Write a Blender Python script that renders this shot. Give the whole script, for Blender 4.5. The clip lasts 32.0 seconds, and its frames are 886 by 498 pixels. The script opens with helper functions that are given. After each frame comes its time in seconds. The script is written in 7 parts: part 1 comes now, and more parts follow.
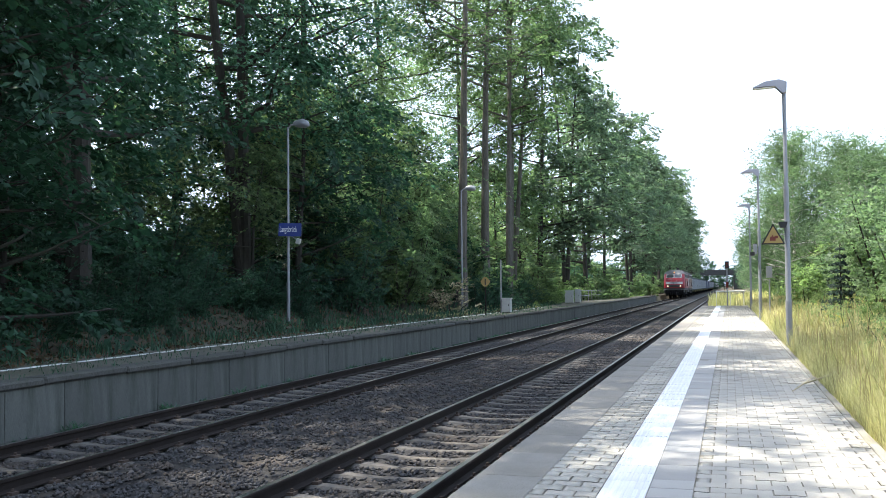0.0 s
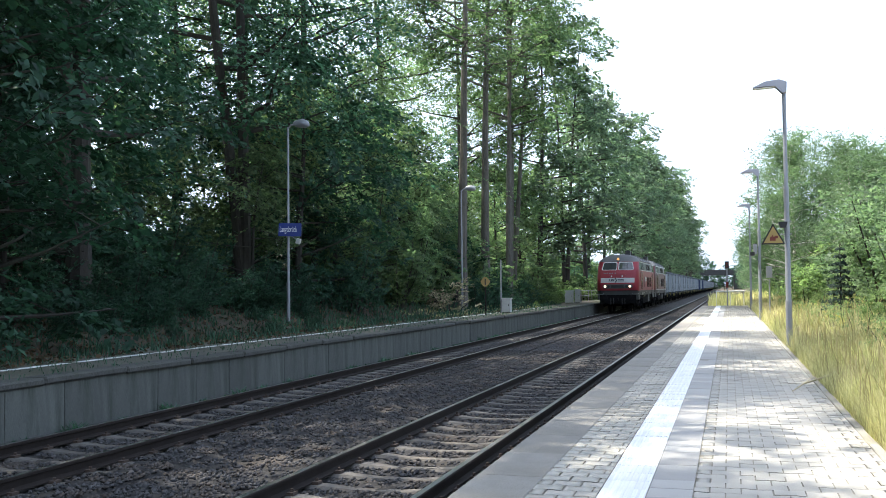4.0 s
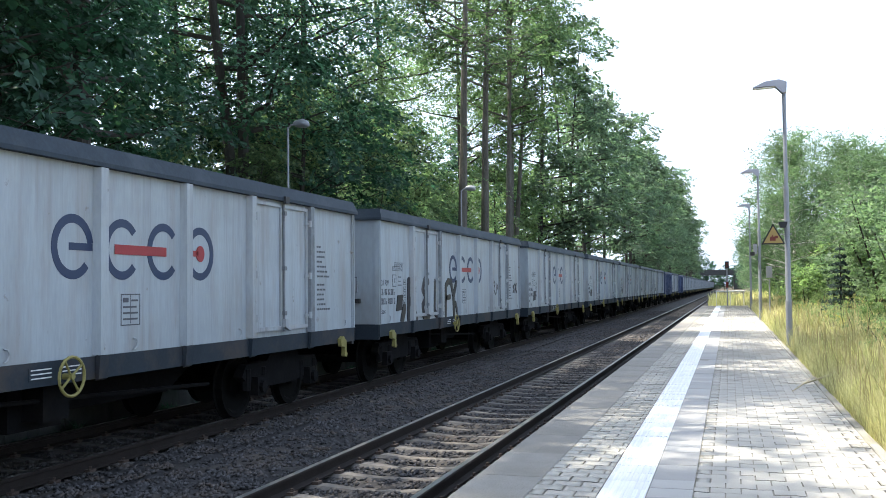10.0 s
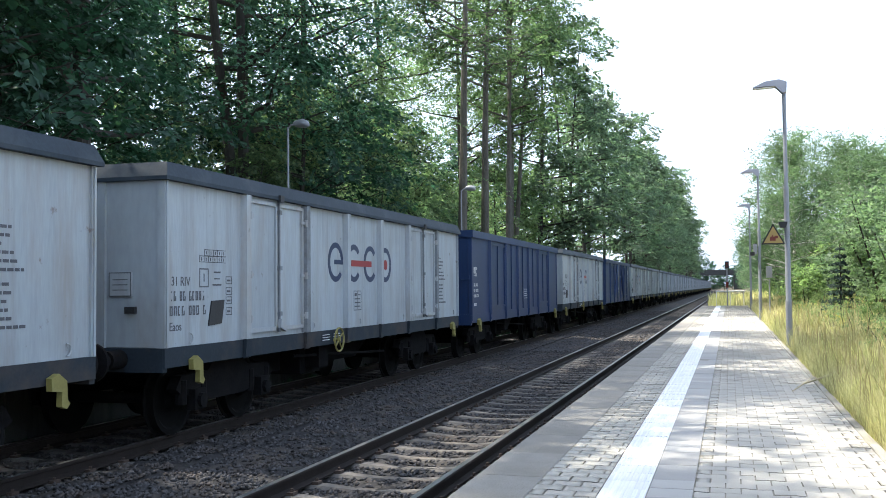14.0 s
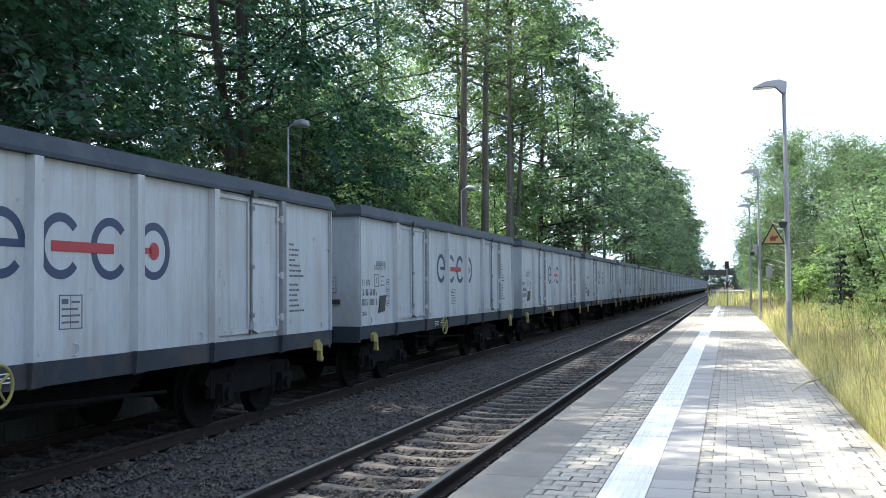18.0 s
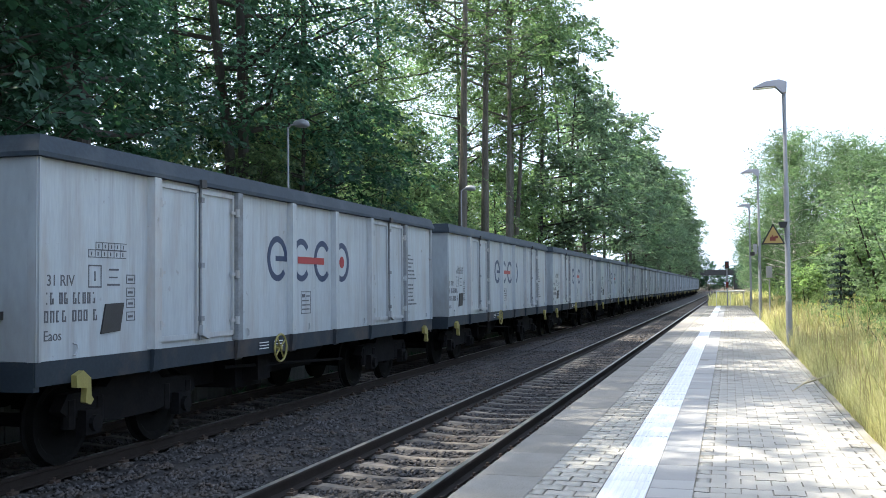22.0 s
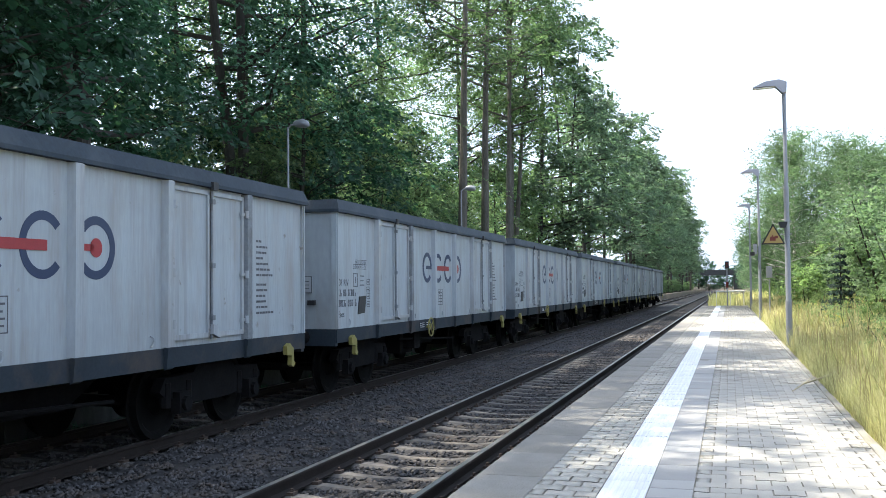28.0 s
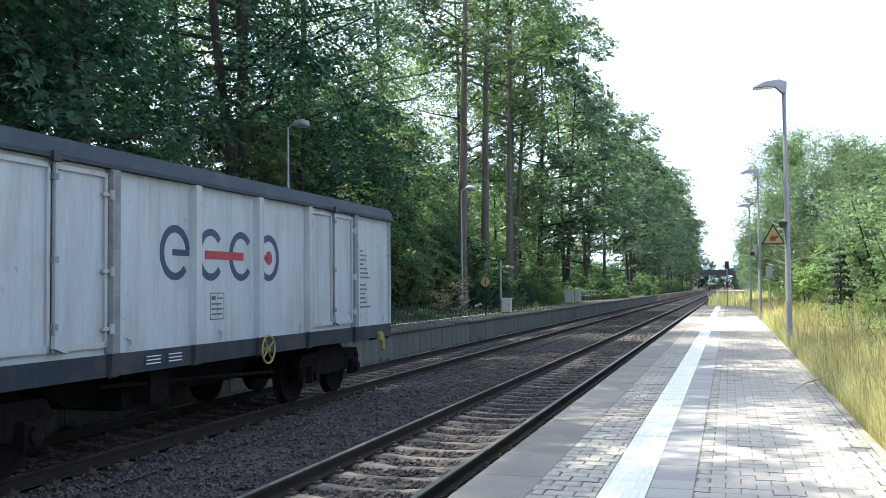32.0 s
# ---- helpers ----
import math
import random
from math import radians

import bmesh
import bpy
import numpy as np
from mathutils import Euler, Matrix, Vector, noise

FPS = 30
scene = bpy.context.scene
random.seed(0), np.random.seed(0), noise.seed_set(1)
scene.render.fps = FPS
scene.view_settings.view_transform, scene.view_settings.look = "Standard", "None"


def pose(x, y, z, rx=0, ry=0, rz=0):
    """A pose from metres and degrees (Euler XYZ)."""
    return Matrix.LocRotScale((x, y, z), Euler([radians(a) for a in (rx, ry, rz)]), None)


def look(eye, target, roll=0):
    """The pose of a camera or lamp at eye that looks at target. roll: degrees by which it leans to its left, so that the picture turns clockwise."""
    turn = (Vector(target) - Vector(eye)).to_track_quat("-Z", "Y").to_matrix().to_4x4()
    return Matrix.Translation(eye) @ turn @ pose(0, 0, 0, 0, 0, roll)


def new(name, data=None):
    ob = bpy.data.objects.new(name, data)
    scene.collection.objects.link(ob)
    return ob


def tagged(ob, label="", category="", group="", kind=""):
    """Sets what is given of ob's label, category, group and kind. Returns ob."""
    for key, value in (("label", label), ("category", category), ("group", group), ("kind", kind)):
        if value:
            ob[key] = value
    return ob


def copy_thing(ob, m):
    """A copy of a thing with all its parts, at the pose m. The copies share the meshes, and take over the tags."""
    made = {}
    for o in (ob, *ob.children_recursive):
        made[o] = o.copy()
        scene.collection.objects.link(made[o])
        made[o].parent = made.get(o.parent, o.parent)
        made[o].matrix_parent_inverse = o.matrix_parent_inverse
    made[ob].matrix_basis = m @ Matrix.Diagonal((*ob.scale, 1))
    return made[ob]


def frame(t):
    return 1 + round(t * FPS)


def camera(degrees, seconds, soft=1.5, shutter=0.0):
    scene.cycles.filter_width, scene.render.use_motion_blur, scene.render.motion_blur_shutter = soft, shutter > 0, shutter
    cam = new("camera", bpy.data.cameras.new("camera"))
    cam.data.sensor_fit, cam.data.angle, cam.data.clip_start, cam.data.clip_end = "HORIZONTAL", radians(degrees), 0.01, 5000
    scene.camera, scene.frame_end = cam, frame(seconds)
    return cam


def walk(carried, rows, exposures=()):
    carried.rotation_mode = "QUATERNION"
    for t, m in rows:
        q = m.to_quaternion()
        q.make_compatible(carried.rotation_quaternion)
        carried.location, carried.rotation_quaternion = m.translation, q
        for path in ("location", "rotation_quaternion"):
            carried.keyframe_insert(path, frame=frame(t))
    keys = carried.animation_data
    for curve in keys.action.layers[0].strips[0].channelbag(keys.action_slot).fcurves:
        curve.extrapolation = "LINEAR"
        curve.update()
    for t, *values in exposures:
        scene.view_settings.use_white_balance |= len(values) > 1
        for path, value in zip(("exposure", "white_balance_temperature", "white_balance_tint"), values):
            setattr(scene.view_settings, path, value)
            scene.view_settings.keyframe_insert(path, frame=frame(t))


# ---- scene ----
# Place: a two-track country station. Rail tops lie at z = 0, y runs along the track away from the
# camera, x to the right. The camera stands still on the near platform.
cam = camera(48.486, 32.0, soft=0.8)
EYE = (0.0, 0.0, 1.8434)
CAM_YAW, CAM_PITCH, CAM_ROLL = 16.184, 2.276, -0.5214
cam_pose = pose(*EYE, 0, 0, CAM_YAW) @ pose(0, 0, 0, 90 + CAM_PITCH, 0, 0) @ pose(0, 0, 0, 0, 0, CAM_ROLL)
walk(cam, [(0.0, cam_pose), (32.0, cam_pose)])

NEAR, FAR = -3.464, -7.687      # centre lines of the two tracks
PLAT = 0.49                     # platform height above the rails
SUN_EL, SUN_AZ = 59.0, 171.0    # degrees; azimuth counted from +x towards +y, the side the sun stands on

world = bpy.data.worlds.new("sky_world")
scene.world = world
world.use_nodes = True
wn = world.node_tree
bg = wn.nodes["Background"]
sky = wn.nodes.new("ShaderNodeTexSky")
sky.sky_type = "NISHITA"
sky.sun_disc = False
sky.sun_elevation = radians(SUN_EL)
sky.sun_rotation = radians(90 - SUN_AZ)
sky.air_density, sky.dust_density, sky.ozone_density = 1.0, 3.0, 1.0
# thin bright cirrus veils most of the blue
w_tc = wn.nodes.new("ShaderNodeTexCoord")
w_map = wn.nodes.new("ShaderNodeMapping")
w_map.inputs["Scale"].default_value = (1.0, 1.6, 3.5)
w_noise = wn.nodes.new("ShaderNodeTexNoise")
w_noise.inputs["Scale"].default_value, w_noise.inputs["Detail"].default_value = 2.2, 6
w_ramp = wn.nodes.new("ShaderNodeValToRGB")
w_ramp.color_ramp.elements[0].position, w_ramp.color_ramp.elements[1].position = 0.32, 0.62
# the veil thins towards the zenith
w_sep = wn.nodes.new("ShaderNodeSeparateXYZ")
w_el = wn.nodes.new("ShaderNodeMapRange")
w_el.inputs["From Min"].default_value, w_el.inputs["From Max"].default_value = 0.35, 0.95
w_el.inputs["To Min"].default_value, w_el.inputs["To Max"].default_value = 1.0, 0.5
w_mul = wn.nodes.new("ShaderNodeMath")
w_mul.operation = "MULTIPLY"
w_ramp.color_ramp.elements[0].color, w_ramp.color_ramp.elements[1].color = (0.45, 0.45, 0.45, 1), (0.92, 0.92, 0.92, 1)
w_mix = wn.nodes.new("ShaderNodeMix")
w_mix.data_type = "RGBA"
w_mix.inputs[7].default_value = (3.75, 4.6, 5.9, 1)
wn.links.new(w_tc.outputs["Generated"], w_map.inputs[0])
wn.links.new(w_map.outputs[0], w_noise.inputs["Vector"])
wn.links.new(w_noise.outputs[0], w_ramp.inputs[0])
wn.links.new(w_tc.outputs["Generated"], w_sep.inputs[0])
wn.links.new(w_sep.outputs[2], w_el.inputs[0])
wn.links.new(w_ramp.outputs[0], w_mul.inputs[0])
wn.links.new(w_el.outputs[0], w_mul.inputs[1])
wn.links.new(w_mul.outputs[0], w_mix.inputs[0])
wn.links.new(sky.outputs[0], w_mix.inputs[6])
wn.links.new(w_mix.outputs[2], bg.inputs[0])
bg.inputs[1].default_value = 0.128
sun_data = bpy.data.lights.new("sun", "SUN")
sun_data.energy, sun_data.angle, sun_data.color = 4.4, radians(0.5), (1.0, 0.945, 0.83)
sun = new("sun", sun_data)
sd = Vector((math.cos(radians(SUN_AZ)) * math.cos(radians(SUN_EL)), math.sin(radians(SUN_AZ)) * math.cos(radians(SUN_EL)), math.sin(radians(SUN_EL))))
sun.matrix_world = look(sd * 100, (0, 0, 0))
scene.view_settings.exposure = 1.58


# ---- materials ----
def mat(name, base, rough=0.7, metal=0.0, var=0.25, scale=6.0, fine=60.0, bump=0.15, dirt=None, dirt_amount=0.35, dirt_scale=1.3, spec=0.4, rnd=0.0, stretch=(1, 1, 1)):
    """A surface with broad and fine variation, stains and fine relief, in metres of its own object."""
    m = bpy.data.materials.new(name)
    m.use_nodes = True
    n, l = m.node_tree.nodes, m.node_tree.links
    b = n["Principled BSDF"]
    b.inputs["Roughness"].default_value, b.inputs["Metallic"].default_value = rough, metal
    b.inputs["Specular IOR Level"].default_value = spec
    tc = n.new("ShaderNodeTexCoord")
    mp = n.new("ShaderNodeMapping")
    mp.inputs["Scale"].default_value = stretch
    l.new(tc.outputs["Object"], mp.inputs[0])
    n1, n2 = n.new("ShaderNodeTexNoise"), n.new("ShaderNodeTexNoise")
    for k, sc in ((n1, scale), (n2, fine)):
        k.inputs["Scale"].default_value, k.inputs["Detail"].default_value = sc, 5
        l.new(mp.outputs[0], k.inputs["Vector"])
    mixf = n.new("ShaderNodeMath")
    mixf.operation = "ADD"
    l.new(n1.outputs[0], mixf.inputs[0])
    l.new(n2.outputs[0], mixf.inputs[1])
    ramp = n.new("ShaderNodeValToRGB")
    lo, hi = [c * (1 - var) for c in base], [min(1, c * (1 + var)) for c in base]
    ramp.color_ramp.elements[0].color, ramp.color_ramp.elements[1].color = (*lo, 1), (*hi, 1)
    ramp.color_ramp.elements[0].position, ramp.color_ramp.elements[1].position = 0.3, 0.7
    half = n.new("ShaderNodeMath")
    half.operation = "MULTIPLY"
    half.inputs[1].default_value = 0.5
    l.new(mixf.outputs[0], half.inputs[0])
    l.new(half.outputs[0], ramp.inputs[0])
    out = ramp.outputs[0]
    if rnd:
        oi = n.new("ShaderNodeObjectInfo")
        gi = n.new("ShaderNodeNewGeometry")
        ad = n.new("ShaderNodeMath")
        ad.operation = "ADD"
        l.new(oi.outputs["Random"], ad.inputs[0])
        l.new(gi.outputs["Random Per Island"], ad.inputs[1])
        fr = n.new("ShaderNodeMath")
        fr.operation = "FRACT"
        l.new(ad.outputs[0], fr.inputs[0])
        mr = n.new("ShaderNodeMapRange")
        mr.inputs["To Min"].default_value, mr.inputs["To Max"].default_value = 1 - rnd, 1 + rnd
        l.new(fr.outputs[0], mr.inputs[0])
        mv = n.new("ShaderNodeVectorMath")
        mv.operation = "SCALE"
        l.new(out, mv.inputs[0])
        l.new(mr.outputs[0], mv.inputs["Scale"])
        out = mv.outputs[0]
    if dirt:
        n3 = n.new("ShaderNodeTexNoise")
        n3.inputs["Scale"].default_value, n3.inputs["Detail"].default_value = dirt_scale, 8
        n3.inputs["Roughness"].default_value = 0.65
        l.new(mp.outputs[0], n3.inputs["Vector"])
        r3 = n.new("ShaderNodeValToRGB")
        r3.color_ramp.elements[0].position, r3.color_ramp.elements[1].position = 0.48, 0.72
        r3.color_ramp.elements[1].color = (dirt_amount, dirt_amount, dirt_amount, 1)
        l.new(n3.outputs[0], r3.inputs[0])
        mx = n.new("ShaderNodeMix")
        mx.data_type = "RGBA"
        l.new(r3.outputs[0], mx.inputs[0])
        l.new(out, mx.inputs[6])
        mx.inputs[7].default_value = (*dirt, 1)
        out = mx.outputs[2]
    l.new(out, b.inputs["Base Color"])
    if bump:
        bp = n.new("ShaderNodeBump")
        bp.inputs["Strength"].default_value, bp.inputs["Distance"].default_value = bump, 0.01
        l.new(mixf.outputs[0], bp.inputs["Height"])
        l.new(bp.outputs[0], b.inputs["Normal"])
    return m


def leaf_mat(name, base, trans=0.35, var=0.45, rough=0.6, tip=None):
    """Foliage: each leaf takes its own tone, and lets some light through."""
    m = bpy.data.materials.new(name)
    m.use_nodes = True
    n, l = m.node_tree.nodes, m.node_tree.links
    b = n["Principled BSDF"]
    b.inputs["Roughness"].default_value = rough
    b.inputs["Specular IOR Level"].default_value = 0.22
    gi, oi = n.new("ShaderNodeNewGeometry"), n.new("ShaderNodeObjectInfo")
    ramp = n.new("ShaderNodeValToRGB")
    lo, hi = [c * (1 - var) for c in base], [c * (1 + var) for c in base]
    ramp.color_ramp.elements[0].color, ramp.color_ramp.elements[1].color = (*lo, 1), (*(tip or hi), 1)
    mid = ramp.color_ramp.elements.new(0.6)
    mid.color = (*base, 1)
    l.new(gi.outputs["Random Per Island"], ramp.inputs[0])
    mr = n.new("ShaderNodeMapRange")
    mr.inputs["To Min"].default_value, mr.inputs["To Max"].default_value = 0.75, 1.25
    l.new(oi.outputs["Random"], mr.inputs[0])
    tc, nz, nr = n.new("ShaderNodeTexCoord"), n.new("ShaderNodeTexNoise"), n.new("ShaderNodeMapRange")
    nz.inputs["Scale"].default_value, nz.inputs["Detail"].default_value = 0.45, 3
    l.new(tc.outputs["Object"], nz.inputs["Vector"])
    nr.inputs["From Min"].default_value, nr.inputs["From Max"].default_value = 0.3, 0.7
    nr.inputs["To Min"].default_value, nr.inputs["To Max"].default_value = 0.72, 1.28
    l.new(nz.outputs[0], nr.inputs[0])
    both = n.new("ShaderNodeMath")
    both.operation = "MULTIPLY"
    l.new(mr.outputs[0], both.inputs[0])
    l.new(nr.outputs[0], both.inputs[1])
    mv = n.new("ShaderNodeVectorMath")
    mv.operation = "SCALE"
    l.new(ramp.outputs[0], mv.inputs[0])
    l.new(both.outputs[0], mv.inputs["Scale"])
    l.new(mv.outputs[0], b.inputs["Base Color"])
    tr = n.new("ShaderNodeBsdfTranslucent")
    warm = n.new("ShaderNodeVectorMath")
    warm.operation = "MULTIPLY"
    warm.inputs[1].default_value = (1.2, 1.5, 0.95)
    l.new(mv.outputs[0], warm.inputs[0])
    l.new(warm.outputs[0], tr.inputs[0])
    ms = n.new("ShaderNodeMixShader")
    ms.inputs[0].default_value = trans
    l.new(b.outputs[0], ms.inputs[1])
    l.new(tr.outputs[0], ms.inputs[2])
    l.new(ms.outputs[0], n["Material Output"].inputs[0])
    return m


def glow_mat(name, color, strength):
    m = bpy.data.materials.new(name)
    m.use_nodes = True
    b = m.node_tree.nodes["Principled BSDF"]
    b.inputs["Base Color"].default_value = (*color, 1)
    b.inputs["Emission Color"].default_value = (*color, 1)
    b.inputs["Emission Strength"].default_value = strength
    return m


def glass_mat(name, tint, rough=0.05):
    m = bpy.data.materials.new(name)
    m.use_nodes = True
    b = m.node_tree.nodes["Principled BSDF"]
    b.inputs["Base Color"].default_value = (*tint, 1)
    b.inputs["Roughness"].default_value = rough
    b.inputs["Specular IOR Level"].default_value = 0.8
    b.inputs["Coat Weight"].default_value = 0.6
    b.inputs["Coat Roughness"].default_value = 0.03
    return m


M_SOIL = mat("forest_soil", (0.055, 0.043, 0.029), 0.95, var=0.5, scale=1.2, fine=25, bump=0.6, dirt=(0.06, 0.085, 0.035), dirt_amount=0.6, dirt_scale=0.35)
M_BALLAST = mat("ballast", (0.021, 0.020, 0.021), 0.95, var=0.55, scale=14, fine=45, bump=0.9, dirt=(0.09, 0.07, 0.05), dirt_amount=0.6, dirt_scale=0.8)
M_STONE = mat("ballast_stone", (0.055, 0.053, 0.055), 0.92, var=0.3, scale=8, fine=60, bump=0.3, rnd=0.5, dirt=(0.12, 0.08, 0.05), dirt_amount=0.5, dirt_scale=2)
M_SLEEPER = mat("sleeper_concrete", (0.105, 0.097, 0.089), 0.9, var=0.25, scale=4, fine=70, bump=0.3, rnd=0.25, dirt=(0.09, 0.065, 0.045), dirt_amount=0.75, dirt_scale=3)
M_RAIL = mat("rail_rust", (0.022, 0.017, 0.015), 0.85, spec=0.15, var=0.35, scale=5, fine=80, bump=0.2)
M_RAILTOP = mat("rail_polished_top", (0.27, 0.265, 0.26), 0.33, metal=0.9, var=0.12, scale=3, fine=40, bump=0.02, stretch=(8, 0.3, 8))
M_CLIP = mat("fastening_rust", (0.07, 0.05, 0.04), 0.8, metal=0.3)
M_PAVER = mat("paver_concrete", (0.40, 0.38, 0.34), 0.9, var=0.12, scale=5, fine=120, bump=0.2, rnd=0.06, dirt=(0.25, 0.225, 0.185), dirt_amount=0.6, dirt_scale=0.6)
M_JOINT = mat("sand_joint", (0.23, 0.21, 0.175), 0.95, var=0.3, scale=3, fine=90, bump=0.4)
M_EDGE = mat("platform_edge_concrete", (0.25, 0.237, 0.215), 0.9, var=0.22, scale=4, fine=70, bump=0.8, rnd=0.1, dirt=(0.18, 0.165, 0.14), dirt_amount=0.6, dirt_scale=0.9)
M_WHITE_TILE = mat("white_tactile_tile", (0.78, 0.78, 0.80), 0.75, var=0.05, scale=5, fine=90, bump=0.1, rnd=0.06, dirt=(0.5, 0.5, 0.5), dirt_amount=0.4, dirt_scale=0.8)
M_GREY_TILE = mat("grey_smooth_tile", (0.36, 0.35, 0.335), 0.85, var=0.1, scale=4, fine=90, bump=0.12, rnd=0.1, dirt=(0.27, 0.26, 0.24), dirt_amount=0.5, dirt_scale=0.9)
M_KERB = mat("kerb_concrete", (0.30, 0.285, 0.25), 0.95, var=0.25, scale=4, fine=100, bump=0.4, rnd=0.15, dirt=(0.13, 0.12, 0.08), dirt_amount=0.7, dirt_scale=1.5)
M_OLDWALL = mat("weathered_concrete", (0.098, 0.103, 0.095), 0.95, var=0.35, scale=2.2, fine=60, bump=0.4, rnd=0.16, dirt=(0.030, 0.038, 0.028), dirt_amount=0.95, dirt_scale=1.6, stretch=(1, 2.2, 0.3))
M_OLDLIP = mat("dark_mossy_concrete", (0.068, 0.068, 0.062), 0.95, var=0.45, scale=3, fine=35, bump=1.0, rnd=0.15, dirt=(0.045, 0.055, 0.035), dirt_amount=0.85, dirt_scale=1.8)
M_BRIDGE = mat("far_bridge_concrete", (0.06, 0.06, 0.06), 0.9, var=0.2, scale=0.5, fine=5)
M_FARPLAT = mat("old_gravel_surface", (0.095, 0.09, 0.072), 0.95, var=0.35, scale=2, fine=60, bump=0.6, dirt=(0.06, 0.065, 0.03), dirt_amount=0.7, dirt_scale=0.5)
M_WHITELINE = mat("worn_white_line", (0.72, 0.72, 0.70), 0.85, var=0.15, scale=6, fine=60, bump=0.2, dirt=(0.2, 0.2, 0.16), dirt_amount=0.85, dirt_scale=2.2)
M_GALV = mat("galvanised_steel", (0.25, 0.26, 0.285), 0.55, metal=0.4, var=0.12, scale=3, fine=40, bump=0.04)
M_LAMPHEAD = mat("lamp_grey_paint", (0.38, 0.38, 0.43), 0.45, metal=0.2, var=0.08, scale=4, fine=30, bump=0.03)
M_LENS = mat("opal_lens", (0.75, 0.75, 0.74), 0.3, var=0.04, bump=0)
M_BARK = mat("bark", (0.040, 0.036, 0.031), 0.95, var=0.45, scale=3, fine=22, bump=1.0, dirt=(0.045, 0.06, 0.032), dirt_amount=0.6, dirt_scale=0.7, stretch=(1, 1, 0.25))
M_GREYBARK = mat("grey_bark", (0.105, 0.095, 0.082), 0.95, var=0.45, scale=3, fine=22, bump=1.0, dirt=(0.06, 0.07, 0.045), dirt_amount=0.6, dirt_scale=0.7, stretch=(1, 1, 0.25))
M_BIRCH = mat("birch_bark", (0.42, 0.41, 0.38), 0.85, var=0.3, scale=3, fine=20, bump=0.5, dirt=(0.06, 0.055, 0.05), dirt_amount=0.9, dirt_scale=1.4, stretch=(1, 1, 1.6))
M_LEAF_A = leaf_mat("oak_leaf", (0.058, 0.116, 0.086), 0.48)
# distant foliage: pale haze is mixed into this leaf colour
M_LEAF_F = leaf_mat("hazed_far_leaf", (0.125, 0.172, 0.135), 0.6, tip=(0.185, 0.235, 0.17))
M_LEAF_B = leaf_mat("lime_leaf", (0.148, 0.208, 0.128), 0.62, tip=(0.205, 0.245, 0.14))
M_LEAF_C = leaf_mat("bush_leaf", (0.155, 0.215, 0.105), 0.52, tip=(0.25, 0.30, 0.16))
M_LEAF_D = leaf_mat("birch_leaf", (0.14, 0.195, 0.13), 0.52, tip=(0.21, 0.265, 0.18))
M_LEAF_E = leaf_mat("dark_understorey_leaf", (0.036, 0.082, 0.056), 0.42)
M_GRASS_DRY = leaf_mat("dry_grass", (0.62, 0.54, 0.29), 0.35, 0.45, 0.8, tip=(0.80, 0.72, 0.47))
M_GRASS_GREEN = leaf_mat("green_grass", (0.20, 0.26, 0.07), 0.3, 0.4, 0.7, tip=(0.3, 0.3, 0.09))
M_GOLD = leaf_mat("goldenrod_flower", (0.42, 0.36, 0.08), 0.3, 0.35, 0.7)
M_BRUSH = leaf_mat("dead_brushwood", (0.46, 0.39, 0.27), 0.2, 0.4, 0.85)
M_STRAW = leaf_mat("straw_stalk", (0.46, 0.38, 0.20), 0.2, 0.35, 0.8, tip=(0.55, 0.46, 0.28))
M_LITTER = leaf_mat("fallen_leaf", (0.095, 0.065, 0.038), 0.1, 0.5, 0.85, tip=(0.17, 0.12, 0.07))
M_VERGE = mat("verge_soil", (0.38, 0.33, 0.18), 0.95, var=0.4, scale=1.5, fine=30, bump=0.6, dirt=(0.10, 0.13, 0.03), dirt_amount=0.7, dirt_scale=0.5)
M_BOXGREY = mat("cabinet_grey", (0.42, 0.43, 0.42), 0.6, var=0.1, dirt=(0.25, 0.25, 0.22), dirt_amount=0.4)
M_YELLOW = mat("sign_yellow", (0.36, 0.25, 0.09), 0.6, var=0.12, dirt=(0.25, 0.17, 0.07), dirt_amount=0.4, dirt_scale=4)
M_SIGNBLUE = mat("sign_blue", (0.025, 0.045, 0.20), 0.45, var=0.1, bump=0.02)
M_SIGNWHITE = mat("sign_white", (0.75, 0.76, 0.78), 0.5, var=0.04, bump=0)
M_BLACK = mat("black_plastic", (0.025, 0.025, 0.027), 0.6, var=0.2)
M_REDSIGN = mat("sign_red", (0.16, 0.035, 0.028), 0.6, var=0.15)
# vehicles
# white paint, its base tinted blue for the skylight on the shaded side
M_WAGON = mat("wagon_white_blue_shade", (0.325, 0.368, 0.405), 0.5, var=0.12, scale=2.2, fine=14, bump=0.06, dirt=(0.25, 0.225, 0.20), dirt_amount=0.6, dirt_scale=1.5, stretch=(1, 2.2, 0.35), rnd=0.05)
M_WAGONPOST = mat("wagon_post_paint", (0.335, 0.37, 0.40), 0.55, var=0.12, scale=2, fine=30, bump=0.06, dirt=(0.30, 0.25, 0.21), dirt_amount=0.6, dirt_scale=1.6, stretch=(1, 1, 0.3))


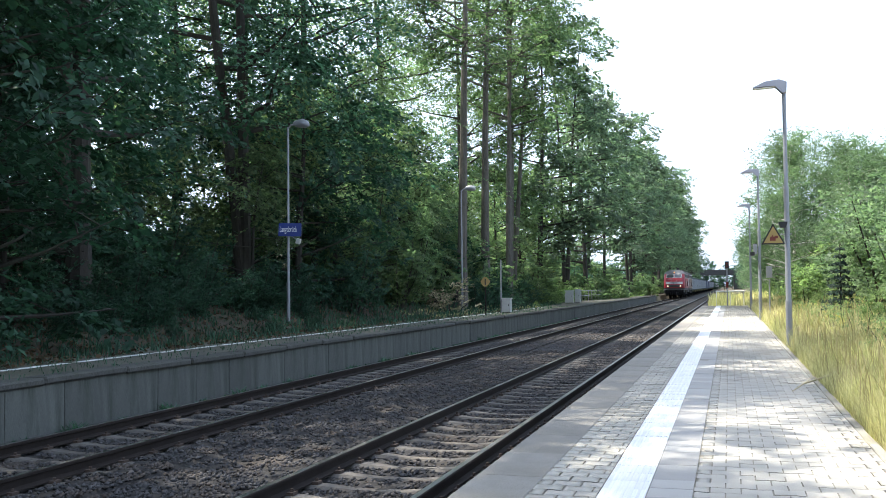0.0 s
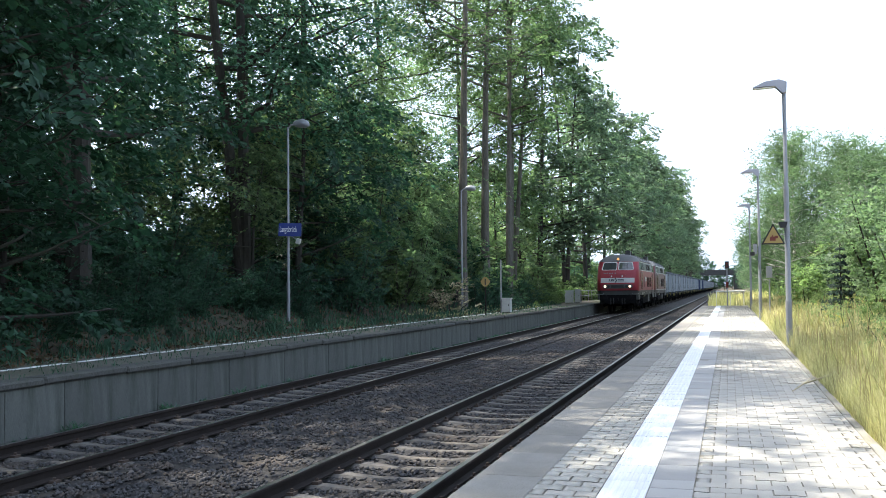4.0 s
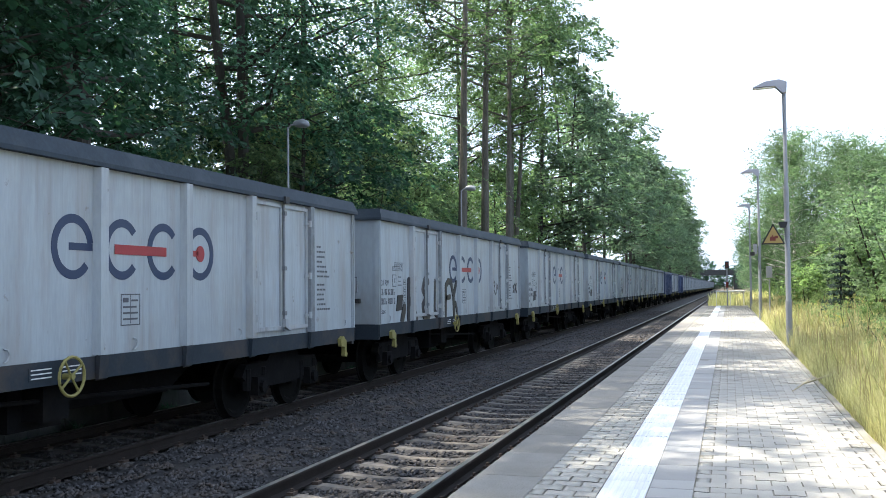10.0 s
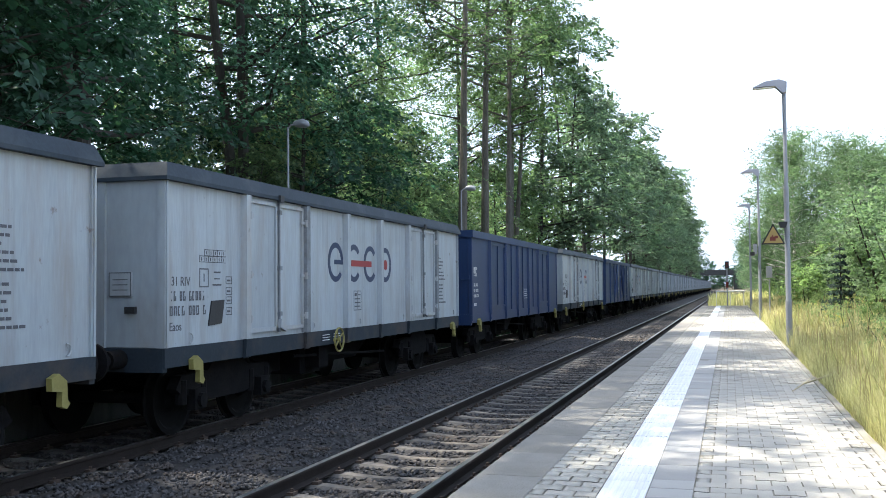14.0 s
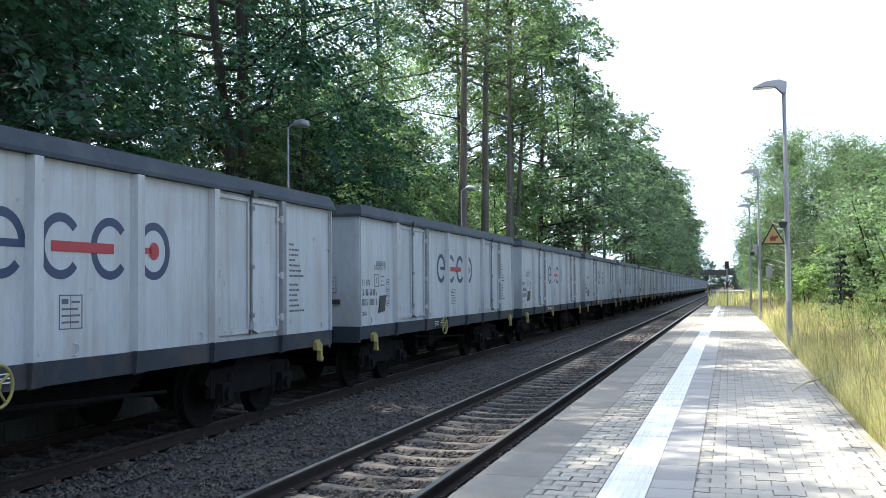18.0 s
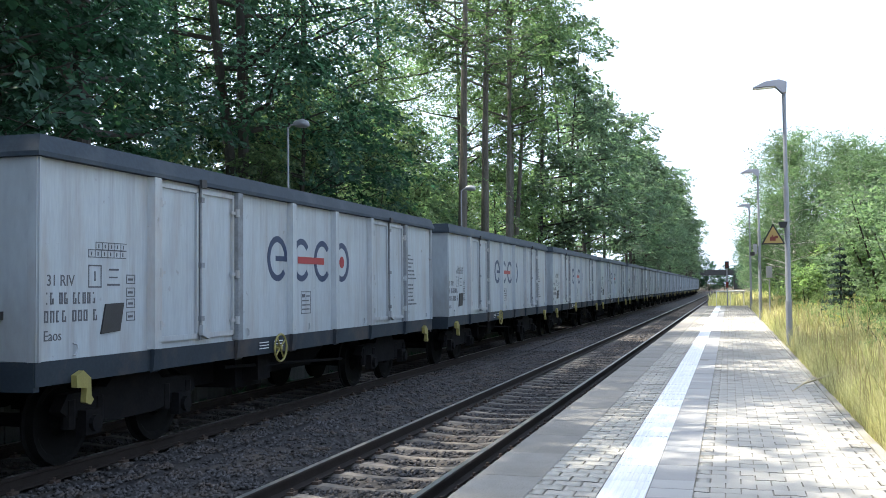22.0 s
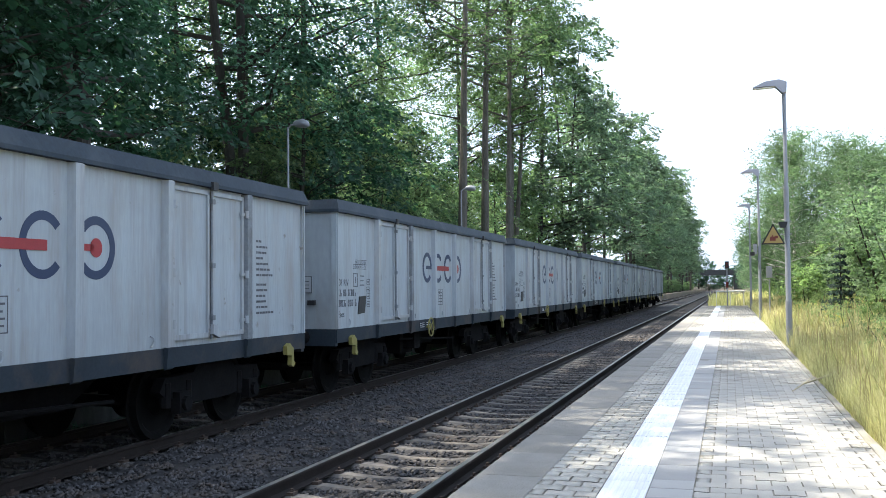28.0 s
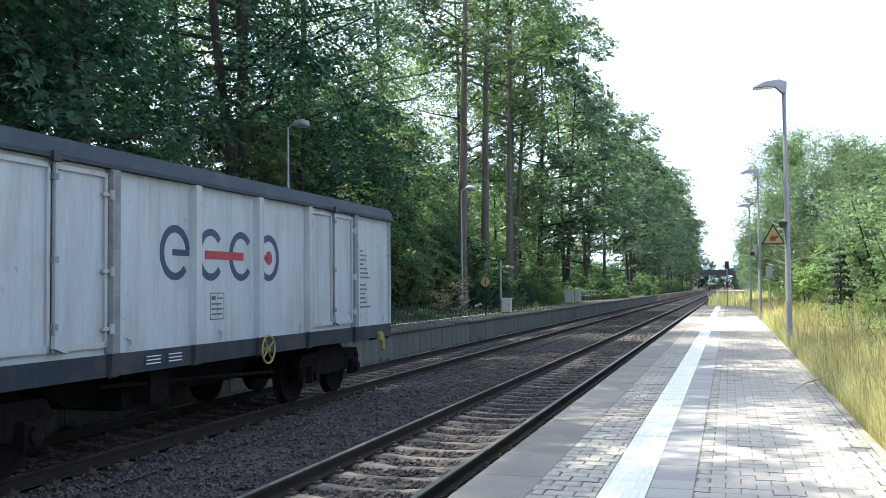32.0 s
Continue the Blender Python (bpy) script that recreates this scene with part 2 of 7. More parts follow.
def weathered(m, grime, amount, rust):
    """Adds long run-off streaks and small rust spots over a paint."""
    n, l = m.node_tree.nodes, m.node_tree.links
    b = n["Principled BSDF"]
    src = b.inputs["Base Color"].links[0].from_socket
    tc = n.new("ShaderNodeTexCoord")
    for stretch, scale, lo, hi, colour, amt in (((1, 7.0, 0.22), 1.0, 0.52, 0.80, grime, amount), ((1, 1, 1), 5.5, 0.66, 0.74, rust, 0.65), ((1, 0.6, 1), 0.8, 0.45, 0.75, grime, amount * 0.45)):
        mp, nz, rp, mx = n.new("ShaderNodeMapping"), n.new("ShaderNodeTexNoise"), n.new("ShaderNodeValToRGB"), n.new("ShaderNodeMix")
        mp.inputs["Scale"].default_value = stretch
        l.new(tc.outputs["Object"], mp.inputs[0])
        nz.inputs["Scale"].default_value, nz.inputs["Detail"].default_value, nz.inputs["Roughness"].default_value = scale, 7, 0.6
        l.new(mp.outputs[0], nz.inputs["Vector"])
        rp.color_ramp.elements[0].position, rp.color_ramp.elements[1].position = lo, hi
        rp.color_ramp.elements[1].color = (amt, amt, amt, 1)
        l.new(nz.outputs[0], rp.inputs[0])
        mx.data_type = "RGBA"
        l.new(rp.outputs[0], mx.inputs[0])
        l.new(src, mx.inputs[6])
        mx.inputs[7].default_value = (*colour, 1)
        src = mx.outputs[2]
    l.new(src, b.inputs["Base Color"])


weathered(M_WAGON, (0.17, 0.165, 0.155), 0.6, (0.13, 0.085, 0.06))
weathered(M_WAGONPOST, (0.16, 0.15, 0.14), 0.7, (0.12, 0.075, 0.05))
M_WAGONGREY = mat("wagon_grey_frame", (0.021, 0.030, 0.040), 0.7, spec=0.2, var=0.2, scale=2, fine=30, bump=0.08, dirt=(0.09, 0.065, 0.05), dirt_amount=0.6, dirt_scale=1.5)
M_COVER = mat("grey_cover_rim", (0.026, 0.038, 0.052), 0.65, spec=0.2, var=0.2, scale=1.8, fine=25, bump=0.1, dirt=(0.09, 0.10, 0.11), dirt_amount=0.4, dirt_scale=1.2)
M_BLUEWAGON = mat("wagon_blue_paint", (0.007, 0.027, 0.09), 0.5, var=0.15, scale=1.6, fine=25, bump=0.08, dirt=(0.03, 0.04, 0.07), dirt_amount=0.5, dirt_scale=1.2, stretch=(1, 1, 0.4))
# underframe blacks: shade beneath the vehicles is put into the grimy base colour
M_BOGIE = mat("shaded_bogie_grime", (0.008, 0.008, 0.009), 0.95, spec=0.1, var=0.35, scale=4, fine=30, bump=0.2, dirt=(0.018, 0.015, 0.013), dirt_amount=0.5, dirt_scale=3)
M_WHEEL = mat("shaded_wheel_steel", (0.007, 0.007, 0.007), 0.9, spec=0.1, metal=0.0, var=0.3)
M_LOGOBLUE = mat("logo_blue", (0.014, 0.030, 0.078), 0.5, var=0.12, bump=0.02)
M_LOGORED = mat("logo_red", (0.27, 0.022, 0.028), 0.5, var=0.12, bump=0.02)
M_BAR = mat("worn_grey_bar", (0.17, 0.19, 0.21), 0.6, metal=0.2, var=0.25, scale=4, fine=30, bump=0.05, dirt=(0.08, 0.06, 0.05), dirt_amount=0.6, dirt_scale=3)
M_STENCIL = mat("black_stencil", (0.07, 0.075, 0.09), 0.6, var=0.2, bump=0)
M_STENCILW = mat("white_stencil", (0.6, 0.6, 0.6), 0.6, var=0.1, bump=0)
M_GRAFFITI = mat("graffiti_black", (0.02, 0.02, 0.025), 0.45, var=0.3, bump=0)
M_YELLOWPART = mat("yellow_part", (0.22, 0.195, 0.06), 0.6, var=0.15, dirt=(0.2, 0.15, 0.05), dirt_amount=0.5, dirt_scale=5)
M_LOCORED = mat("traffic_red_paint", (0.275, 0.026, 0.040), 0.42, var=0.08, scale=1.5, fine=20, bump=0.03, dirt=(0.20, 0.035, 0.03), dirt_amount=0.5, dirt_scale=0.9, stretch=(1, 1, 0.4))
M_LOCODARKRED = mat("darker_red_panel", (0.135, 0.014, 0.018), 0.55, var=0.12)
M_MAROON = mat("maroon_paint", (0.105, 0.011, 0.016), 0.38, var=0.1, scale=1.5, fine=20, bump=0.03, dirt=(0.05, 0.02, 0.02), dirt_amount=0.4, dirt_scale=0.9)
M_LOCOGREY = mat("loco_grey_band", (0.20, 0.21, 0.215), 0.45, var=0.1, scale=2, fine=20, bump=0.03, dirt=(0.12, 0.11, 0.1), dirt_amount=0.4)
M_LOCOSKIRT = mat("loco_skirt_grey", (0.070, 0.075, 0.078), 0.55, var=0.15, scale=2, fine=25, bump=0.06, dirt=(0.06, 0.05, 0.04), dirt_amount=0.6, dirt_scale=1.5)
M_LOCOROOF = mat("loco_roof_grey", (0.10, 0.102, 0.108), 0.6, var=0.15, scale=1.5, fine=20, bump=0.06, dirt=(0.06, 0.05, 0.045), dirt_amount=0.7, dirt_scale=1.0)
M_CHROME = mat("chrome", (0.6, 0.6, 0.6), 0.25, metal=0.9, var=0.05, bump=0)
M_WINDOW = glass_mat("train_window", (0.05, 0.055, 0.06))
M_SIDEWIN = glass_mat("pale_side_window", (0.16, 0.175, 0.19), 0.35)
M_BANDDARK = mat("dark_band_glass", (0.028, 0.032, 0.038), 0.35, var=0.15, bump=0, spec=0.25)
M_GRILLERED = mat("dark_red_grille", (0.055, 0.012, 0.012), 0.7, var=0.3, fine=90)
M_PANELMAROON = mat("darker_maroon_panel", (0.062, 0.010, 0.013), 0.5, var=0.12)
M_GRILLE = mat("dark_grille", (0.025, 0.018, 0.018), 0.7, var=0.3, fine=90)
M_LIGHTGREY = mat("light_grey_plate", (0.5, 0.5, 0.5), 0.5, var=0.06, bump=0.02)
G_LIGHT = glow_mat("lit_headlight", (1.0, 0.76, 0.45), 0.75)
G_TOP = glow_mat("lit_upper_headlight", (0.85, 0.42, 0.14), 0.3)
G_RED = glow_mat("lit_red_signal", (0.13, 0.01, 0.01), 0.04)


# ---- mesh helpers ----
def box(bm, x0, x1, y0, y1, z0, z1):
    v = [bm.verts.new(c) for c in ((x0, y0, z0), (x1, y0, z0), (x1, y1, z0), (x0, y1, z0), (x0, y0, z1), (x1, y0, z1), (x1, y1, z1), (x0, y1, z1))]
    for f in ((3, 2, 1, 0), (4, 5, 6, 7), (0, 1, 5, 4), (1, 2, 6, 5), (2, 3, 7, 6), (3, 0, 4, 7)):
        bm.faces.new([v[i] for i in f])
    return v


def bevel(bm, w, seg=1):
    bmesh.ops.bevel(bm, geom=bm.edges[:], offset=w, segments=seg, affect="EDGES", clamp_overlap=True)


def tube(bm, pts, radii, n=8, caps=True):
    """A round bar through the points, with a radius at each."""
    rings = []
    for i, p in enumerate(pts):
        p = Vector(p)
        d = (Vector(pts[min(i + 1, len(pts) - 1)]) - Vector(pts[max(i - 1, 0)])).normalized()
        u = d.cross(Vector((0, 0, 1)) if abs(d.z) < 0.9 else Vector((1, 0, 0))).normalized()
        w = d.cross(u)
        r = radii[i] if hasattr(radii, "__len__") else radii
        rings.append([bm.verts.new(p + (u * math.cos(k * 2 * math.pi / n) + w * math.sin(k * 2 * math.pi / n)) * r) for k in range(n)])
    for a, b in zip(rings, rings[1:]):
        for k in range(n):
            bm.faces.new((a[k], a[(k + 1) % n], b[(k + 1) % n], b[k]))
    if caps:
        bm.faces.new(rings[0][::-1])
        bm.faces.new(rings[-1])


def prism(bm, outline, axis, d0, d1):
    """Extrudes a flat outline of (u, v) pairs along an axis: x takes (y, z), y takes (x, z), z takes (x, y)."""
    def at(u, v, d):
        return {"x": (d, u, v), "y": (u, d, v), "z": (u, v, d)}[axis]
    a = [bm.verts.new(at(u, v, d0)) for u, v in outline]
    b = [bm.verts.new(at(u, v, d1)) for u, v in outline]
    n = len(a)
    bm.faces.new(a)
    bm.faces.new(b[::-1])
    for i in range(n):
        bm.faces.new((a[(i + 1) % n], a[i], b[i], b[(i + 1) % n]))


def mesh_of(bm, name, material, smooth=False):
    bmesh.ops.recalc_face_normals(bm, faces=bm.faces[:])
    me = bpy.data.meshes.new(name)
    bm.to_mesh(me)
    bm.free()
    me.materials.append(material)
    if smooth:
        me.shade_smooth()
        me.set_sharp_from_angle(angle=radians(35))
    return me


def part(name, bm, material, parent=None, label="", smooth=False, at=None):
    me = bm if isinstance(bm, bpy.types.Mesh) else mesh_of(bm, name, material, smooth)
    ob = new(name, me)
    if parent:
        ob.parent = parent
    if at is not None:
        ob.matrix_basis = at
    if label:
        ob["label"] = label
    return ob


def thing(name, label, category, group="", kind="", at=None):
    ob = new(name)
    ob.empty_display_size = 0.2
    if at is not None:
        ob.matrix_basis = at
    return tagged(ob, label, category, group, kind)


def raw_mesh(name, verts, faces, material, smooth=False):
    """A mesh from numpy arrays: verts (n, 3), faces (m, 3 or 4)."""
    me = bpy.data.meshes.new(name)
    nv, nf, k = len(verts), len(faces), faces.shape[1]
    me.vertices.add(nv)
    me.vertices.foreach_set("co", verts.astype(np.float32).ravel())
    me.loops.add(nf * k)
    me.loops.foreach_set("vertex_index", faces.astype(np.int32).ravel())
    me.polygons.add(nf)
    me.polygons.foreach_set("loop_start", np.arange(0, nf * k, k, dtype=np.int32))
    me.update(calc_edges=True)
    me.materials.append(material)
    if smooth:
        me.shade_smooth()
    return me


# ---- ground, tracks and platforms ----
rng = np.random.default_rng(7)


def smooth_noise(x, y, s, seed=0):
    return math.sin(x * s + seed) * math.cos(y * s * 0.83 + seed * 1.7) * 0.5 + math.sin(x * s * 2.3 + y * s * 1.9 + seed * 0.6) * 0.3 + math.sin(y * s * 4.1 - x * s * 3.3 + seed) * 0.2


def ground_z(x, y):
    """The height of the ground sheet."""
    if x > 1.2:
        z = 0.36 + min(x - 1.2, 2.8) * 0.10 + max(0, min(x - 4.0, 9.0)) * 0.26 + max(0, min(x - 13, 60)) * 0.03
        return z + 0.08 * smooth_noise(x, y, 0.8)
    if x > -1.55:
        return -0.4 if y < 69.3 else 0.28 + 0.05 * smooth_noise(x, y, 0.9)
    if x > -9.7:
        return -0.55
    if x > -12.7:
        return -0.4 if y < 133 else 0.4 + 0.1 * smooth_noise(x, y, 0.7)
    d = -12.7 - x
    return 0.56 + min(d, 8) * 0.27 + max(0, min(d - 8, 14)) * 0.14 + 0.14 * smooth_noise(x, y, 0.6, 2)


gx = [-1500, -600, -250, -120, -70, -45, -35, -28] + [-24 + 0.7 * i for i in range(16)] + [-12.72, -12.68, -11.5, -9.72, -9.68, -6, -1.57, -1.53, -0.5, 0.6, 1.18, 1.22] + [1.6 + 0.6 * i for i in range(20)] + [14, 17, 22, 30, 45, 70, 120, 250, 600, 1500]
gy = [-1500, -600, -250, -120, -70, -45] + [-30 + 1.0 * i for i in range(99)] + [69.25, 69.35] + [70 + 2.0 * i for i in range(31)] + [132.9, 133.1] + [136 + 8 * i for i in range(18)] + [290, 330, 400, 520, 700, 1000, 1600, 3000]
gv = np.array([(x, y, ground_z(x, y)) for y in gy for x in gx])
nx, ny = len(gx), len(gy)
ii = np.array([(j * nx + i, j * nx + i + 1, (j + 1) * nx + i + 1, (j + 1) * nx + i) for j in range(ny - 1) for i in range(nx - 1)])
ground = new("ground", raw_mesh("ground", gv, ii, M_SOIL, True))
tagged(ground, "brown and green forest soil on both banks", "ground", kind="structure")

# right verge: a thin sheet of dry soil and litter laid on the bank
vx = [1.2 + 0.35 * i for i in range(16)]
vy = [-10 + 0.6 * i for i in range(150)]
vv = np.array([(x, y, ground_z(max(x, 1.21), y) + 0.03 + 0.02 * smooth_noise(x, y, 3.1)) for y in vy for x in vx])
vf = np.array([(j * 16 + i, j * 16 + i + 1, (j + 1) * 16 + i + 1, (j + 1) * 16 + i) for j in range(149) for i in range(15)])
tagged(new("verge", raw_mesh("verge", vv, vf, M_VERGE, True)), "dry grassy soil verge behind the platform", "verge", kind="structure")

# ballast bed: fine relief near the camera, coarse far off
SLEEP = 0.61


def ballast_z(x, y):
    z = -0.20
    for c in (NEAR, FAR):
        d = abs(x - c)
        if 0.93 < d < 1.7:
            z = -0.15
    mid = (NEAR + FAR) / 2
    z += 0.13 * math.exp(-((x - mid) / 0.45) ** 2) * (0.75 + 0.35 * math.sin(y * 0.35 + 1))
    if x < FAR - 1.3:
        z -= min(0.14, (FAR - 1.3 - x) * 0.5)
    if x > NEAR + 1.35:
        z -= 0.05
    return z


bx = np.linspace(-9.55, -1.72, 88)
by = np.concatenate([np.arange(-4, 3, 0.5), np.arange(3, 26, 0.09), np.arange(26, 60, 0.4), np.arange(60, 420, 6)])
rough_b = rng.normal(0, 1, (len(by), len(bx)))
bv = np.array([(x, y, ballast_z(x, y) + 0.014 * rough_b[j, i] * (1 if 3 < y < 26 else 0.6)) for j, y in enumerate(by) for i, x in enumerate(bx)])
nb = len(bx)
jj, iq = np.meshgrid(np.arange(len(by) - 1), np.arange(nb - 1), indexing="ij")
q0 = (jj * nb + iq).ravel()
bf = np.stack([q0, q0 + 1, q0 + nb + 1, q0 + nb], 1)
tagged(new("ballast", raw_mesh("ballast", bv, bf, M_BALLAST)), "grey-brown crushed stone ballast between the tracks", "ballast", kind="stuff")

# loose stones on the bed
octa = np.array([(1, 0, 0), (-1, 0, 0), (0, 1, 0), (0, -1, 0), (0, 0, 1), (0, 0, -1)], float)
octf = np.array([(0, 2, 4), (2, 1, 4), (1, 3, 4), (3, 0, 4), (2, 0, 5), (1, 2, 5), (3, 1, 5), (0, 3, 5)])
NS, NF = 56000, 30000
sx = rng.uniform(-9.4, -1.8, NS + NF)
sy = np.concatenate([4.0 + 32 * rng.random(NS) ** 1.7, 30.0 + 50 * rng.random(NF) ** 1.3])
NS += NF
keep = np.ones(NS, bool)
for c in (NEAR, FAR):
    on_sleeper = (np.abs(sx - c) < 1.3) & (np.abs((sy / SLEEP) % 1 - 0.5) < 0.17)
    keep &= ~(on_sleeper & (rng.random(NS) < 0.90))
    for s_ in (-0.7535, 0.7535):
        keep &= ~(np.abs(sx - c - s_) < 0.09)
sx, sy = sx[keep], sy[keep]
sz = np.array([ballast_z(a, b_) for a, b_ in zip(sx, sy)])
n_s = len(sx)
sv = octa[None] * rng.uniform(0.6, 1.3, (n_s, 6, 1)) * (rng.uniform(0.016, 0.038, n_s) * np.where(sy > 30, 1.6, 1.0))[:, None, None] * np.array([1, 1, 0.75])
ang = rng.uniform(0, 6.28, n_s)
ca, sa = np.cos(ang)[:, None], np.sin(ang)[:, None]
sv = np.stack([sv[..., 0] * ca - sv[..., 1] * sa + sv[..., 2] * 0.4, sv[..., 0] * sa + sv[..., 1] * ca, sv[..., 2] + sv[..., 1] * 0.3], -1)
sv += np.stack([sx, sy, sz + 0.012], 1)[:, None]
sf = octf[None] + (np.arange(n_s) * 6)[:, None, None]
tagged(new("ballast_stones", raw_mesh("ballast_stones", sv.reshape(-1, 3), sf.reshape(-1, 3), M_STONE)), "loose broken grey ballast stones", "stones", kind="stuff")


def sleeper_mesh():
    bm = bmesh.new()
    xs = (-1.3, -1.1, -0.55, -0.25, 0.25, 0.55, 1.1, 1.3)
    tops = (-0.185, -0.158, -0.160, -0.185, -0.185, -0.160, -0.158, -0.185)
    wid = (0.095, 0.10, 0.095, 0.08, 0.08, 0.095, 0.10, 0.095)
    rows = []
    for x, t, w in zip(xs, tops, wid):
        rows.append([bm.verts.new(c) for c in ((x, -w - 0.02, -0.34), (x, -w - 0.01, t - 0.03), (x, -w + 0.02, t), (x, w - 0.02, t), (x, w + 0.01, t - 0.03), (x, w + 0.02, -0.34))])
    for a, b in zip(rows, rows[1:]):
        for k in range(5):
            bm.faces.new((a[k], b[k], b[k + 1], a[k + 1]))
    bm.faces.new(rows[0])
    bm.faces.new(rows[-1][::-1])
    return mesh_of(bm, "sleeper", M_SLEEPER)


def rail_outline():
    half = [(0.0375, -0.002), (0.034, 0.0), (0.0375, -0.034), (0.013, -0.044), (0.010, -0.115), (0.07, -0.14), (0.07, -0.150)]
    r = [(0.030, 0.0), (0.0375, -0.006), (0.0375, -0.034), (0.011, -0.045), (0.010, -0.115), (0.068, -0.138), (0.068, -0.150)]
    return r + [(-x, z) for x, z in reversed(r)]


SLEEPER_ME = sleeper_mesh()
clip_bm = bmesh.new()
for sx_ in (-0.10, 0.10):
    box(clip_bm, sx_ - 0.035, sx_ + 0.035, -0.055, 0.055, -0.162, -0.128)
    tube(clip_bm, [(sx_, 0, -0.13), (sx_, 0, -0.098)], 0.017, 6)
CLIP_ME = mesh_of(clip_bm, "rail_clip", M_CLIP)


def track(c, tone):
    t = thing("track", tone, "railway track", "railway tracks", "structure")
    for s_ in (-0.7535, 0.7535):
        bm = bmesh.new()
        prism(bm, [(c + s_ + x, z) for x, z in rail_outline()], "y", -40, 420)
        rail = part("rail", bm, M_RAIL, t, "rusty steel rail")
        bm = bmesh.new()
        box(bm, c + s_ - 0.029, c + s_ + 0.029, -40, 420, -0.001, 0.0025)
        part("running_surface", bm, M_RAILTOP, rail, "worn shiny rail top")
    k0, k1 = int(-14 / SLEEP), int(66 / SLEEP)
    for k in range(k0, k1):
        y = (k + 0.5) * SLEEP
        turn = rng.normal(0, 0.5)
        sl = part("sleeper", SLEEPER_ME, None, t, at=pose(c + rng.normal(0, 0.008), y + rng.normal(0, 0.006), rng.normal(0, 0.004), 0, 0, turn))
        if 4 < y < 20:
            for s_ in (-0.7535, 0.7535):
                part("rail_clip", CLIP_ME, None, sl, at=pose(s_, 0, 0))
    bm = bmesh.new()
    for k in range(k1, int(400 / SLEEP)):
        y = (k + 0.5) * SLEEP
        box(bm, c - 1.3, c + 1.3, y - 0.09, y + 0.09, -0.3, -0.165)
    tagged(part("far_sleepers", bm, M_SLEEPER, t), kind="stuff")
    return t


track(NEAR, "rusty rails on weathered concrete sleepers beside the platform")
track(FAR, "rusty rails on weathered concrete sleepers by the old wall")

# ---- near platform ----
P0, P1 = -12.0, 69.4           # its stretch in y
XE, XA, XB, XC, XD, XK = NEAR + 1.68, -1.30, -0.852, -0.545, -0.252, 1.10
platform = thing("platform", "paved platform with a white tactile stripe", "platform", kind="structure")
bm = bmesh.new()
box(bm, XE + 0.10, XK + 0.08, P0, P1, -0.5, PLAT - 0.006)
part("bedding", bm, M_JOINT, platform, "sandy paving joints")
bm = bmesh.new()
box(bm, XE + 0.06, XE + 0.16, P0, P1, -0.5, PLAT - 0.14)
part("retaining_wall", bm, M_OLDWALL, platform, "grey concrete platform wall")


def slab_mesh(name, sx_, sy_, h, material, bev=0.006):
    bm = bmesh.new()
    box(bm, -sx_ / 2, sx_ / 2, -sy_ / 2, sy_ / 2, -h, 0)
    bevel(bm, bev)
    return mesh_of(bm, name, material)


def rib_tile_mesh():
    bm = bmesh.new()
    w = XC - XB - 0.006
    box(bm, -w / 2, w / 2, -0.149, 0.149, -0.05, -0.004)
    for k in range(6):
        x = -w / 2 + w * (k + 0.5) / 6
        prism(bm, [(x - 0.017, -0.004), (x - 0.011, 0.001), (x + 0.011, 0.001), (x + 0.017, -0.004)], "y", -0.147, 0.147)
    return mesh_of(bm, "tactile_tile", M_WHITE_TILE)


EDGE_ME = slab_mesh("edge_slab", XA - XE - 0.006, 0.994, 0.14, M_EDGE)
TACT_ME = rib_tile_mesh()
GREY_ME = slab_mesh("smooth_tile", XD - XC - 0.006, 0.294, 0.05, M_GREY_TILE, 0.003)
KERB_ME = slab_mesh("kerb_stone", 0.08, 0.992, 0.25, M_KERB, 0.008)
for k in range(int(P1 - P0)):
    y = P0 + k + 0.5
    if y < 2.5:
        continue
    part("edge_slab", EDGE_ME, None, platform, at=pose((XE + XA) / 2, y, PLAT + rng.normal(0, 0.0015), rng.normal(0, 0.1), rng.normal(0, 0.2), 0))
    part("kerb_stone", KERB_ME, None, platform, at=pose(XK + 0.045, y, PLAT + 0.012 + rng.normal(0, 0.004), rng.normal(0, 0.3), rng.normal(0, 1.2), rng.normal(0, 0.4)))
for k in range(int((P1 - 4) / 0.30)):
    y = 4.15 + k * 0.30
    part("tactile_tile", TACT_ME, None, platform, at=pose((XB + XC) / 2, y, PLAT + 0.001 + rng.normal(0, 0.001)))
    part("smooth_tile", GREY_ME, None, platform, at=pose((XC + XD) / 2, y + 0.1, PLAT + rng.normal(0, 0.0015), rng.normal(0, 0.15), rng.normal(0, 0.2), 0))
bm = bmesh.new()
box(bm, XE, XA, P0, 2, PLAT - 0.14, PLAT)
box(bm, XB, XC, P0, 4, PLAT - 0.05, PLAT)
box(bm, XC + 0.004, XD, P0, 4, PLAT - 0.05, PLAT)
box(bm, XD + 0.004, XK, P0, 3.95, PLAT - 0.05, PLAT - 0.001)
box(bm, XA + 0.004, XB - 0.004, P0, 3.95, PLAT - 0.05, PLAT - 0.001)
part("paving_behind", bm, M_GREY_TILE, platform)

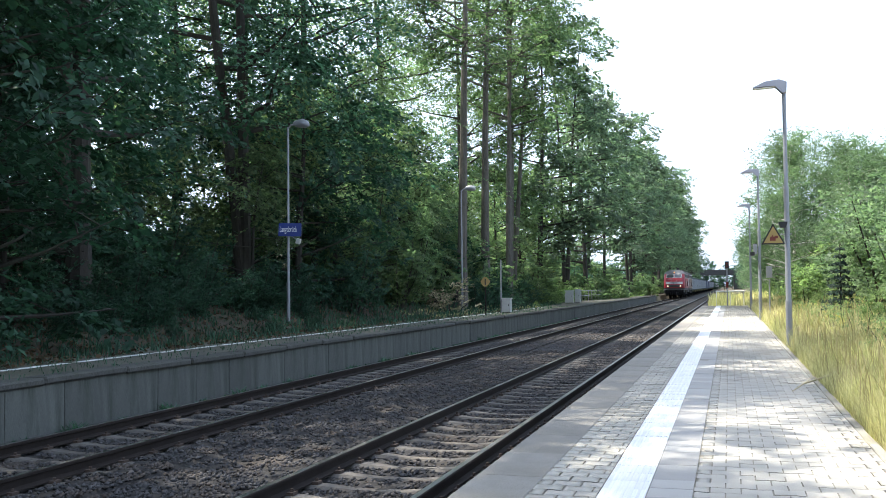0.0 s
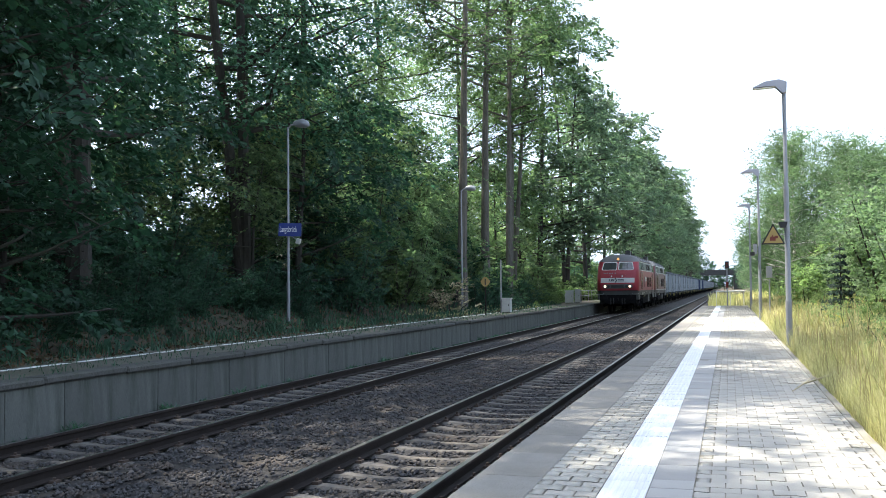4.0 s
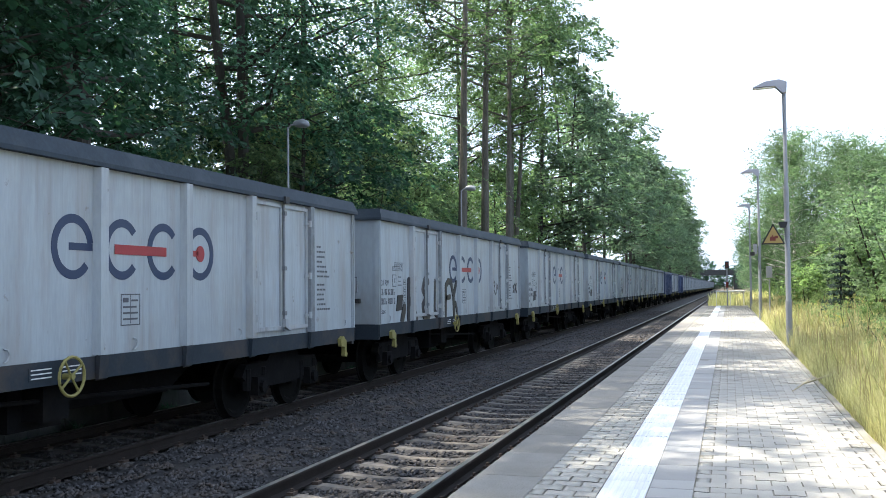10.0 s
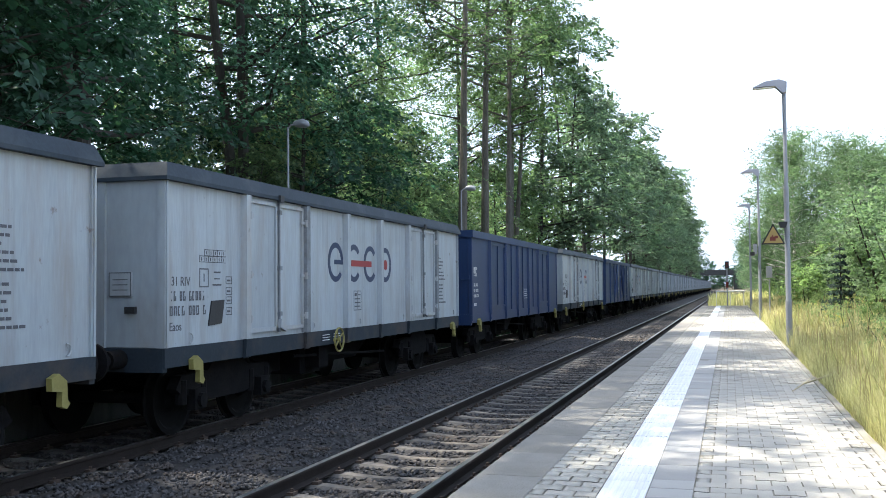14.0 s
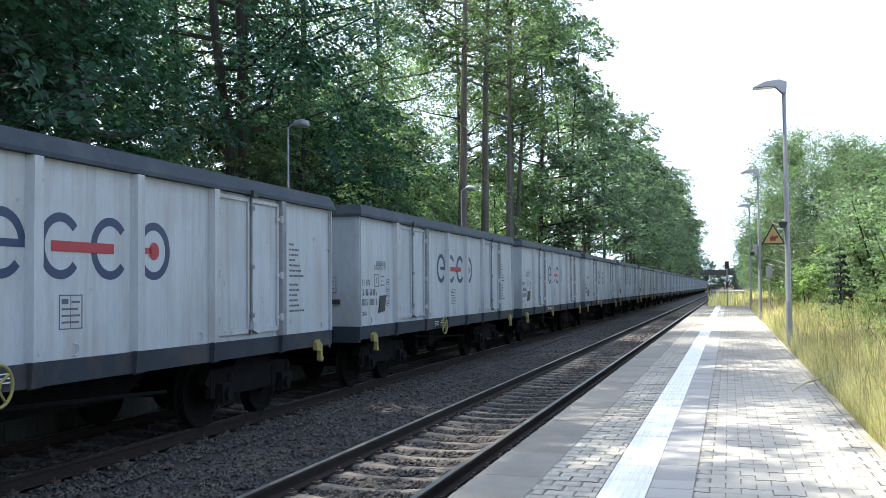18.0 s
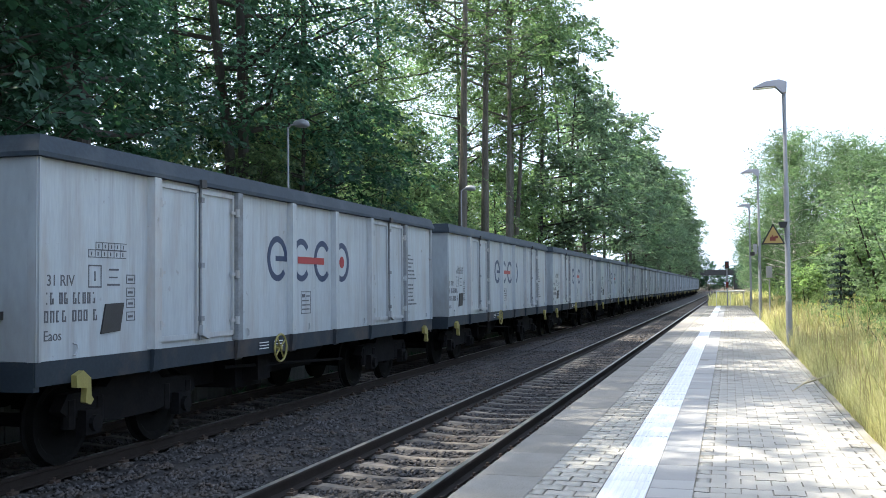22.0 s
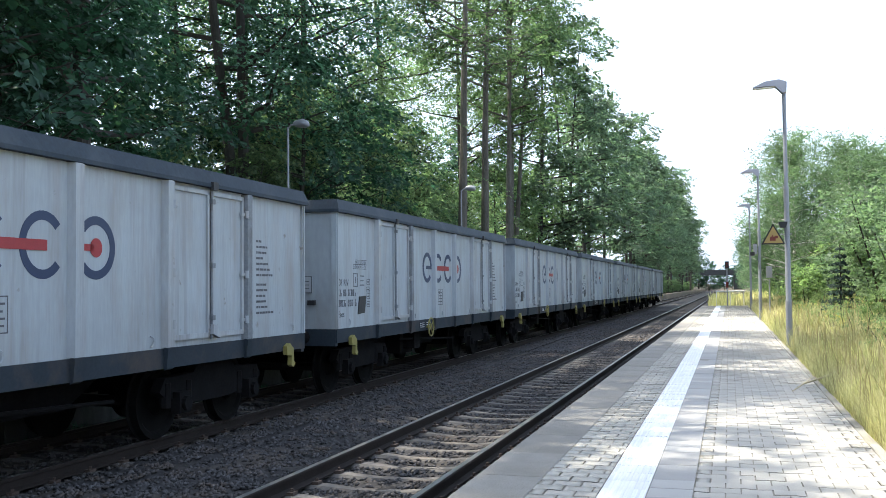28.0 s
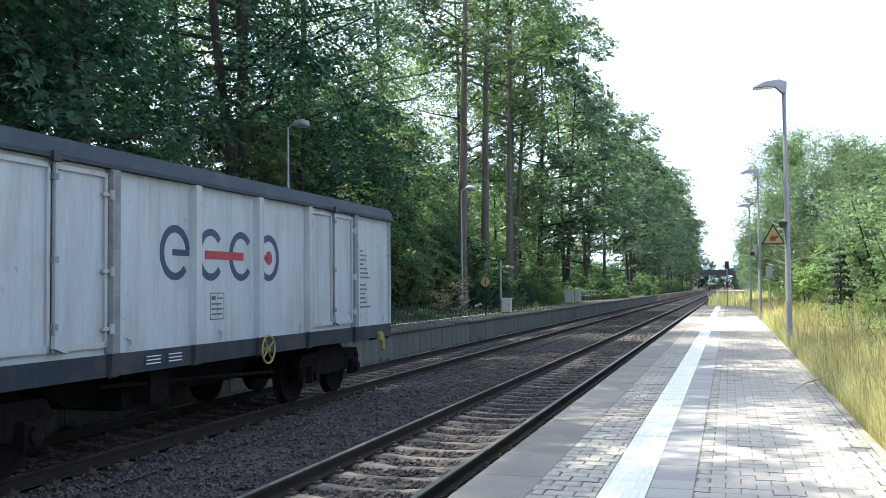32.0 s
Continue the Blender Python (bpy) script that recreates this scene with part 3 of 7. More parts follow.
# double-T pavers in half bond: the nearest single, the rest in one mesh
PIT, WID = 0.1625, 0.2
pv = [(-0.0952, -0.0868), (-0.064, -0.0868), (-0.036, -0.0732), (0.036, -0.0732), (0.064, -0.0868), (0.0952, -0.0868)]
pv = pv + [(-x, -y) for x, y in pv]
bm = bmesh.new()
prism(bm, pv, "z", -0.05, 0.0)
PAVER_ME = mesh_of(bm, "paver", M_PAVER)
pav_v = np.array([(x, y, z) for z in (-0.05, 0.0) for x, y in pv])
cells = []
for r in range(int((P1 - 4) / PIT)):
    y = 4.05 + r * PIT
    off = (r % 2) * WID / 2
    for x0, x1 in ((XD + 0.003, XK), (XA + 0.003, XB - 0.003)):
        x = x0 + WID / 2 - off
        while x < x1 + WID / 2:
            lo, hi = max(x - 0.0985, x0), min(x + 0.0985, x1)
            if hi - lo > 0.03:
                cells.append((lo, hi, x, y))
            x += WID
single = 0
quads, verts_all, base_i = [], [], 0
tops = []
for lo, hi, x, y in cells:
    whole = hi - lo > 0.19
    dz = rng.normal(0, 0.0016)
    if whole and y > 6.3 and single < 300 and x > XD:
        part("paver", PAVER_ME, None, platform, at=pose(x, y, PLAT + dz, rng.normal(0, 0.25), rng.normal(0, 0.25), rng.normal(0, 0.4)))
        single += 1
        continue
    vv = pav_v + np.array([x, y, PLAT + dz])
    vv[:, 0] = np.clip(vv[:, 0], lo, hi)
    verts_all.append(vv)
    for i in range(12):
        quads.append((base_i + (i + 1) % 12, base_i + i, base_i + 12 + i, base_i + 12 + (i + 1) % 12))
    for a, b_, c_, d_ in ((0, 1, 10, 11), (1, 2, 9, 10), (2, 3, 8, 9), (3, 4, 7, 8), (4, 5, 6, 7)):
        quads.append((base_i + 12 + a, base_i + 12 + b_, base_i + 12 + c_, base_i + 12 + d_))
    base_i += 24
rest = new("pavers", raw_mesh("pavers", np.concatenate(verts_all), np.array(quads), M_PAVER))
rest.parent = platform
tagged(rest, "pale interlocking concrete pavers", kind="stuff")

# ---- far platform ----
XW = -9.46
FPLAT = 0.625                   # old platform height above the rails
far_platform = thing("far_platform", "disused low platform with a weathered concrete wall", "platform", kind="structure")
bm = bmesh.new()
box(bm, -13.0, XW - 0.36, -20, 134, -0.5, FPLAT - 0.03)
part("gravel_surface", bm, M_FARPLAT, far_platform, "mossy gravel platform surface")
bm = bmesh.new()
box(bm, XW - 0.16, XW - 0.10, -20, 134, -0.5, FPLAT - 0.12)
part("wall_backing", bm, M_OLDLIP, far_platform)
PANEL_ME = slab_mesh("wall_panel", 0.10, 1.242, 0.75, M_OLDWALL, 0.006)
LIP_ME = slab_mesh("coping_slab", 0.42, 1.995, 0.115, M_OLDLIP, 0.028)
for k in range(108):
    y = 0.6 + k * 1.25
    part("wall_panel", PANEL_ME, None, far_platform, at=pose(XW - 0.06 + rng.normal(0, 0.004), y, FPLAT - 0.112, 0, rng.normal(0, 0.5), rng.normal(0, 0.2)))
for k in range(67):
    y = 1.0 + k * 2.0
    part("coping_slab", LIP_ME, None, far_platform, at=pose(XW - 0.165 + rng.normal(0, 0.014), y, FPLAT - 0.01 + rng.normal(0, 0.009), rng.normal(0, 0.2), rng.normal(0, 0.6), rng.normal(0, 0.25)))
y = 2.0
while y < 60:
    ln = rng.uniform(0.7, 2.4)
    bm = bmesh.new()
    w0, w1 = rng.normal(0, 0.012, 2)
    v = [bm.verts.new(c) for c in ((-11.13 + w0, y, FPLAT - 0.022), (-11.0 + w1, y, FPLAT - 0.022), (-11.0 + w0, y + ln, FPLAT - 0.022), (-11.13 + w1, y + ln, FPLAT - 0.022))]
    bm.faces.new(v)
    bmesh.ops.extrude_face_region(bm, geom=bm.faces[:])
    for q in v:
        q.co.z -= 0.012
    part("white_line", bm, M_WHITELINE, far_platform, "worn white safety line")
    y += ln + rng.uniform(0.02, 0.3)

# ---- woods ----
def leaf_cloud(name, centres, radii, counts, size, material, seed, flat=0.75, droop=0.25, per=26):
    """Folded leaves set in drooping sprays, the sprays gathered in clumps round the given centres."""
    r = np.random.default_rng(seed)
    sc_, sl_, num = [], [], []
    for c, rad, n in zip(centres, radii, counts):
        m = max(1, int(n / per))
        d = r.normal(0, 1, (m, 3))
        d /= np.linalg.norm(d, axis=1)[:, None]
        d *= (r.random((m, 1)) ** 0.40) * rad * r.uniform(0.75, 1.15, (m, 1))
        d[:, 2] *= flat
        sc_.append(d + np.asarray(c))
        sl_.append(np.full(m, rad) * r.uniform(0.35, 0.75, m))
        num.append(np.full(m, max(1, int(n / m))))
    c, ln, num = np.concatenate(sc_), np.concatenate(sl_), np.concatenate(num)
    mid = np.mean(np.asarray(centres), axis=0)
    out = c - mid
    az = np.arctan2(out[:, 1], out[:, 0]) + r.normal(0, 0.8, len(c))
    dip = r.normal(-droop, 0.30 if droop > 0 else 0.5, len(c))
    ax = np.stack([np.cos(az) * np.cos(dip), np.sin(az) * np.cos(dip), np.sin(dip)], 1)
    bx_ = np.stack([-np.sin(az), np.cos(az), r.normal(0, 0.25, len(c))], 1)
    k = np.repeat(np.arange(len(c)), num)
    n = len(k)
    u_, v_ = r.uniform(-1, 1, (n, 1)), r.normal(0, 0.36, (n, 1))
    v_ *= 1.15 - 0.6 * np.abs(u_)
    sag = -0.16 * (u_ + 1) ** 2 * 0.5
    p = c[k] + ax[k] * u_ * ln[k][:, None] + bx_[k] * v_ * ln[k][:, None]
    p[:, 2] += (sag * ln[k][:, None])[:, 0]
    p += r.normal(0, 0.05, (n, 3)) * ln[k][:, None]
    s = (r.uniform(0.6, 1.35, n) * size)[:, None]
    turn = np.sign(v_) * r.uniform(0.1, 1.3, (n, 1))
    u = ax[k] * np.cos(turn) + bx_[k] * np.sin(turn) + r.normal(0, 0.28, (n, 3))
    u[:, 2] -= 0.18
    u /= np.linalg.norm(u, axis=1)[:, None]
    up = np.cross(ax[k], bx_[k]) + r.normal(0, 0.42, (n, 3))
    w = np.cross(up, u)
    w /= np.linalg.norm(w, axis=1)[:, None] + 1e-9
    up = np.cross(u, w)
    v = np.stack([p - u * s * 0.5, p + w * s * 0.30 + up * s * 0.06, p + u * s * 0.5 - up * s * 0.05, p - w * s * 0.30 + up * s * 0.06], 1)
    return raw_mesh(name, v.reshape(-1, 3), np.arange(n * 4).reshape(n, 4), material)


def tree(kind, label, height, spread, clear, seed, leaf_m, bark, n_limbs, leaves, size, group, forks=1, lean=0.0, clump=0.36, droop=0.25):
    """A tapered trunk, limbs that fork into twigs, and leaves in clumps at the ends."""
    r = random.Random(seed)
    t = thing(kind, label, "tree", group)
    bm = bmesh.new()
    rad = height * 0.0095 + 0.04
    tips = []
    for fk in range(forks):
        lx, ly = (r.uniform(-0.10, 0.10) + (fk - (forks - 1) / 2) * 0.16, r.uniform(-0.08, 0.08) + lean)
        pts, rr = [], []
        n = 9
        ph = r.uniform(0, 6)
        for i in range(n):
            q = i / (n - 1)
            z = -0.6 + q * (height * 0.93 + 0.6)
            pts.append((lx * z * 0.6 + 0.25 * math.sin(q * 5 + ph) * q, ly * z * 0.6 + 0.25 * math.cos(q * 4 + ph) * q, z))
            rr.append(rad * (1.45 if i == 0 else 1.0 - 0.86 * q) * (1 if forks == 1 else 0.75))
        tube(bm, pts, rr, 9)
        for k in range(n_limbs // forks):
            q = clear + (1 - clear) * (k + r.random()) / (n_limbs // forks)
            f = q * (n - 1)
            i = min(int(f), n - 2)
            base = Vector(pts[i]).lerp(Vector(pts[i + 1]), f - i)
            az = r.uniform(0, 2 * math.pi)
            shape = math.sin(math.pi * min(1, 0.18 + 0.80 * (q - clear) / (1 - clear))) ** 0.7
            ln = spread * shape * r.uniform(0.65, 1.15) + 0.4
            rise = r.uniform(0.05, 0.55)
            mid = base + Vector((math.cos(az), math.sin(az), rise * 0.7)) * ln * 0.55
            end = base + Vector((math.cos(az + r.uniform(-0.3, 0.3)), math.sin(az + r.uniform(-0.3, 0.3)), rise)) * ln
            lr = max(0.025, rad * (1 - 0.8 * q) * 0.45)
            tube(bm, [base, mid, end], [lr, lr * 0.6, lr * 0.2], 5, False)
            tips += [(end, 1.0), (mid, 0.8)]
            for _ in range(2):
                o = base.lerp(end, r.uniform(0.5, 0.95))
                e2 = o + Vector((r.uniform(-1, 1), r.uniform(-1, 1), r.uniform(-0.3, 0.7))) * ln * 0.38
                tube(bm, [o, e2], [lr * 0.4, lr * 0.12], 4, False)
                tips.append((e2, 0.8))
        tips.append((Vector(pts[-1]), 1.0))
    part("trunk", bm, bark, t, "rough grey-brown bark trunk", smooth=True)
    rads = [spread * clump * w * r.uniform(0.6, 1.25) for _, w in tips]
    tot = sum(x ** 2 for x in rads)
    cnt = [max(6, int(leaves * x ** 2 / tot)) for x in rads]
    part("crown", leaf_cloud("crown", [tuple(c) for c, _ in tips], rads, cnt, size, leaf_m, seed + 5, 0.75 if droop > 0 else 1.1, droop), leaf_m, t)
    return t


def bush(label, w, h, seed, leaf_m, leaves, size, group, kind="bush"):
    r = random.Random(seed)
    t = thing(kind, label, "bush", group)
    bm = bmesh.new()
    cs, rs = [], []
    for k in range(9):
        az, d = r.uniform(0, 6.28), w * 0.5 * math.sqrt(r.random())
        top = Vector((math.cos(az) * d, math.sin(az) * d, h * r.uniform(0.45, 1.0) * (1 - 0.35 * (2 * d / w) ** 2)))
        tube(bm, [(top.x * 0.15, top.y * 0.15, -0.3), (top.x * 0.6, top.y * 0.6, top.z * 0.5), top], [0.035, 0.022, 0.008], 5, False)
        for q in (0.35, 0.65, 0.95):
            cs.append((top.x * (0.4 + 0.6 * q) + r.uniform(-0.2, 0.2), top.y * (0.4 + 0.6 * q) + r.uniform(-0.2, 0.2), top.z * q))
            rs.append(w * 0.20 * r.uniform(0.7, 1.2))
    tagged(part("stem", bm, M_BARK, t), kind="stuff")
    tot = sum(x ** 2 for x in rs)
    part("foliage", leaf_cloud("foliage", cs, rs, [int(leaves * x ** 2 / tot) for x in rs], size, leaf_m, seed + 3, 0.95, -0.35), leaf_m, t)
    return t


def place(t, x, y, sc, turn, used):
    tall = 0.94 + 0.12 * random.Random(int(x * 97 + y * 1013)).random()
    m = pose(x, y, ground_z(x, y) - 0.05, 0, 0, turn) @ Matrix.Diagonal((sc, sc, sc * tall, 1))
    if t.name not in used:
        used.add(t.name)
        t.matrix_basis = m
        return t
    return copy_thing(t, m)


WOODS = "trees along the old platform"
talls = [
    tree("oak_tree", "tall dark-leaved oak on the wooded bank", 24, 4.3, 0.20, 11, M_LEAF_A, M_BARK, 32, 31000, 0.18, WOODS, 1),
    tree("oak_tree", "tall forked oak with dense dark foliage", 26, 4.6, 0.24, 23, M_LEAF_A, M_BARK, 32, 31000, 0.18, WOODS, 2),
    tree("lime_tree", "tall lime with lighter green leaves on the bank", 23, 4.2, 0.16, 37, M_LEAF_B, M_BARK, 34, 27000, 0.17, WOODS, 1),
]
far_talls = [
    tree("oak_tree", "tall oak with haze-paled leaves farther along the line", 24, 4.3, 0.20, 13, M_LEAF_F, M_BARK, 30, 12500, 0.34, WOODS, 1),
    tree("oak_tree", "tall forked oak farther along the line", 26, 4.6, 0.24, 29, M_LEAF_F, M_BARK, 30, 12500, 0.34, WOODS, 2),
    tree("lime_tree", "tall lime with haze-paled leaves farther along the line", 23, 4.2, 0.16, 41, M_LEAF_F, M_BARK, 30, 12500, 0.32, WOODS, 1),
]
backs = [
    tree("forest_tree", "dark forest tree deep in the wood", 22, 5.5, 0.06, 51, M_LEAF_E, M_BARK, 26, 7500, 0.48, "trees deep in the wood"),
    tree("forest_tree", "dark slender forest tree in the wood", 25, 5.0, 0.10, 57, M_LEAF_A, M_BARK, 26, 7500, 0.48, "trees deep in the wood"),
]
young = [
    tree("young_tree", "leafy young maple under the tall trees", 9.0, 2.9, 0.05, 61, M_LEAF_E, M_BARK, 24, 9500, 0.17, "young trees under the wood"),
    tree("young_tree", "young lime with light leaves under the tall trees", 7.5, 2.6, 0.06, 67, M_LEAF_B, M_BARK, 22, 9000, 0.16, "young trees under the wood"),
]
random.seed(5)
used = set()
# the tall front row stands back behind the second lamp and comes closer to the line far off
k = 0
# trees up to y = 4 are out of view, standing in to cast shade
for x, y, sc, kind in ((-16.0, -24, 1.0, 0), (-16.4, -17, 1.0, 1), (-15.8, -10, 1.0, 0), (-16.3, -3, 0.95, 1), (-16.0, 4, 0.95, 0), (-16.6, 16.6, 1.02, 1), (-15.8, 21.3, 1.08, 0), (-16.6, 31.8, 1.08, 1), (-19.3, 36.4, 1.04, 2), (-20.0, 45, 1.0, 2), (-19.3, 55, 1.02, 2), (-18.0, 67.5, 0.98, 2)):
    place(talls[kind], x, y, sc, 63 * y, used)
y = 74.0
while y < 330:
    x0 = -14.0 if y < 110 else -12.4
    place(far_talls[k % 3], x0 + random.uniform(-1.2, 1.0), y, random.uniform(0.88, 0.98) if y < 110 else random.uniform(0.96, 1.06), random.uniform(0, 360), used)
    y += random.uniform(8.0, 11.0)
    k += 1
# a second dark row
# the oak at y 9.6 is out of view, added to shade the far track
for x, y, sc in ((-20.5, 0, 0.8), (-20.5, 25.0, 0.9), (-24.0, 31.0, 0.9), (-22.0, 36.0, 0.74), (-16.6, 9.6, 0.64)):
    place(talls[k % 2], x, y, sc, 70 * y, used)
    k += 1
random.seed(6)
for x0, step, y1 in ((-23, 8.0, 200), (-31, 8.0, 150)):
    y = -24.0
    while y < y1:
        if not (x0 < -28 and y < 60) and not (8 < y < 42) and not (x0 > -28 and y > 42):
            place(backs[k % 2], x0 + random.uniform(-2, 2), y, random.uniform(0.7, 0.9), random.uniform(0, 360), used)
        y += step * random.uniform(0.8, 1.2)
        k += 1
random.seed(8)
y = 3.0
while y < 60:
    for x0 in ((-13.9, -16.6) if 12 < y < 17 else (-15.9, -18.2) if y < 38 else (-16.2, -19.4)):
        if (54 < y or 21 < y < 31) and x0 > -18:
            continue
        place(young[1 if (random.random() < 0.75 and y > 28) else 0], x0 + random.uniform(-0.9, 0.7), y + random.uniform(-1, 1), random.uniform(0.7, 1.2), random.uniform(0, 360), used)
    y += random.uniform(2.6, 4.0)
bare = tree("bare_stemmed_tree", "tall tree with a long bare trunk and high crown", 27, 4.8, 0.50, 83, M_LEAF_B, M_GREYBARK, 24, 11500, 0.21, WOODS, 1, clump=0.27)
bare_dense = tree("bare_stemmed_tree", "tall full-crowned tree with a long bare trunk", 26, 4.8, 0.45, 87, M_LEAF_B, M_GREYBARK, 30, 16500, 0.22, WOODS, 2, clump=0.32)
# high crowns that lean out over the line shade the platform
# the three at y below 8 are out of view, added to cast shade
for x, y, s in ((-14.2, 58.0, 1.0), (-13.7, 62.5, 1.02), (-14.6, 67.5, 0.95), (-13.6, 50.2, 1.0), (-12.6, -14, 1.05), (-13.5, -4.0, 0.92), (-13.9, 7.4, 0.86), (-17.0, 22.6, 1.10)):
    place(bare_dense if y > 60 or y == 7.4 else bare, x, y, s, 60 * x, used)
for x, y, s in ((-16.2, 46, 0.9), (-17.2, 50.5, 1.4), (-17.4, 58, 1.2), (-16.8, 63, 1.1), (-16.2, 69, 1.5), (-15.2, 73, 1.4), (-16.5, 78, 1.6)):
    place(young[1], x, y, s, 50 * x, used)
random.seed(9)
y = 66.0
while y < 140:
    place(young[1], -17.6 + random.uniform(-1, 0.6), y, random.uniform(0.5, 0.9), random.uniform(0, 360), used)
    y += random.uniform(4, 7)
for x, y, s in ((-26, 38, 0.42), (-25, 31.5, 0.42), (-24.5, 35, 0.40), (-27, 43, 0.45), (-25, 48, 0.45), (-25, 55, 0.5), (-24, 63, 0.5)):
    place(backs[0], x, y, s, 47 * x, used)
UNDER = "undergrowth on the wooded bank"
under = [
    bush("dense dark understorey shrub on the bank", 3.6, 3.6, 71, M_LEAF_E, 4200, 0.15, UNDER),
    bush("green hazel-like shrub on the bank", 3.2, 3.0, 73, M_LEAF_A, 3800, 0.14, UNDER),
    bush("lighter green shrub at the edge of the wood", 2.6, 2.2, 79, M_LEAF_B, 2600, 0.14, UNDER),
]
# paler leaf colour stands in for sun on these brambles
fringe = bush("bramble at the foot of the bank, leaves paled as if sunlit", 2.6, 1.7, 81, M_LEAF_C, 2600, 0.13, UNDER)
for x, y, s in ((-12.6, 64, 0.9), (-13.0, 68, 1.2), (-12.7, 72, 1.1), (-12.9, 76.5, 1.3), (-13.2, 81, 1.2), (-12.6, 85, 1.0), (-12.9, 90, 1.3), (-12.4, 96, 1.1), (-12.7, 103, 1.3), (-12.3, 110, 1.2), (-12.4, 118, 1.2), (-12.0, 127, 1.2), (-11.8, 137, 1.2), (-11.4, 148, 1.3)):
    place(fringe, x, y, s, 80 * y, used)
random.seed(10)
y = 14.0
while y < 130:
    for x0 in (-14.6, -17.2, -20.0):
        if x0 > -15 and (y < 24 or 20 < y < 34):
            continue
        kind = under[random.choice((0, 0, 1) if y < 26 else (0, 1, 2) if y < 38 else (2, 2, 2))]
        place(kind, x0 + random.uniform(-0.8, 0.6), y + random.uniform(-1, 1), random.uniform(0.75, 1.3), random.uniform(0, 360), used)
    y += random.uniform(2.2, 3.4) * (1 if y < 60 else 1.8)

# light scrub along the foot of the bank far down the line
random.seed(12)
y = 92.0
while y < 335:
    place(under[2], -12.4 + random.uniform(-0.8, 0.5), y, random.uniform(0.8, 1.3), random.uniform(0, 360), used)
    place(under[1], -16.0 + random.uniform(-1.0, 1.0), y + 2, random.uniform(1.3, 2.0), random.uniform(0, 360), used)
    y += random.uniform(3.5, 6.0) * (1 if y < 160 else 1.5)
# right bank: birches and light bushes in the sun
random.seed(13)
RIGHT = "trees on the sunny bank"
births = [
    tree("birch_tree", "slender birch with pale green leaves", 11.0, 2.7, 0.12, 91, M_LEAF_D, M_BIRCH, 34, 32000, 0.115, RIGHT, droop=-0.6),
    tree("birch_tree", "bushy young birch in full leaf", 9.0, 2.6, 0.08, 97, M_LEAF_D, M_BIRCH, 32, 30000, 0.11, RIGHT, droop=-0.6),
]
RB = "bushes on the sunny bank"
rbush = [
    bush("sunlit green bush on the grassy bank", 2.6, 2.6, 103, M_LEAF_C, 11000, 0.072, RB),
    bush("sunlit willow-like bush on the bank", 2.2, 3.4, 107, M_LEAF_D, 11000, 0.075, RB),
    bush("low yellow-green shrub in dry grass", 1.7, 1.4, 109, M_LEAF_C, 3200, 0.06, RB),
]
far_rbush = [
    bush("green bush farther along the sunny bank", 2.6, 2.6, 123, M_LEAF_C, 4600, 0.12, RB),
    bush("willow-like bush farther along the sunny bank", 2.2, 3.4, 127, M_LEAF_D, 4600, 0.125, RB),
    rbush[2],
]
for x, y, s, k in ((3.4, 63, 0.92, 0), (6.7, 60, 0.86, 0), (4.5, 74, 1.08, 0), (8.0, 62, 0.82, 0), (9.8, 58, 0.72, 1), (6.0, 88, 1.0, 1), (4.4, 98, 0.95, 0), (9.4, 72, 0.85, 0), (4.6, 116, 0.9, 1), (11.5, 54, 0.75, 1), (6.3, 66, 0.8, 1), (6.9, 77, 0.95, 0), (5.6, 82, 0.9, 1), (8.8, 52, 0.7, 1), (7.2, 56, 0.72, 0), (10.8, 63, 0.85, 0), (3.9, 86, 0.9, 0), (4.0, 106, 0.8, 1), (3.8, 126, 0.8, 0), (4.0, 145, 0.8, 1), (4.2, 175, 0.85, 0), (5.4, 135, 0.95, 1), (12, 78, 0.8, 0), (4.2, 160, 0.9, 0), (5.2, 190, 1.0, 1), (4.5, 225, 1.0, 0), (5, 265, 1.0, 0), (4.5, 300, 1.0, 1), (14.5, 50, 0.7, 0)):
    place(births[k], x, y, s, random.uniform(0, 360), used)
y = 14.0
while y < 110:
    for x0, ks, sc in ((3.5, (2, 2, 0), 0.8), (5.1, (0, 1, 0), 1.1), (7.0, (0, 1, 1), 1.15), (9.4, (1, 0, 1), 1.2)):
        if y < 20 + (x0 - 5) * 5 and x0 > 4:
            continue
        place((rbush if y < 42 else far_rbush)[random.choice(ks)], x0 + random.uniform(-0.4, 0.6), y + random.uniform(-0.8, 0.8), sc * random.uniform(0.8, 1.2), random.uniform(0, 360), used)
    y += random.uniform(1.8, 2.6) * (1 if y < 45 else 1.8)
M_SPRUCE = leaf_mat("spruce_needle", (0.045, 0.078, 0.066), 0.2)


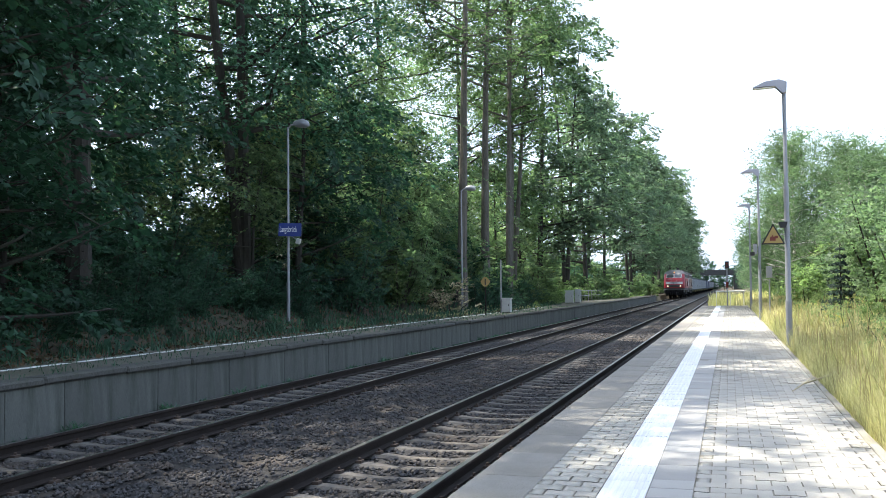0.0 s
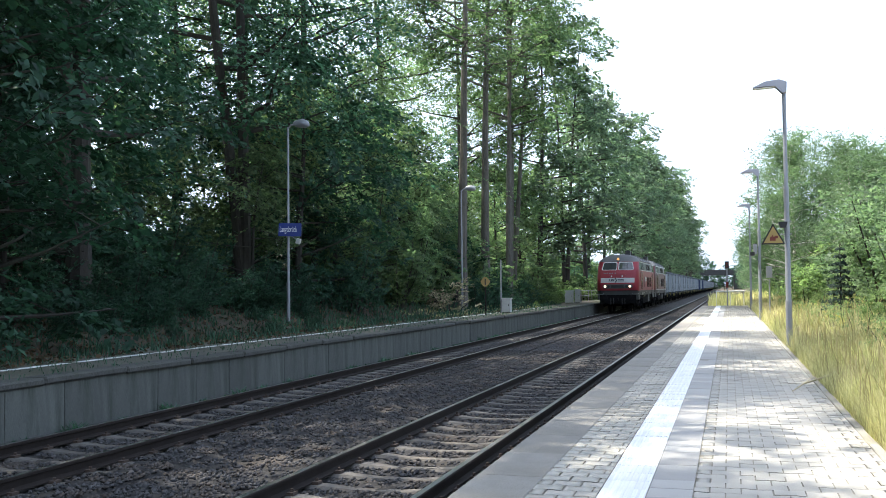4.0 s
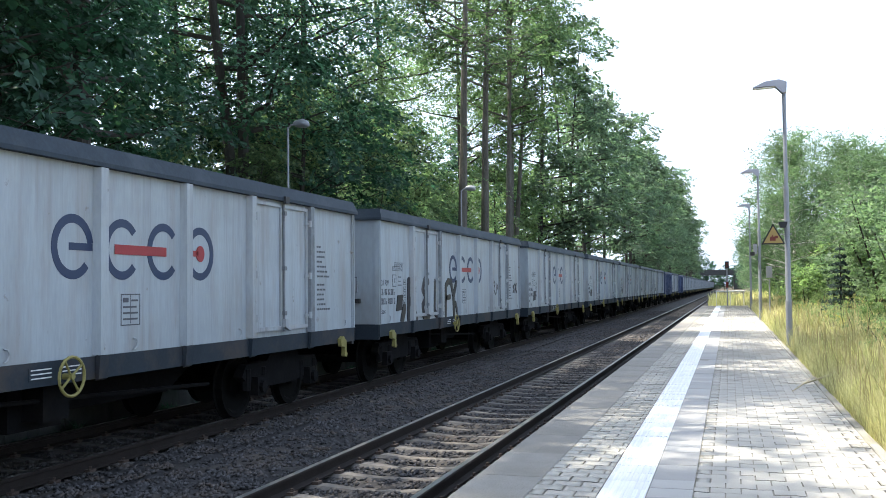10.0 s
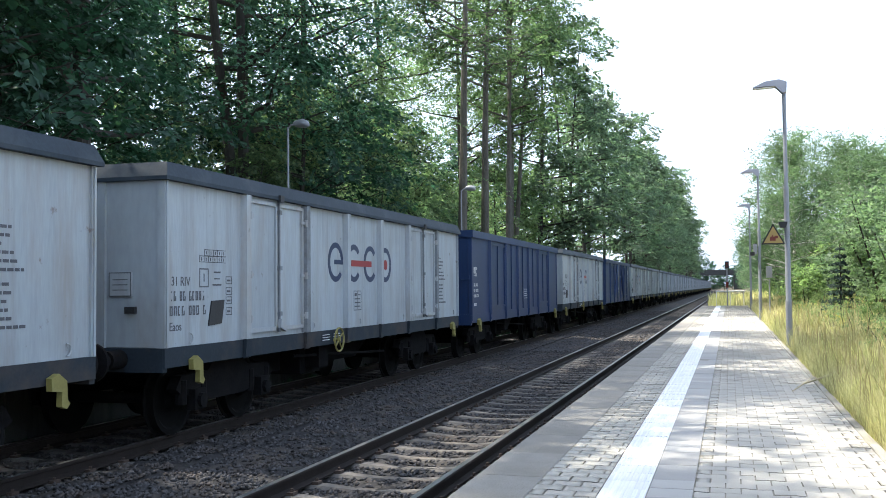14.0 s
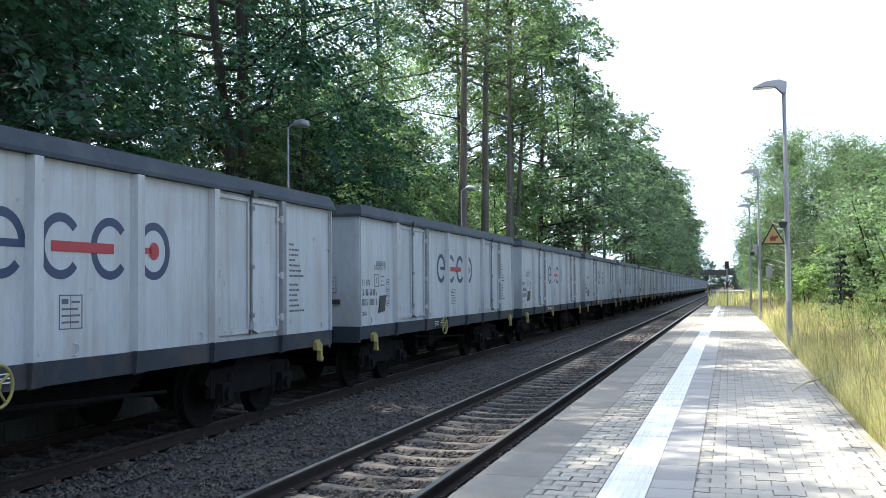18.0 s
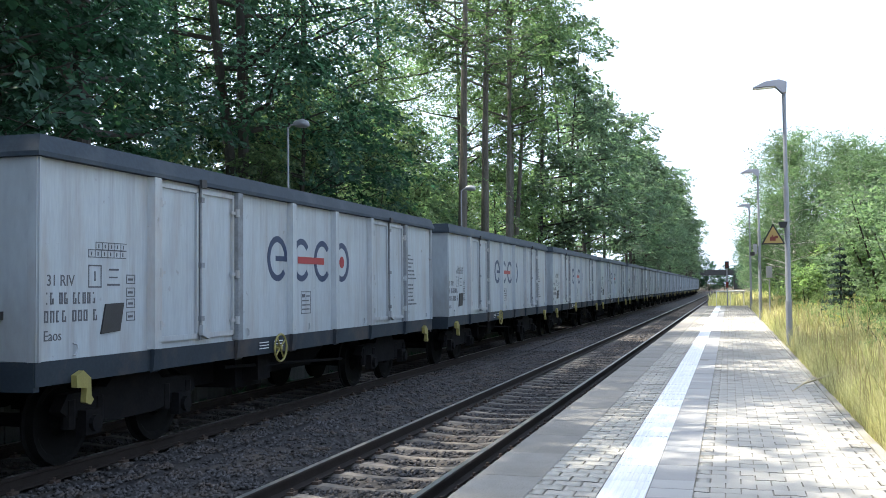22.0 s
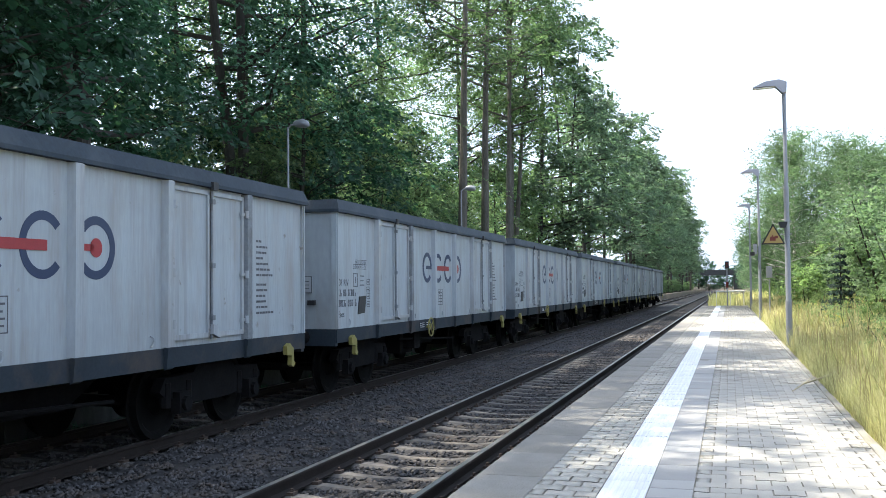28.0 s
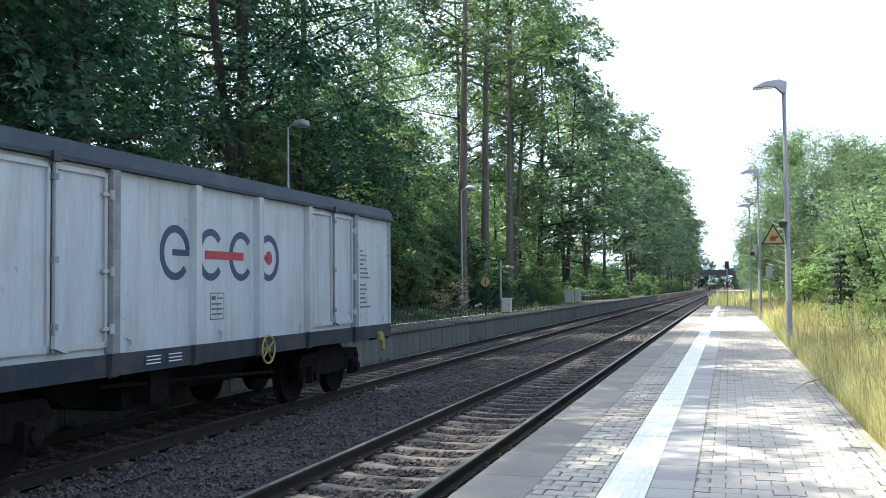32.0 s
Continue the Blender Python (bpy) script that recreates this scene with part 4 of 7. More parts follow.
def spruce(h, seed):
    """A young conifer: tiers of short drooping boughs round a straight stem."""
    t = thing("young_spruce", "small dark blue-green spruce among the bushes", "tree", RIGHT)
    bm = bmesh.new()
    tube(bm, [(0, 0, -0.3), (0, 0, h)], [0.05, 0.01], 7)
    r = random.Random(seed)
    cs, rs = [], []
    for k in range(11):
        z = h * (0.06 + 0.088 * k)
        w = 0.40 * h * (1 - k / 11.5) * 0.62
        for q in range(7):
            a = q * 0.9 + k * 0.5 + r.uniform(-0.2, 0.2)
            end = (math.cos(a) * w, math.sin(a) * w, z - 0.12 * w)
            tube(bm, [(0, 0, z), end], [0.012, 0.004], 4, False)
            cs += [end, (end[0] * 0.55, end[1] * 0.55, z)]
            rs += [0.16 * h * 0.5 * (1.1 - k / 13)] * 2
    part("trunk", bm, M_BARK, t)
    part("crown", leaf_cloud("crown", cs, rs, [46] * len(cs), 0.07, M_SPRUCE, seed, 0.5, 0.2, 12), M_SPRUCE, t)
    return t


place(spruce(2.6, 131), 3.4, 33.5, 1.0, 0, used)
gold = bush("yellow-flowering weeds on the sunny bank", 1.3, 1.3, 113, M_GOLD, 900, 0.06, RB, "weed_clump")
y = 16.0
while y < 62:
    place(rbush[2], 2.75 + random.uniform(-0.35, 0.5), y, random.uniform(0.5, 0.85), random.uniform(0, 360), used)
    if random.random() < 0.4:
        place(gold, 2.3 + random.uniform(-0.3, 1.4), y + 0.8, random.uniform(0.6, 1.1), random.uniform(0, 360), used)
    y += random.uniform(1.2, 2.2)
heap = bush("pale heap of dead brushwood at the lamp's foot", 2.4, 1.5, 117, M_BRUSH, 2600, 0.10, "", "brush_heap")
place(heap, -13.1, 46.0, 1.15, 10, used)
for t in talls + far_talls + backs + young + under + births + rbush:
    if t.name not in used:
        place(t, -45, 60, 1, 0, used)


def litter(name, label, n, xr, yr, size, material, seed):
    """Fallen leaves lying on the ground."""
    r = np.random.default_rng(seed)
    x, y = r.uniform(*xr, n), yr[0] + (yr[1] - yr[0]) * r.random(n) ** 1.3
    z = np.array([max(ground_z(a, b), FPLAT - 0.03) for a, b in zip(x, y)]) + r.uniform(0.005, 0.04, n)
    a, s = r.uniform(0, 6.28, n), r.uniform(0.6, 1.4, n) * size
    ca, sa, t1, t2 = np.cos(a) * s, np.sin(a) * s, r.normal(0, 0.35, n) * s, r.normal(0, 0.35, n) * s
    v = np.stack([np.stack([x - ca, y - sa, z - t1], 1), np.stack([x + sa * 0.5, y - ca * 0.5, z - t2], 1), np.stack([x + ca, y + sa, z + t1], 1), np.stack([x - sa * 0.5, y + ca * 0.5, z + t2], 1)], 1)
    return tagged(new(name, raw_mesh(name, v.reshape(-1, 3), np.arange(n * 4).reshape(n, 4), material)), label, "leaves", kind="stuff")


random.seed(14)
for k in range(34):
    yk = 9 + 22 * random.random() ** 1.2
    place(under[random.choice((0, 1))], -13.6 + random.uniform(-1.6, 0.9) if yk > 14 else -14.4 + random.uniform(-1.5, 1.5), yk, random.uniform(0.2, 0.5), random.uniform(0, 360), used)
for xk, yk, sk in ((-15.0, 20.5, 0.7), (-15.2, 22.5, 0.9), (-14.9, 24.3, 0.7), (-15.3, 26.2, 0.9), (-15.0, 28.4, 0.7), (-15.3, 30.2, 0.9), (-14.7, 31.8, 0.7), (-14.9, 18.4, 0.7), (-15.4, 49, 1.3), (-15.6, 53, 1.4), (-13.0, 55.5, 0.8), (-13.4, 53, 0.9), (-13.9, 57, 1.0), (-12.9, 58.5, 0.8), (-14.4, 60, 1.1), (-13.8, 63, 1.0), (-14.6, 50, 1.0), (-13.2, 66, 0.9)):
    place(under[1 if sk < 1 else 0], xk, yk, sk, 77 * xk, used)
litter("leaf_litter", "brown fallen leaves on the shaded bank", 16000, (-17.5, -11.3), (7, 55), 0.05, M_LITTER, 31)


def grass(name, label, n, xr, yr, hr, material, seed, ypow=1.6, zfun=ground_z, bend=0.35, wid=0.006, tuft=0.22, head=0.8):
    """Single bent blades with a seed head's width at the top."""
    r = np.random.default_rng(seed)
    x = xr[0] + (xr[1] - xr[0]) * r.random(n) ** 1.25
    y = yr[0] + (yr[1] - yr[0]) * r.random(n) ** ypow
    clump = np.sin(x * 3.1 + 1.3) * np.cos(y * 2.3) + np.sin(y * 5.1 + x * 4.0)
    z = np.array([zfun(a, b) for a, b in zip(x, y)])
    h = r.uniform(*hr, n) * np.maximum(0.25, 1 + tuft * clump)
    a = r.normal(0, 1.1, n) + 6.28 * np.sin(x * 1.7 + 2.0 * np.sin(y * 0.9)) * np.cos(y * 1.3 + x)
    bd = h * r.uniform(0.1, 1, n) * bend
    dx, dy = np.cos(a), np.sin(a)
    w = wid * (1 + np.maximum(y, 0) * 0.03)
    px, py = -dy * w, dx * w
    base = np.stack([x, y, z], 1)
    mid = base + np.stack([dx * bd * 0.3, dy * bd * 0.3, h * 0.6], 1)
    tip = base + np.stack([dx * bd, dy * bd, h], 1)
    side = np.stack([px, py, np.zeros(n)], 1)
    v = np.stack([base - side, base + side, mid + side * head, mid - side * head, tip], 1).reshape(-1, 3)
    k = np.arange(n) * 5
    f = np.concatenate([np.stack([k, k + 1, k + 2], 1), np.stack([k, k + 2, k + 3], 1), np.stack([k + 3, k + 2, k + 4], 1)])
    return tagged(new(name, raw_mesh(name, v, f, material)), label, "grass", kind="stuff")


grass("dry_grass", "tall dry golden grass behind the platform", 190000, (1.16, 3.9), (5, 75), (0.08, 0.42), M_GRASS_DRY, 5, 1.75, bend=0.9, wid=0.0024, tuft=0.45)
grass("grass_stalks", "tall straw-coloured seed stalks above the grass", 9000, (1.3, 4.8), (6, 70), (0.35, 0.75), M_STRAW, 15, 1.7, bend=0.6, wid=0.0024, tuft=0.3, head=1.5)
grass("green_grass", "green grass and weeds on the verge", 22000, (1.5, 6.0), (5, 80), (0.08, 0.42), M_GRASS_GREEN, 6, 1.75, bend=1.1, wid=0.0034, tuft=0.5)
grass("near_verge_grass", "dry grass beside the start of the platform", 12000, (1.2, 4.0), (-9, 5.5), (0.15, 0.5), M_GRASS_DRY, 21, 1.0, bend=1.0, wid=0.004, tuft=0.4)
grass("verge_grass", "dry grass beyond the platform end", 6000, (-1.4, 3.0), (69.8, 95), (0.3, 0.9), M_GRASS_DRY, 8, 1.0, wid=0.008)
grass("bank_dry_grass", "dry grass patch below the second lamp", 2600, (-13.6, -11.5), (40, 62), (0.03, 0.14), M_GRASS_DRY, 12, 1.0, lambda a, b: max(ground_z(a, b), FPLAT - 0.03), wid=0.004)
grass("track_weeds", "small weeds at the foot of the old wall", 9000, (-9.42, -9.02), (6, 62), (0.03, 0.13), M_LEAF_A, 14, 1.2, lambda a, b: -0.30, wid=0.012, bend=1.2, tuft=0.7)
grass("bank_weeds", "shaded weeds at the foot of the bank", 16000, (-16.2, -11.5), (5, 70), (0.04, 0.24), M_LEAF_A, 9, 1.3, bend=1.4, wid=0.010, tuft=0.6, zfun=lambda a, b: max(ground_z(a, b), FPLAT - 0.03))

grass("coping_weeds", "small weeds and moss along the old coping", 5200, (-12.4, -9.5), (5, 62), (0.015, 0.09), M_LEAF_A, 19, 1.3, lambda a, b: FPLAT - 0.02, bend=1.3, wid=0.006, tuft=0.45)
# ---- the train ----
WL = 12.72                                   # length of a wagon's body
POSTS = (1.95, 3.90, 5.58, 7.25, 8.92, 10.86)


def lettering(name, words, size, material, parent, at):
    """Words in the built-in font as a flat mesh."""
    cu = bpy.data.curves.new(name, "FONT")
    cu.body, cu.size, cu.extrude = words, size, 0.0015
    ob = bpy.data.objects.new(name, cu)
    scene.collection.objects.link(ob)
    me = bpy.data.meshes.new_from_object(ob.evaluated_get(bpy.context.evaluated_depsgraph_get()))
    bpy.data.objects.remove(ob)
    me.materials.clear()
    me.materials.append(material)
    return tagged(part(name, me, material, parent, at=at), kind="stuff")


SIDE = Matrix(((0, 0, 1, 0), (1, 0, 0, 0), (0, 1, 0, 0), (0, 0, 0, 1)))      # flat writing turned onto a side that faces +x


def bars(bm, x, y, z, words, h, w, th=0.003):
    """A line of writing as plain bars, one for each character of the word lengths given."""
    for n in words:
        for _ in range(n):
            cw, s = w * 0.68, min(0.018, h * 0.22)
            for q in ((y, y + s, z, z + h), (y + cw - s, y + cw, z, z + h * random.choice((1, 1, 0.5))), (y + s, y + cw - s, z, z + s), (y + s, y + cw - s, z + h - s, z + h)):
                if random.random() < 0.85:
                    box(bm, x, x + th, *q)
            y += w
        y += w * 0.8
    return y


def arc_plate(bm, x, cy, cz, r0, r1, a0, a1, th=0.004, n=28):
    """A flat ring segment on a wall that faces +x; angles in degrees, 0 towards +y."""
    ring = []
    for i in range(n + 1):
        a = radians(a0 + (a1 - a0) * i / n)
        c, s = math.cos(a), math.sin(a)
        ring.append([bm.verts.new((xx, cy + c * r, cz + s * r)) for xx in (x, x + th) for r in (r0, r1)])
    for p, q in zip(ring, ring[1:]):
        bm.faces.new((p[2], q[2], q[3], p[3]))
        bm.faces.new((p[0], p[1], q[1], q[0]))
        bm.faces.new((p[1], p[3], q[3], q[1]))
        bm.faces.new((p[0], q[0], q[2], p[2]))
    bm.faces.new((ring[0][0], ring[0][2], ring[0][3], ring[0][1]))
    bm.faces.new((ring[-1][0], ring[-1][1], ring[-1][3], ring[-1][2]))


def wheel_mesh(r):
    bm = bmesh.new()
    prof = [(0.0, 0.10), (0.12, 0.10), (0.16, 0.03), (r - 0.10, 0.03), (r - 0.06, 0.065), (r, 0.062), (r, -0.04), (r + 0.03, -0.055), (r + 0.03, -0.07), (0.0, -0.07)]
    n = 20
    rings = [[bm.verts.new((x, math.cos(k * 2 * math.pi / n) * q, math.sin(k * 2 * math.pi / n) * q)) for k in range(n)] for q, x in prof[1:-1]]
    for a, b in zip(rings, rings[1:]):
        for k in range(n):
            bm.faces.new((a[k], a[(k + 1) % n], b[(k + 1) % n], b[k]))
    bm.faces.new(rings[0])
    bm.faces.new(rings[-1][::-1])
    return mesh_of(bm, "wheel", M_WHEEL)


WHEEL = wheel_mesh(0.46)
WHEEL_L = wheel_mesh(0.50)


def bogie(parent, y, base, r, wheel_me, heavy=False):
    """A four-wheel bogie: side frames with springs, axle boxes, axles and wheels."""
    bm = bmesh.new()
    for s in (-1, 1):
        prism(bm, [(y - base / 2 - 0.42, 0.62), (y - base / 2 - 0.30, 0.78), (y - 0.55, 0.80), (y - 0.40, 0.92), (y + 0.40, 0.92), (y + 0.55, 0.80), (y + base / 2 + 0.30, 0.78), (y + base / 2 + 0.42, 0.62), (y + base / 2 + 0.30, 0.55), (y + 0.40, 0.42), (y - 0.40, 0.42), (y - base / 2 - 0.30, 0.55)], "x", s * 0.98, s * 1.12)
        for a in (-1, 1):
            box(bm, min(s * 1.10, s * 1.22), max(s * 1.10, s * 1.22), y + a * base / 2 - 0.13, y + a * base / 2 + 0.13, 0.34, 0.60)
            for q in (-0.24, 0.24):
                tube(bm, [(s * 1.08, y + a * base / 2 + q, 0.42), (s * 1.08, y + a * base / 2 + q, 0.72)], 0.075, 8)
            tube(bm, [(s * 1.20, y + a * base / 2, r), (s * 1.27, y + a * base / 2, r)], 0.09, 10)
    box(bm, -1.0, 1.0, y - 0.22, y + 0.22, 0.55, 0.88)
    if heavy:
        for s in (-1, 1):
            box(bm, min(s * 1.12, s * 1.25), max(s * 1.12, s * 1.25), y - 0.5, y + 0.5, 0.58, 0.92)
            tube(bm, [(s * 1.2, y - 0.9, 0.5), (s * 1.2, y + 0.9, 0.86)], 0.035, 6)
            for q in (-base / 2 - 0.32, -base / 2 + 0.32, base / 2 - 0.32, base / 2 + 0.32):
                pts = [(s * 1.17 + 0.10 * math.cos(a), y + q + 0.10 * math.sin(a), 0.52 + 0.42 * a / 37.7) for a in [k * 37.7 / 36 for k in range(37)]]
                tube(bm, pts, 0.026, 5)
    b = part("bogie", bm, M_BOGIE, parent, "grimy bogie frame, darkened for the shade below")
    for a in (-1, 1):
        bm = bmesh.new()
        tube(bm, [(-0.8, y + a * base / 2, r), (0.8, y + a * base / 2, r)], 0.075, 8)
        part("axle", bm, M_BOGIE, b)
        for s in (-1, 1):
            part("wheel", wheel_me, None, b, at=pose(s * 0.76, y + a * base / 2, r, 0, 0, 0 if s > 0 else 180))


def buffers(parent, y0, y1, z=1.05):
    for y, d in ((y0, -1), (y1, 1)):
        for s in (-0.875, 0.875):
            bm = bmesh.new()
            tube(bm, [(s, y, z), (s, y + d * 0.30, z)], 0.11, 12)
            tube(bm, [(s, y + d * 0.30, z), (s, y + d * 0.54, z)], 0.075, 10)
            tube(bm, [(s, y + d * 0.54, z), (s, y + d * 0.58, z), (s, y + d * 0.605, z)], [0.22, 0.22, 0.17], 16)
            part("buffer", bm, M_BOGIE, parent, "round dark buffer", smooth=True)
        bm = bmesh.new()
        box(bm, -0.04, 0.04, min(y, y + d * 0.55), max(y, y + d * 0.55), z - 0.12, z - 0.02)
        box(bm, -0.08, 0.08, min(y + d * 0.3, y + d * 0.5), max(y + d * 0.3, y + d * 0.5), z - 0.22, z - 0.08)
        part("coupling", bm, M_BOGIE, parent)


def wagon_base(t, frame_m, hooks=True, wheel_at=5.0):
    bm = bmesh.new()
    for s in (-1, 1):
        prism(bm, [(s * 1.46, 1.18), (s * 1.46, 0.95), (s * 1.36, 0.95), (s * 1.36, 0.99), (s * 1.43, 0.99), (s * 1.43, 1.15), (s * 1.36, 1.15), (s * 1.36, 1.18)], "y", -0.02, WL + 0.02)
    box(bm, -1.44, 1.44, -0.03, 0.06, 0.90, 1.18)
    box(bm, -1.44, 1.44, WL - 0.06, WL + 0.03, 0.90, 1.18)
    box(bm, -0.30, 0.30, 0.06, WL - 0.06, 0.86, 1.14)
    part("underframe", bm, frame_m, t, "dark grey sole bar and headstock")
    for y in POSTS:
        bm = bmesh.new()
        prism(bm, [(1.462, 0.93), (1.50, 0.95), (1.52, 1.18), (1.462, 1.20)], "y", y - 0.075, y + 0.075)
        part("post_foot", bm, frame_m, t)
    bogie(t, 2.1, 1.8, 0.46, WHEEL)
    bogie(t, WL - 2.1, 1.8, 0.46, WHEEL)
    buffers(t, 0.0, WL)
    bm = bmesh.new()
    box(bm, -0.5, 0.9, 4.9, 5.7, 0.45, 0.90)
    tube(bm, [(0.2, 6.2, 0.70), (0.2, 7.3, 0.70)], 0.19, 12)
    box(bm, 0.85, 1.15, 5.1, 5.5, 0.55, 0.9)
    tube(bm, [(1.1, 4.2, 0.8), (1.1, 8.4, 0.62)], 0.025, 6)
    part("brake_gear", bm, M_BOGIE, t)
    # added dark block, stops far-side light showing between the bogies
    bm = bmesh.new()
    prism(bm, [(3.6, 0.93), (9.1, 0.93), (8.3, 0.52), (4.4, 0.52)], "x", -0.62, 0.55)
    part("centre_sill", bm, M_BOGIE, t, "dark block added to close the view underneath")
    if hooks:
        for y in (0.62, WL - 0.62):
            bm = bmesh.new()
            prism(bm, [(y - 0.13, 1.02), (y - 0.02, 1.06), (y + 0.10, 0.98), (y + 0.11, 0.80), (y + 0.15, 0.76), (y + 0.10, 0.71), (y + 0.02, 0.74), (y + 0.03, 0.88), (y - 0.12, 0.90)], "x", 1.465, 1.53)
            part("rope_hook", bm, M_YELLOWPART, t, "yellow rope hook")
    if frame_m is M_BLUEWAGON:
        return
    # hand-brake wheel
    bm = bmesh.new()
    n, cz = 24, 1.02
    ring = [(1.56, wheel_at + math.cos(k * 2 * math.pi / n) * 0.19, cz + math.sin(k * 2 * math.pi / n) * 0.19) for k in range(n + 1)]
    tube(bm, ring, 0.016, 6, False)
    for k in range(4):
        a = k * math.pi / 2 + 0.6
        tube(bm, [(1.55, wheel_at, cz), (1.56, wheel_at + math.cos(a) * 0.19, cz + math.sin(a) * 0.19)], 0.013, 5)
    tube(bm, [(1.45, wheel_at, cz), (1.58, wheel_at, cz)], 0.03, 8)
    part("brake_wheel", bm, M_YELLOWPART, t, "yellow hand-brake wheel")
    for y in (4.5, 4.95):
        bm = bmesh.new()
        box(bm, 1.462, 1.466, y, y + 0.35, 1.01, 1.13)
        p_ = part("data_plate", bm, frame_m, t)
        bm = bmesh.new()
        for dz in (0.015, 0.055, 0.095):
            box(bm, 1.466, 1.468, y + 0.03, y + 0.32, 1.01 + dz, 1.022 + dz)
        part("plate_text", bm, M_STENCILW, p_)


def white_wagon(wheel_at=5.0, flip=False, tidy=0):
    t = thing("open_wagon", "white high-sided goods wagon with grey rim and ring logo", "goods wagon", "wagons of the train")
    wagon_base(t, M_WAGONGREY, True, wheel_at)
    for s in (-1, 1):
        bm = bmesh.new()
        box(bm, min(s * 1.39, s * 1.43), max(s * 1.39, s * 1.43), 0.05, WL - 0.05, 1.18, 3.14)
        part("side_wall", bm, M_WAGON, t)
    for y in (0.0, WL - 0.06):
        bm = bmesh.new()
        box(bm, -1.40, 1.40, y, y + 0.06, 1.18, 3.14)
        bevel(bm, 0.008)
        part("end_wall", bm, M_WAGON, t)
    for y in (-0.02, WL - 0.05):
        for s in (-1, 1):
            bm = bmesh.new()
            box(bm, min(s * 1.34, s * 1.478), max(s * 1.34, s * 1.478), y, y + 0.07, 1.16, 3.14)
            bevel(bm, 0.02, 2)
            part("corner_post", bm, M_WAGON, t)
        for x in (-0.62, 0.62):
            bm = bmesh.new()
            box(bm, x - 0.05, x + 0.05, y - 0.02 if y < 1 else y + 0.05, y + 0.02 if y < 1 else y + 0.09, 1.18, 3.13)
            part("end_rib", bm, M_WAGON, t)
    bm = bmesh.new()
    box(bm, -1.42, 1.42, 0.06, WL - 0.06, 1.14, 1.22)
    part("floor", bm, M_BOGIE, t)
    # cover with a deep rim, its top drawn in
    bm = bmesh.new()
    lo = [(-1.52, -0.07), (1.52, -0.07), (1.52, WL + 0.07), (-1.52, WL + 0.07)]
    hi = [(-1.46, 0.02), (1.46, 0.02), (1.46, WL - 0.02), (-1.46, WL - 0.02)]
    lv = [[bm.verts.new((x, y, z)) for x, y in q] for q, z in ((lo, 3.125), (lo, 3.17), (hi, 3.34))]
    for a, b in zip(lv, lv[1:]):
        for k in range(4):
            bm.faces.new((a[k], a[(k + 1) % 4], b[(k + 1) % 4], b[k]))
    bm.faces.new(lv[0][::-1])
    bm.faces.new(lv[-1])
    cover = part("cover_rim", bm, M_COVER, t, "dark grey rim along the top")
    for y in (2.90, 9.88):
        bm = bmesh.new()
        box(bm, 1.50, 1.555, y - 0.06, y + 0.06, 3.09, 3.19)
        part("rim_latch", bm, M_BLACK, cover)
    for s in (-1, 1):
        for y in POSTS:
            bm = bmesh.new()
            prism(bm, [(s * 1.43, y - 0.09), (s * 1.515, y - 0.065), (s * 1.515, y + 0.065), (s * 1.43, y + 0.09)], "z", 1.19, 3.12)
            dark = y in (POSTS[1], POSTS[5])
            part("side_post", bm, M_BAR if dark else M_WAGONPOST, t, "worn grey hinge post" if dark else "greyish pressed steel post")
    # two double doors on the side
    for d0, d1 in ((POSTS[0], POSTS[1]), (POSTS[4], POSTS[5])):
        mid = (d0 + d1) / 2
        for a, b, hs in ((d0 + 0.10, mid - 0.03, 1), (mid + 0.03, d1 - 0.10, -1)):
            bm = bmesh.new()
            box(bm, 1.43, 1.444, a, b, 1.30, 3.05)
            leaf = part("door", bm, M_WAGON, t, "white steel side door")
            bm = bmesh.new()
            for q in ((a, a + 0.045, 1.26, 3.08), (b - 0.045, b, 1.26, 3.08), (a, b, 3.03, 3.08), (a, b, 1.26, 1.32)):
                box(bm, 1.444, 1.474, q[0], q[1], q[2], q[3])
            part("door_frame", bm, M_WAGONPOST, leaf)
            hy = a - 0.035 if hs > 0 else b + 0.035
            for z in (1.45, 2.05, 2.85):
                bm = bmesh.new()
                tube(bm, [(1.50, hy, z - 0.05), (1.50, hy, z + 0.05)], 0.03, 8)
                box(bm, 1.46, 1.49, min(hy, hy + hs * 0.12), max(hy, hy + hs * 0.12), z - 0.02, z + 0.02)
                part("hinge", bm, M_WAGONPOST, leaf)
        bm = bmesh.new()
        tube(bm, [(1.485, mid, 1.24), (1.485, mid, 3.10)], 0.019, 8)
        for z in (1.5, 2.15, 2.95):
            box(bm, 1.42, 1.52, mid - 0.035, mid + 0.035, z - 0.03, z + 0.03)
        bar = part("locking_bar", bm, M_BAR, t, "worn grey vertical locking bar")
        # black strip drawn as the shadow in the gap between the leaves
        bm = bmesh.new()
        box(bm, 1.431, 1.436, mid - 0.03, mid + 0.03, 1.28, 3.08)
        part("door_gap", bm, M_BLACK, bar)
        bm = bmesh.new()
        prism(bm, [(mid - 0.02, 1.42), (mid + 0.06, 1.40), (mid + 0.18, 1.27), (mid + 0.15, 1.24), (mid - 0.03, 1.30)], "x", 1.48, 1.53)
        part("bar_handle", bm, M_WAGONPOST, bar)
    # ring logo: an e, two open rings and a ring round a red dot
    X = 1.4305
    LZ, R0, R1 = 2.29, 0.237, 0.327
    for cy, a0, a1 in ((5.17, 8, 320), (6.00, 40, 320), (6.80, 40, 320), (7.62, -140, 140)):
        bm = bmesh.new()
        arc_plate(bm, X, cy, LZ, R0, R1, a0, a1)
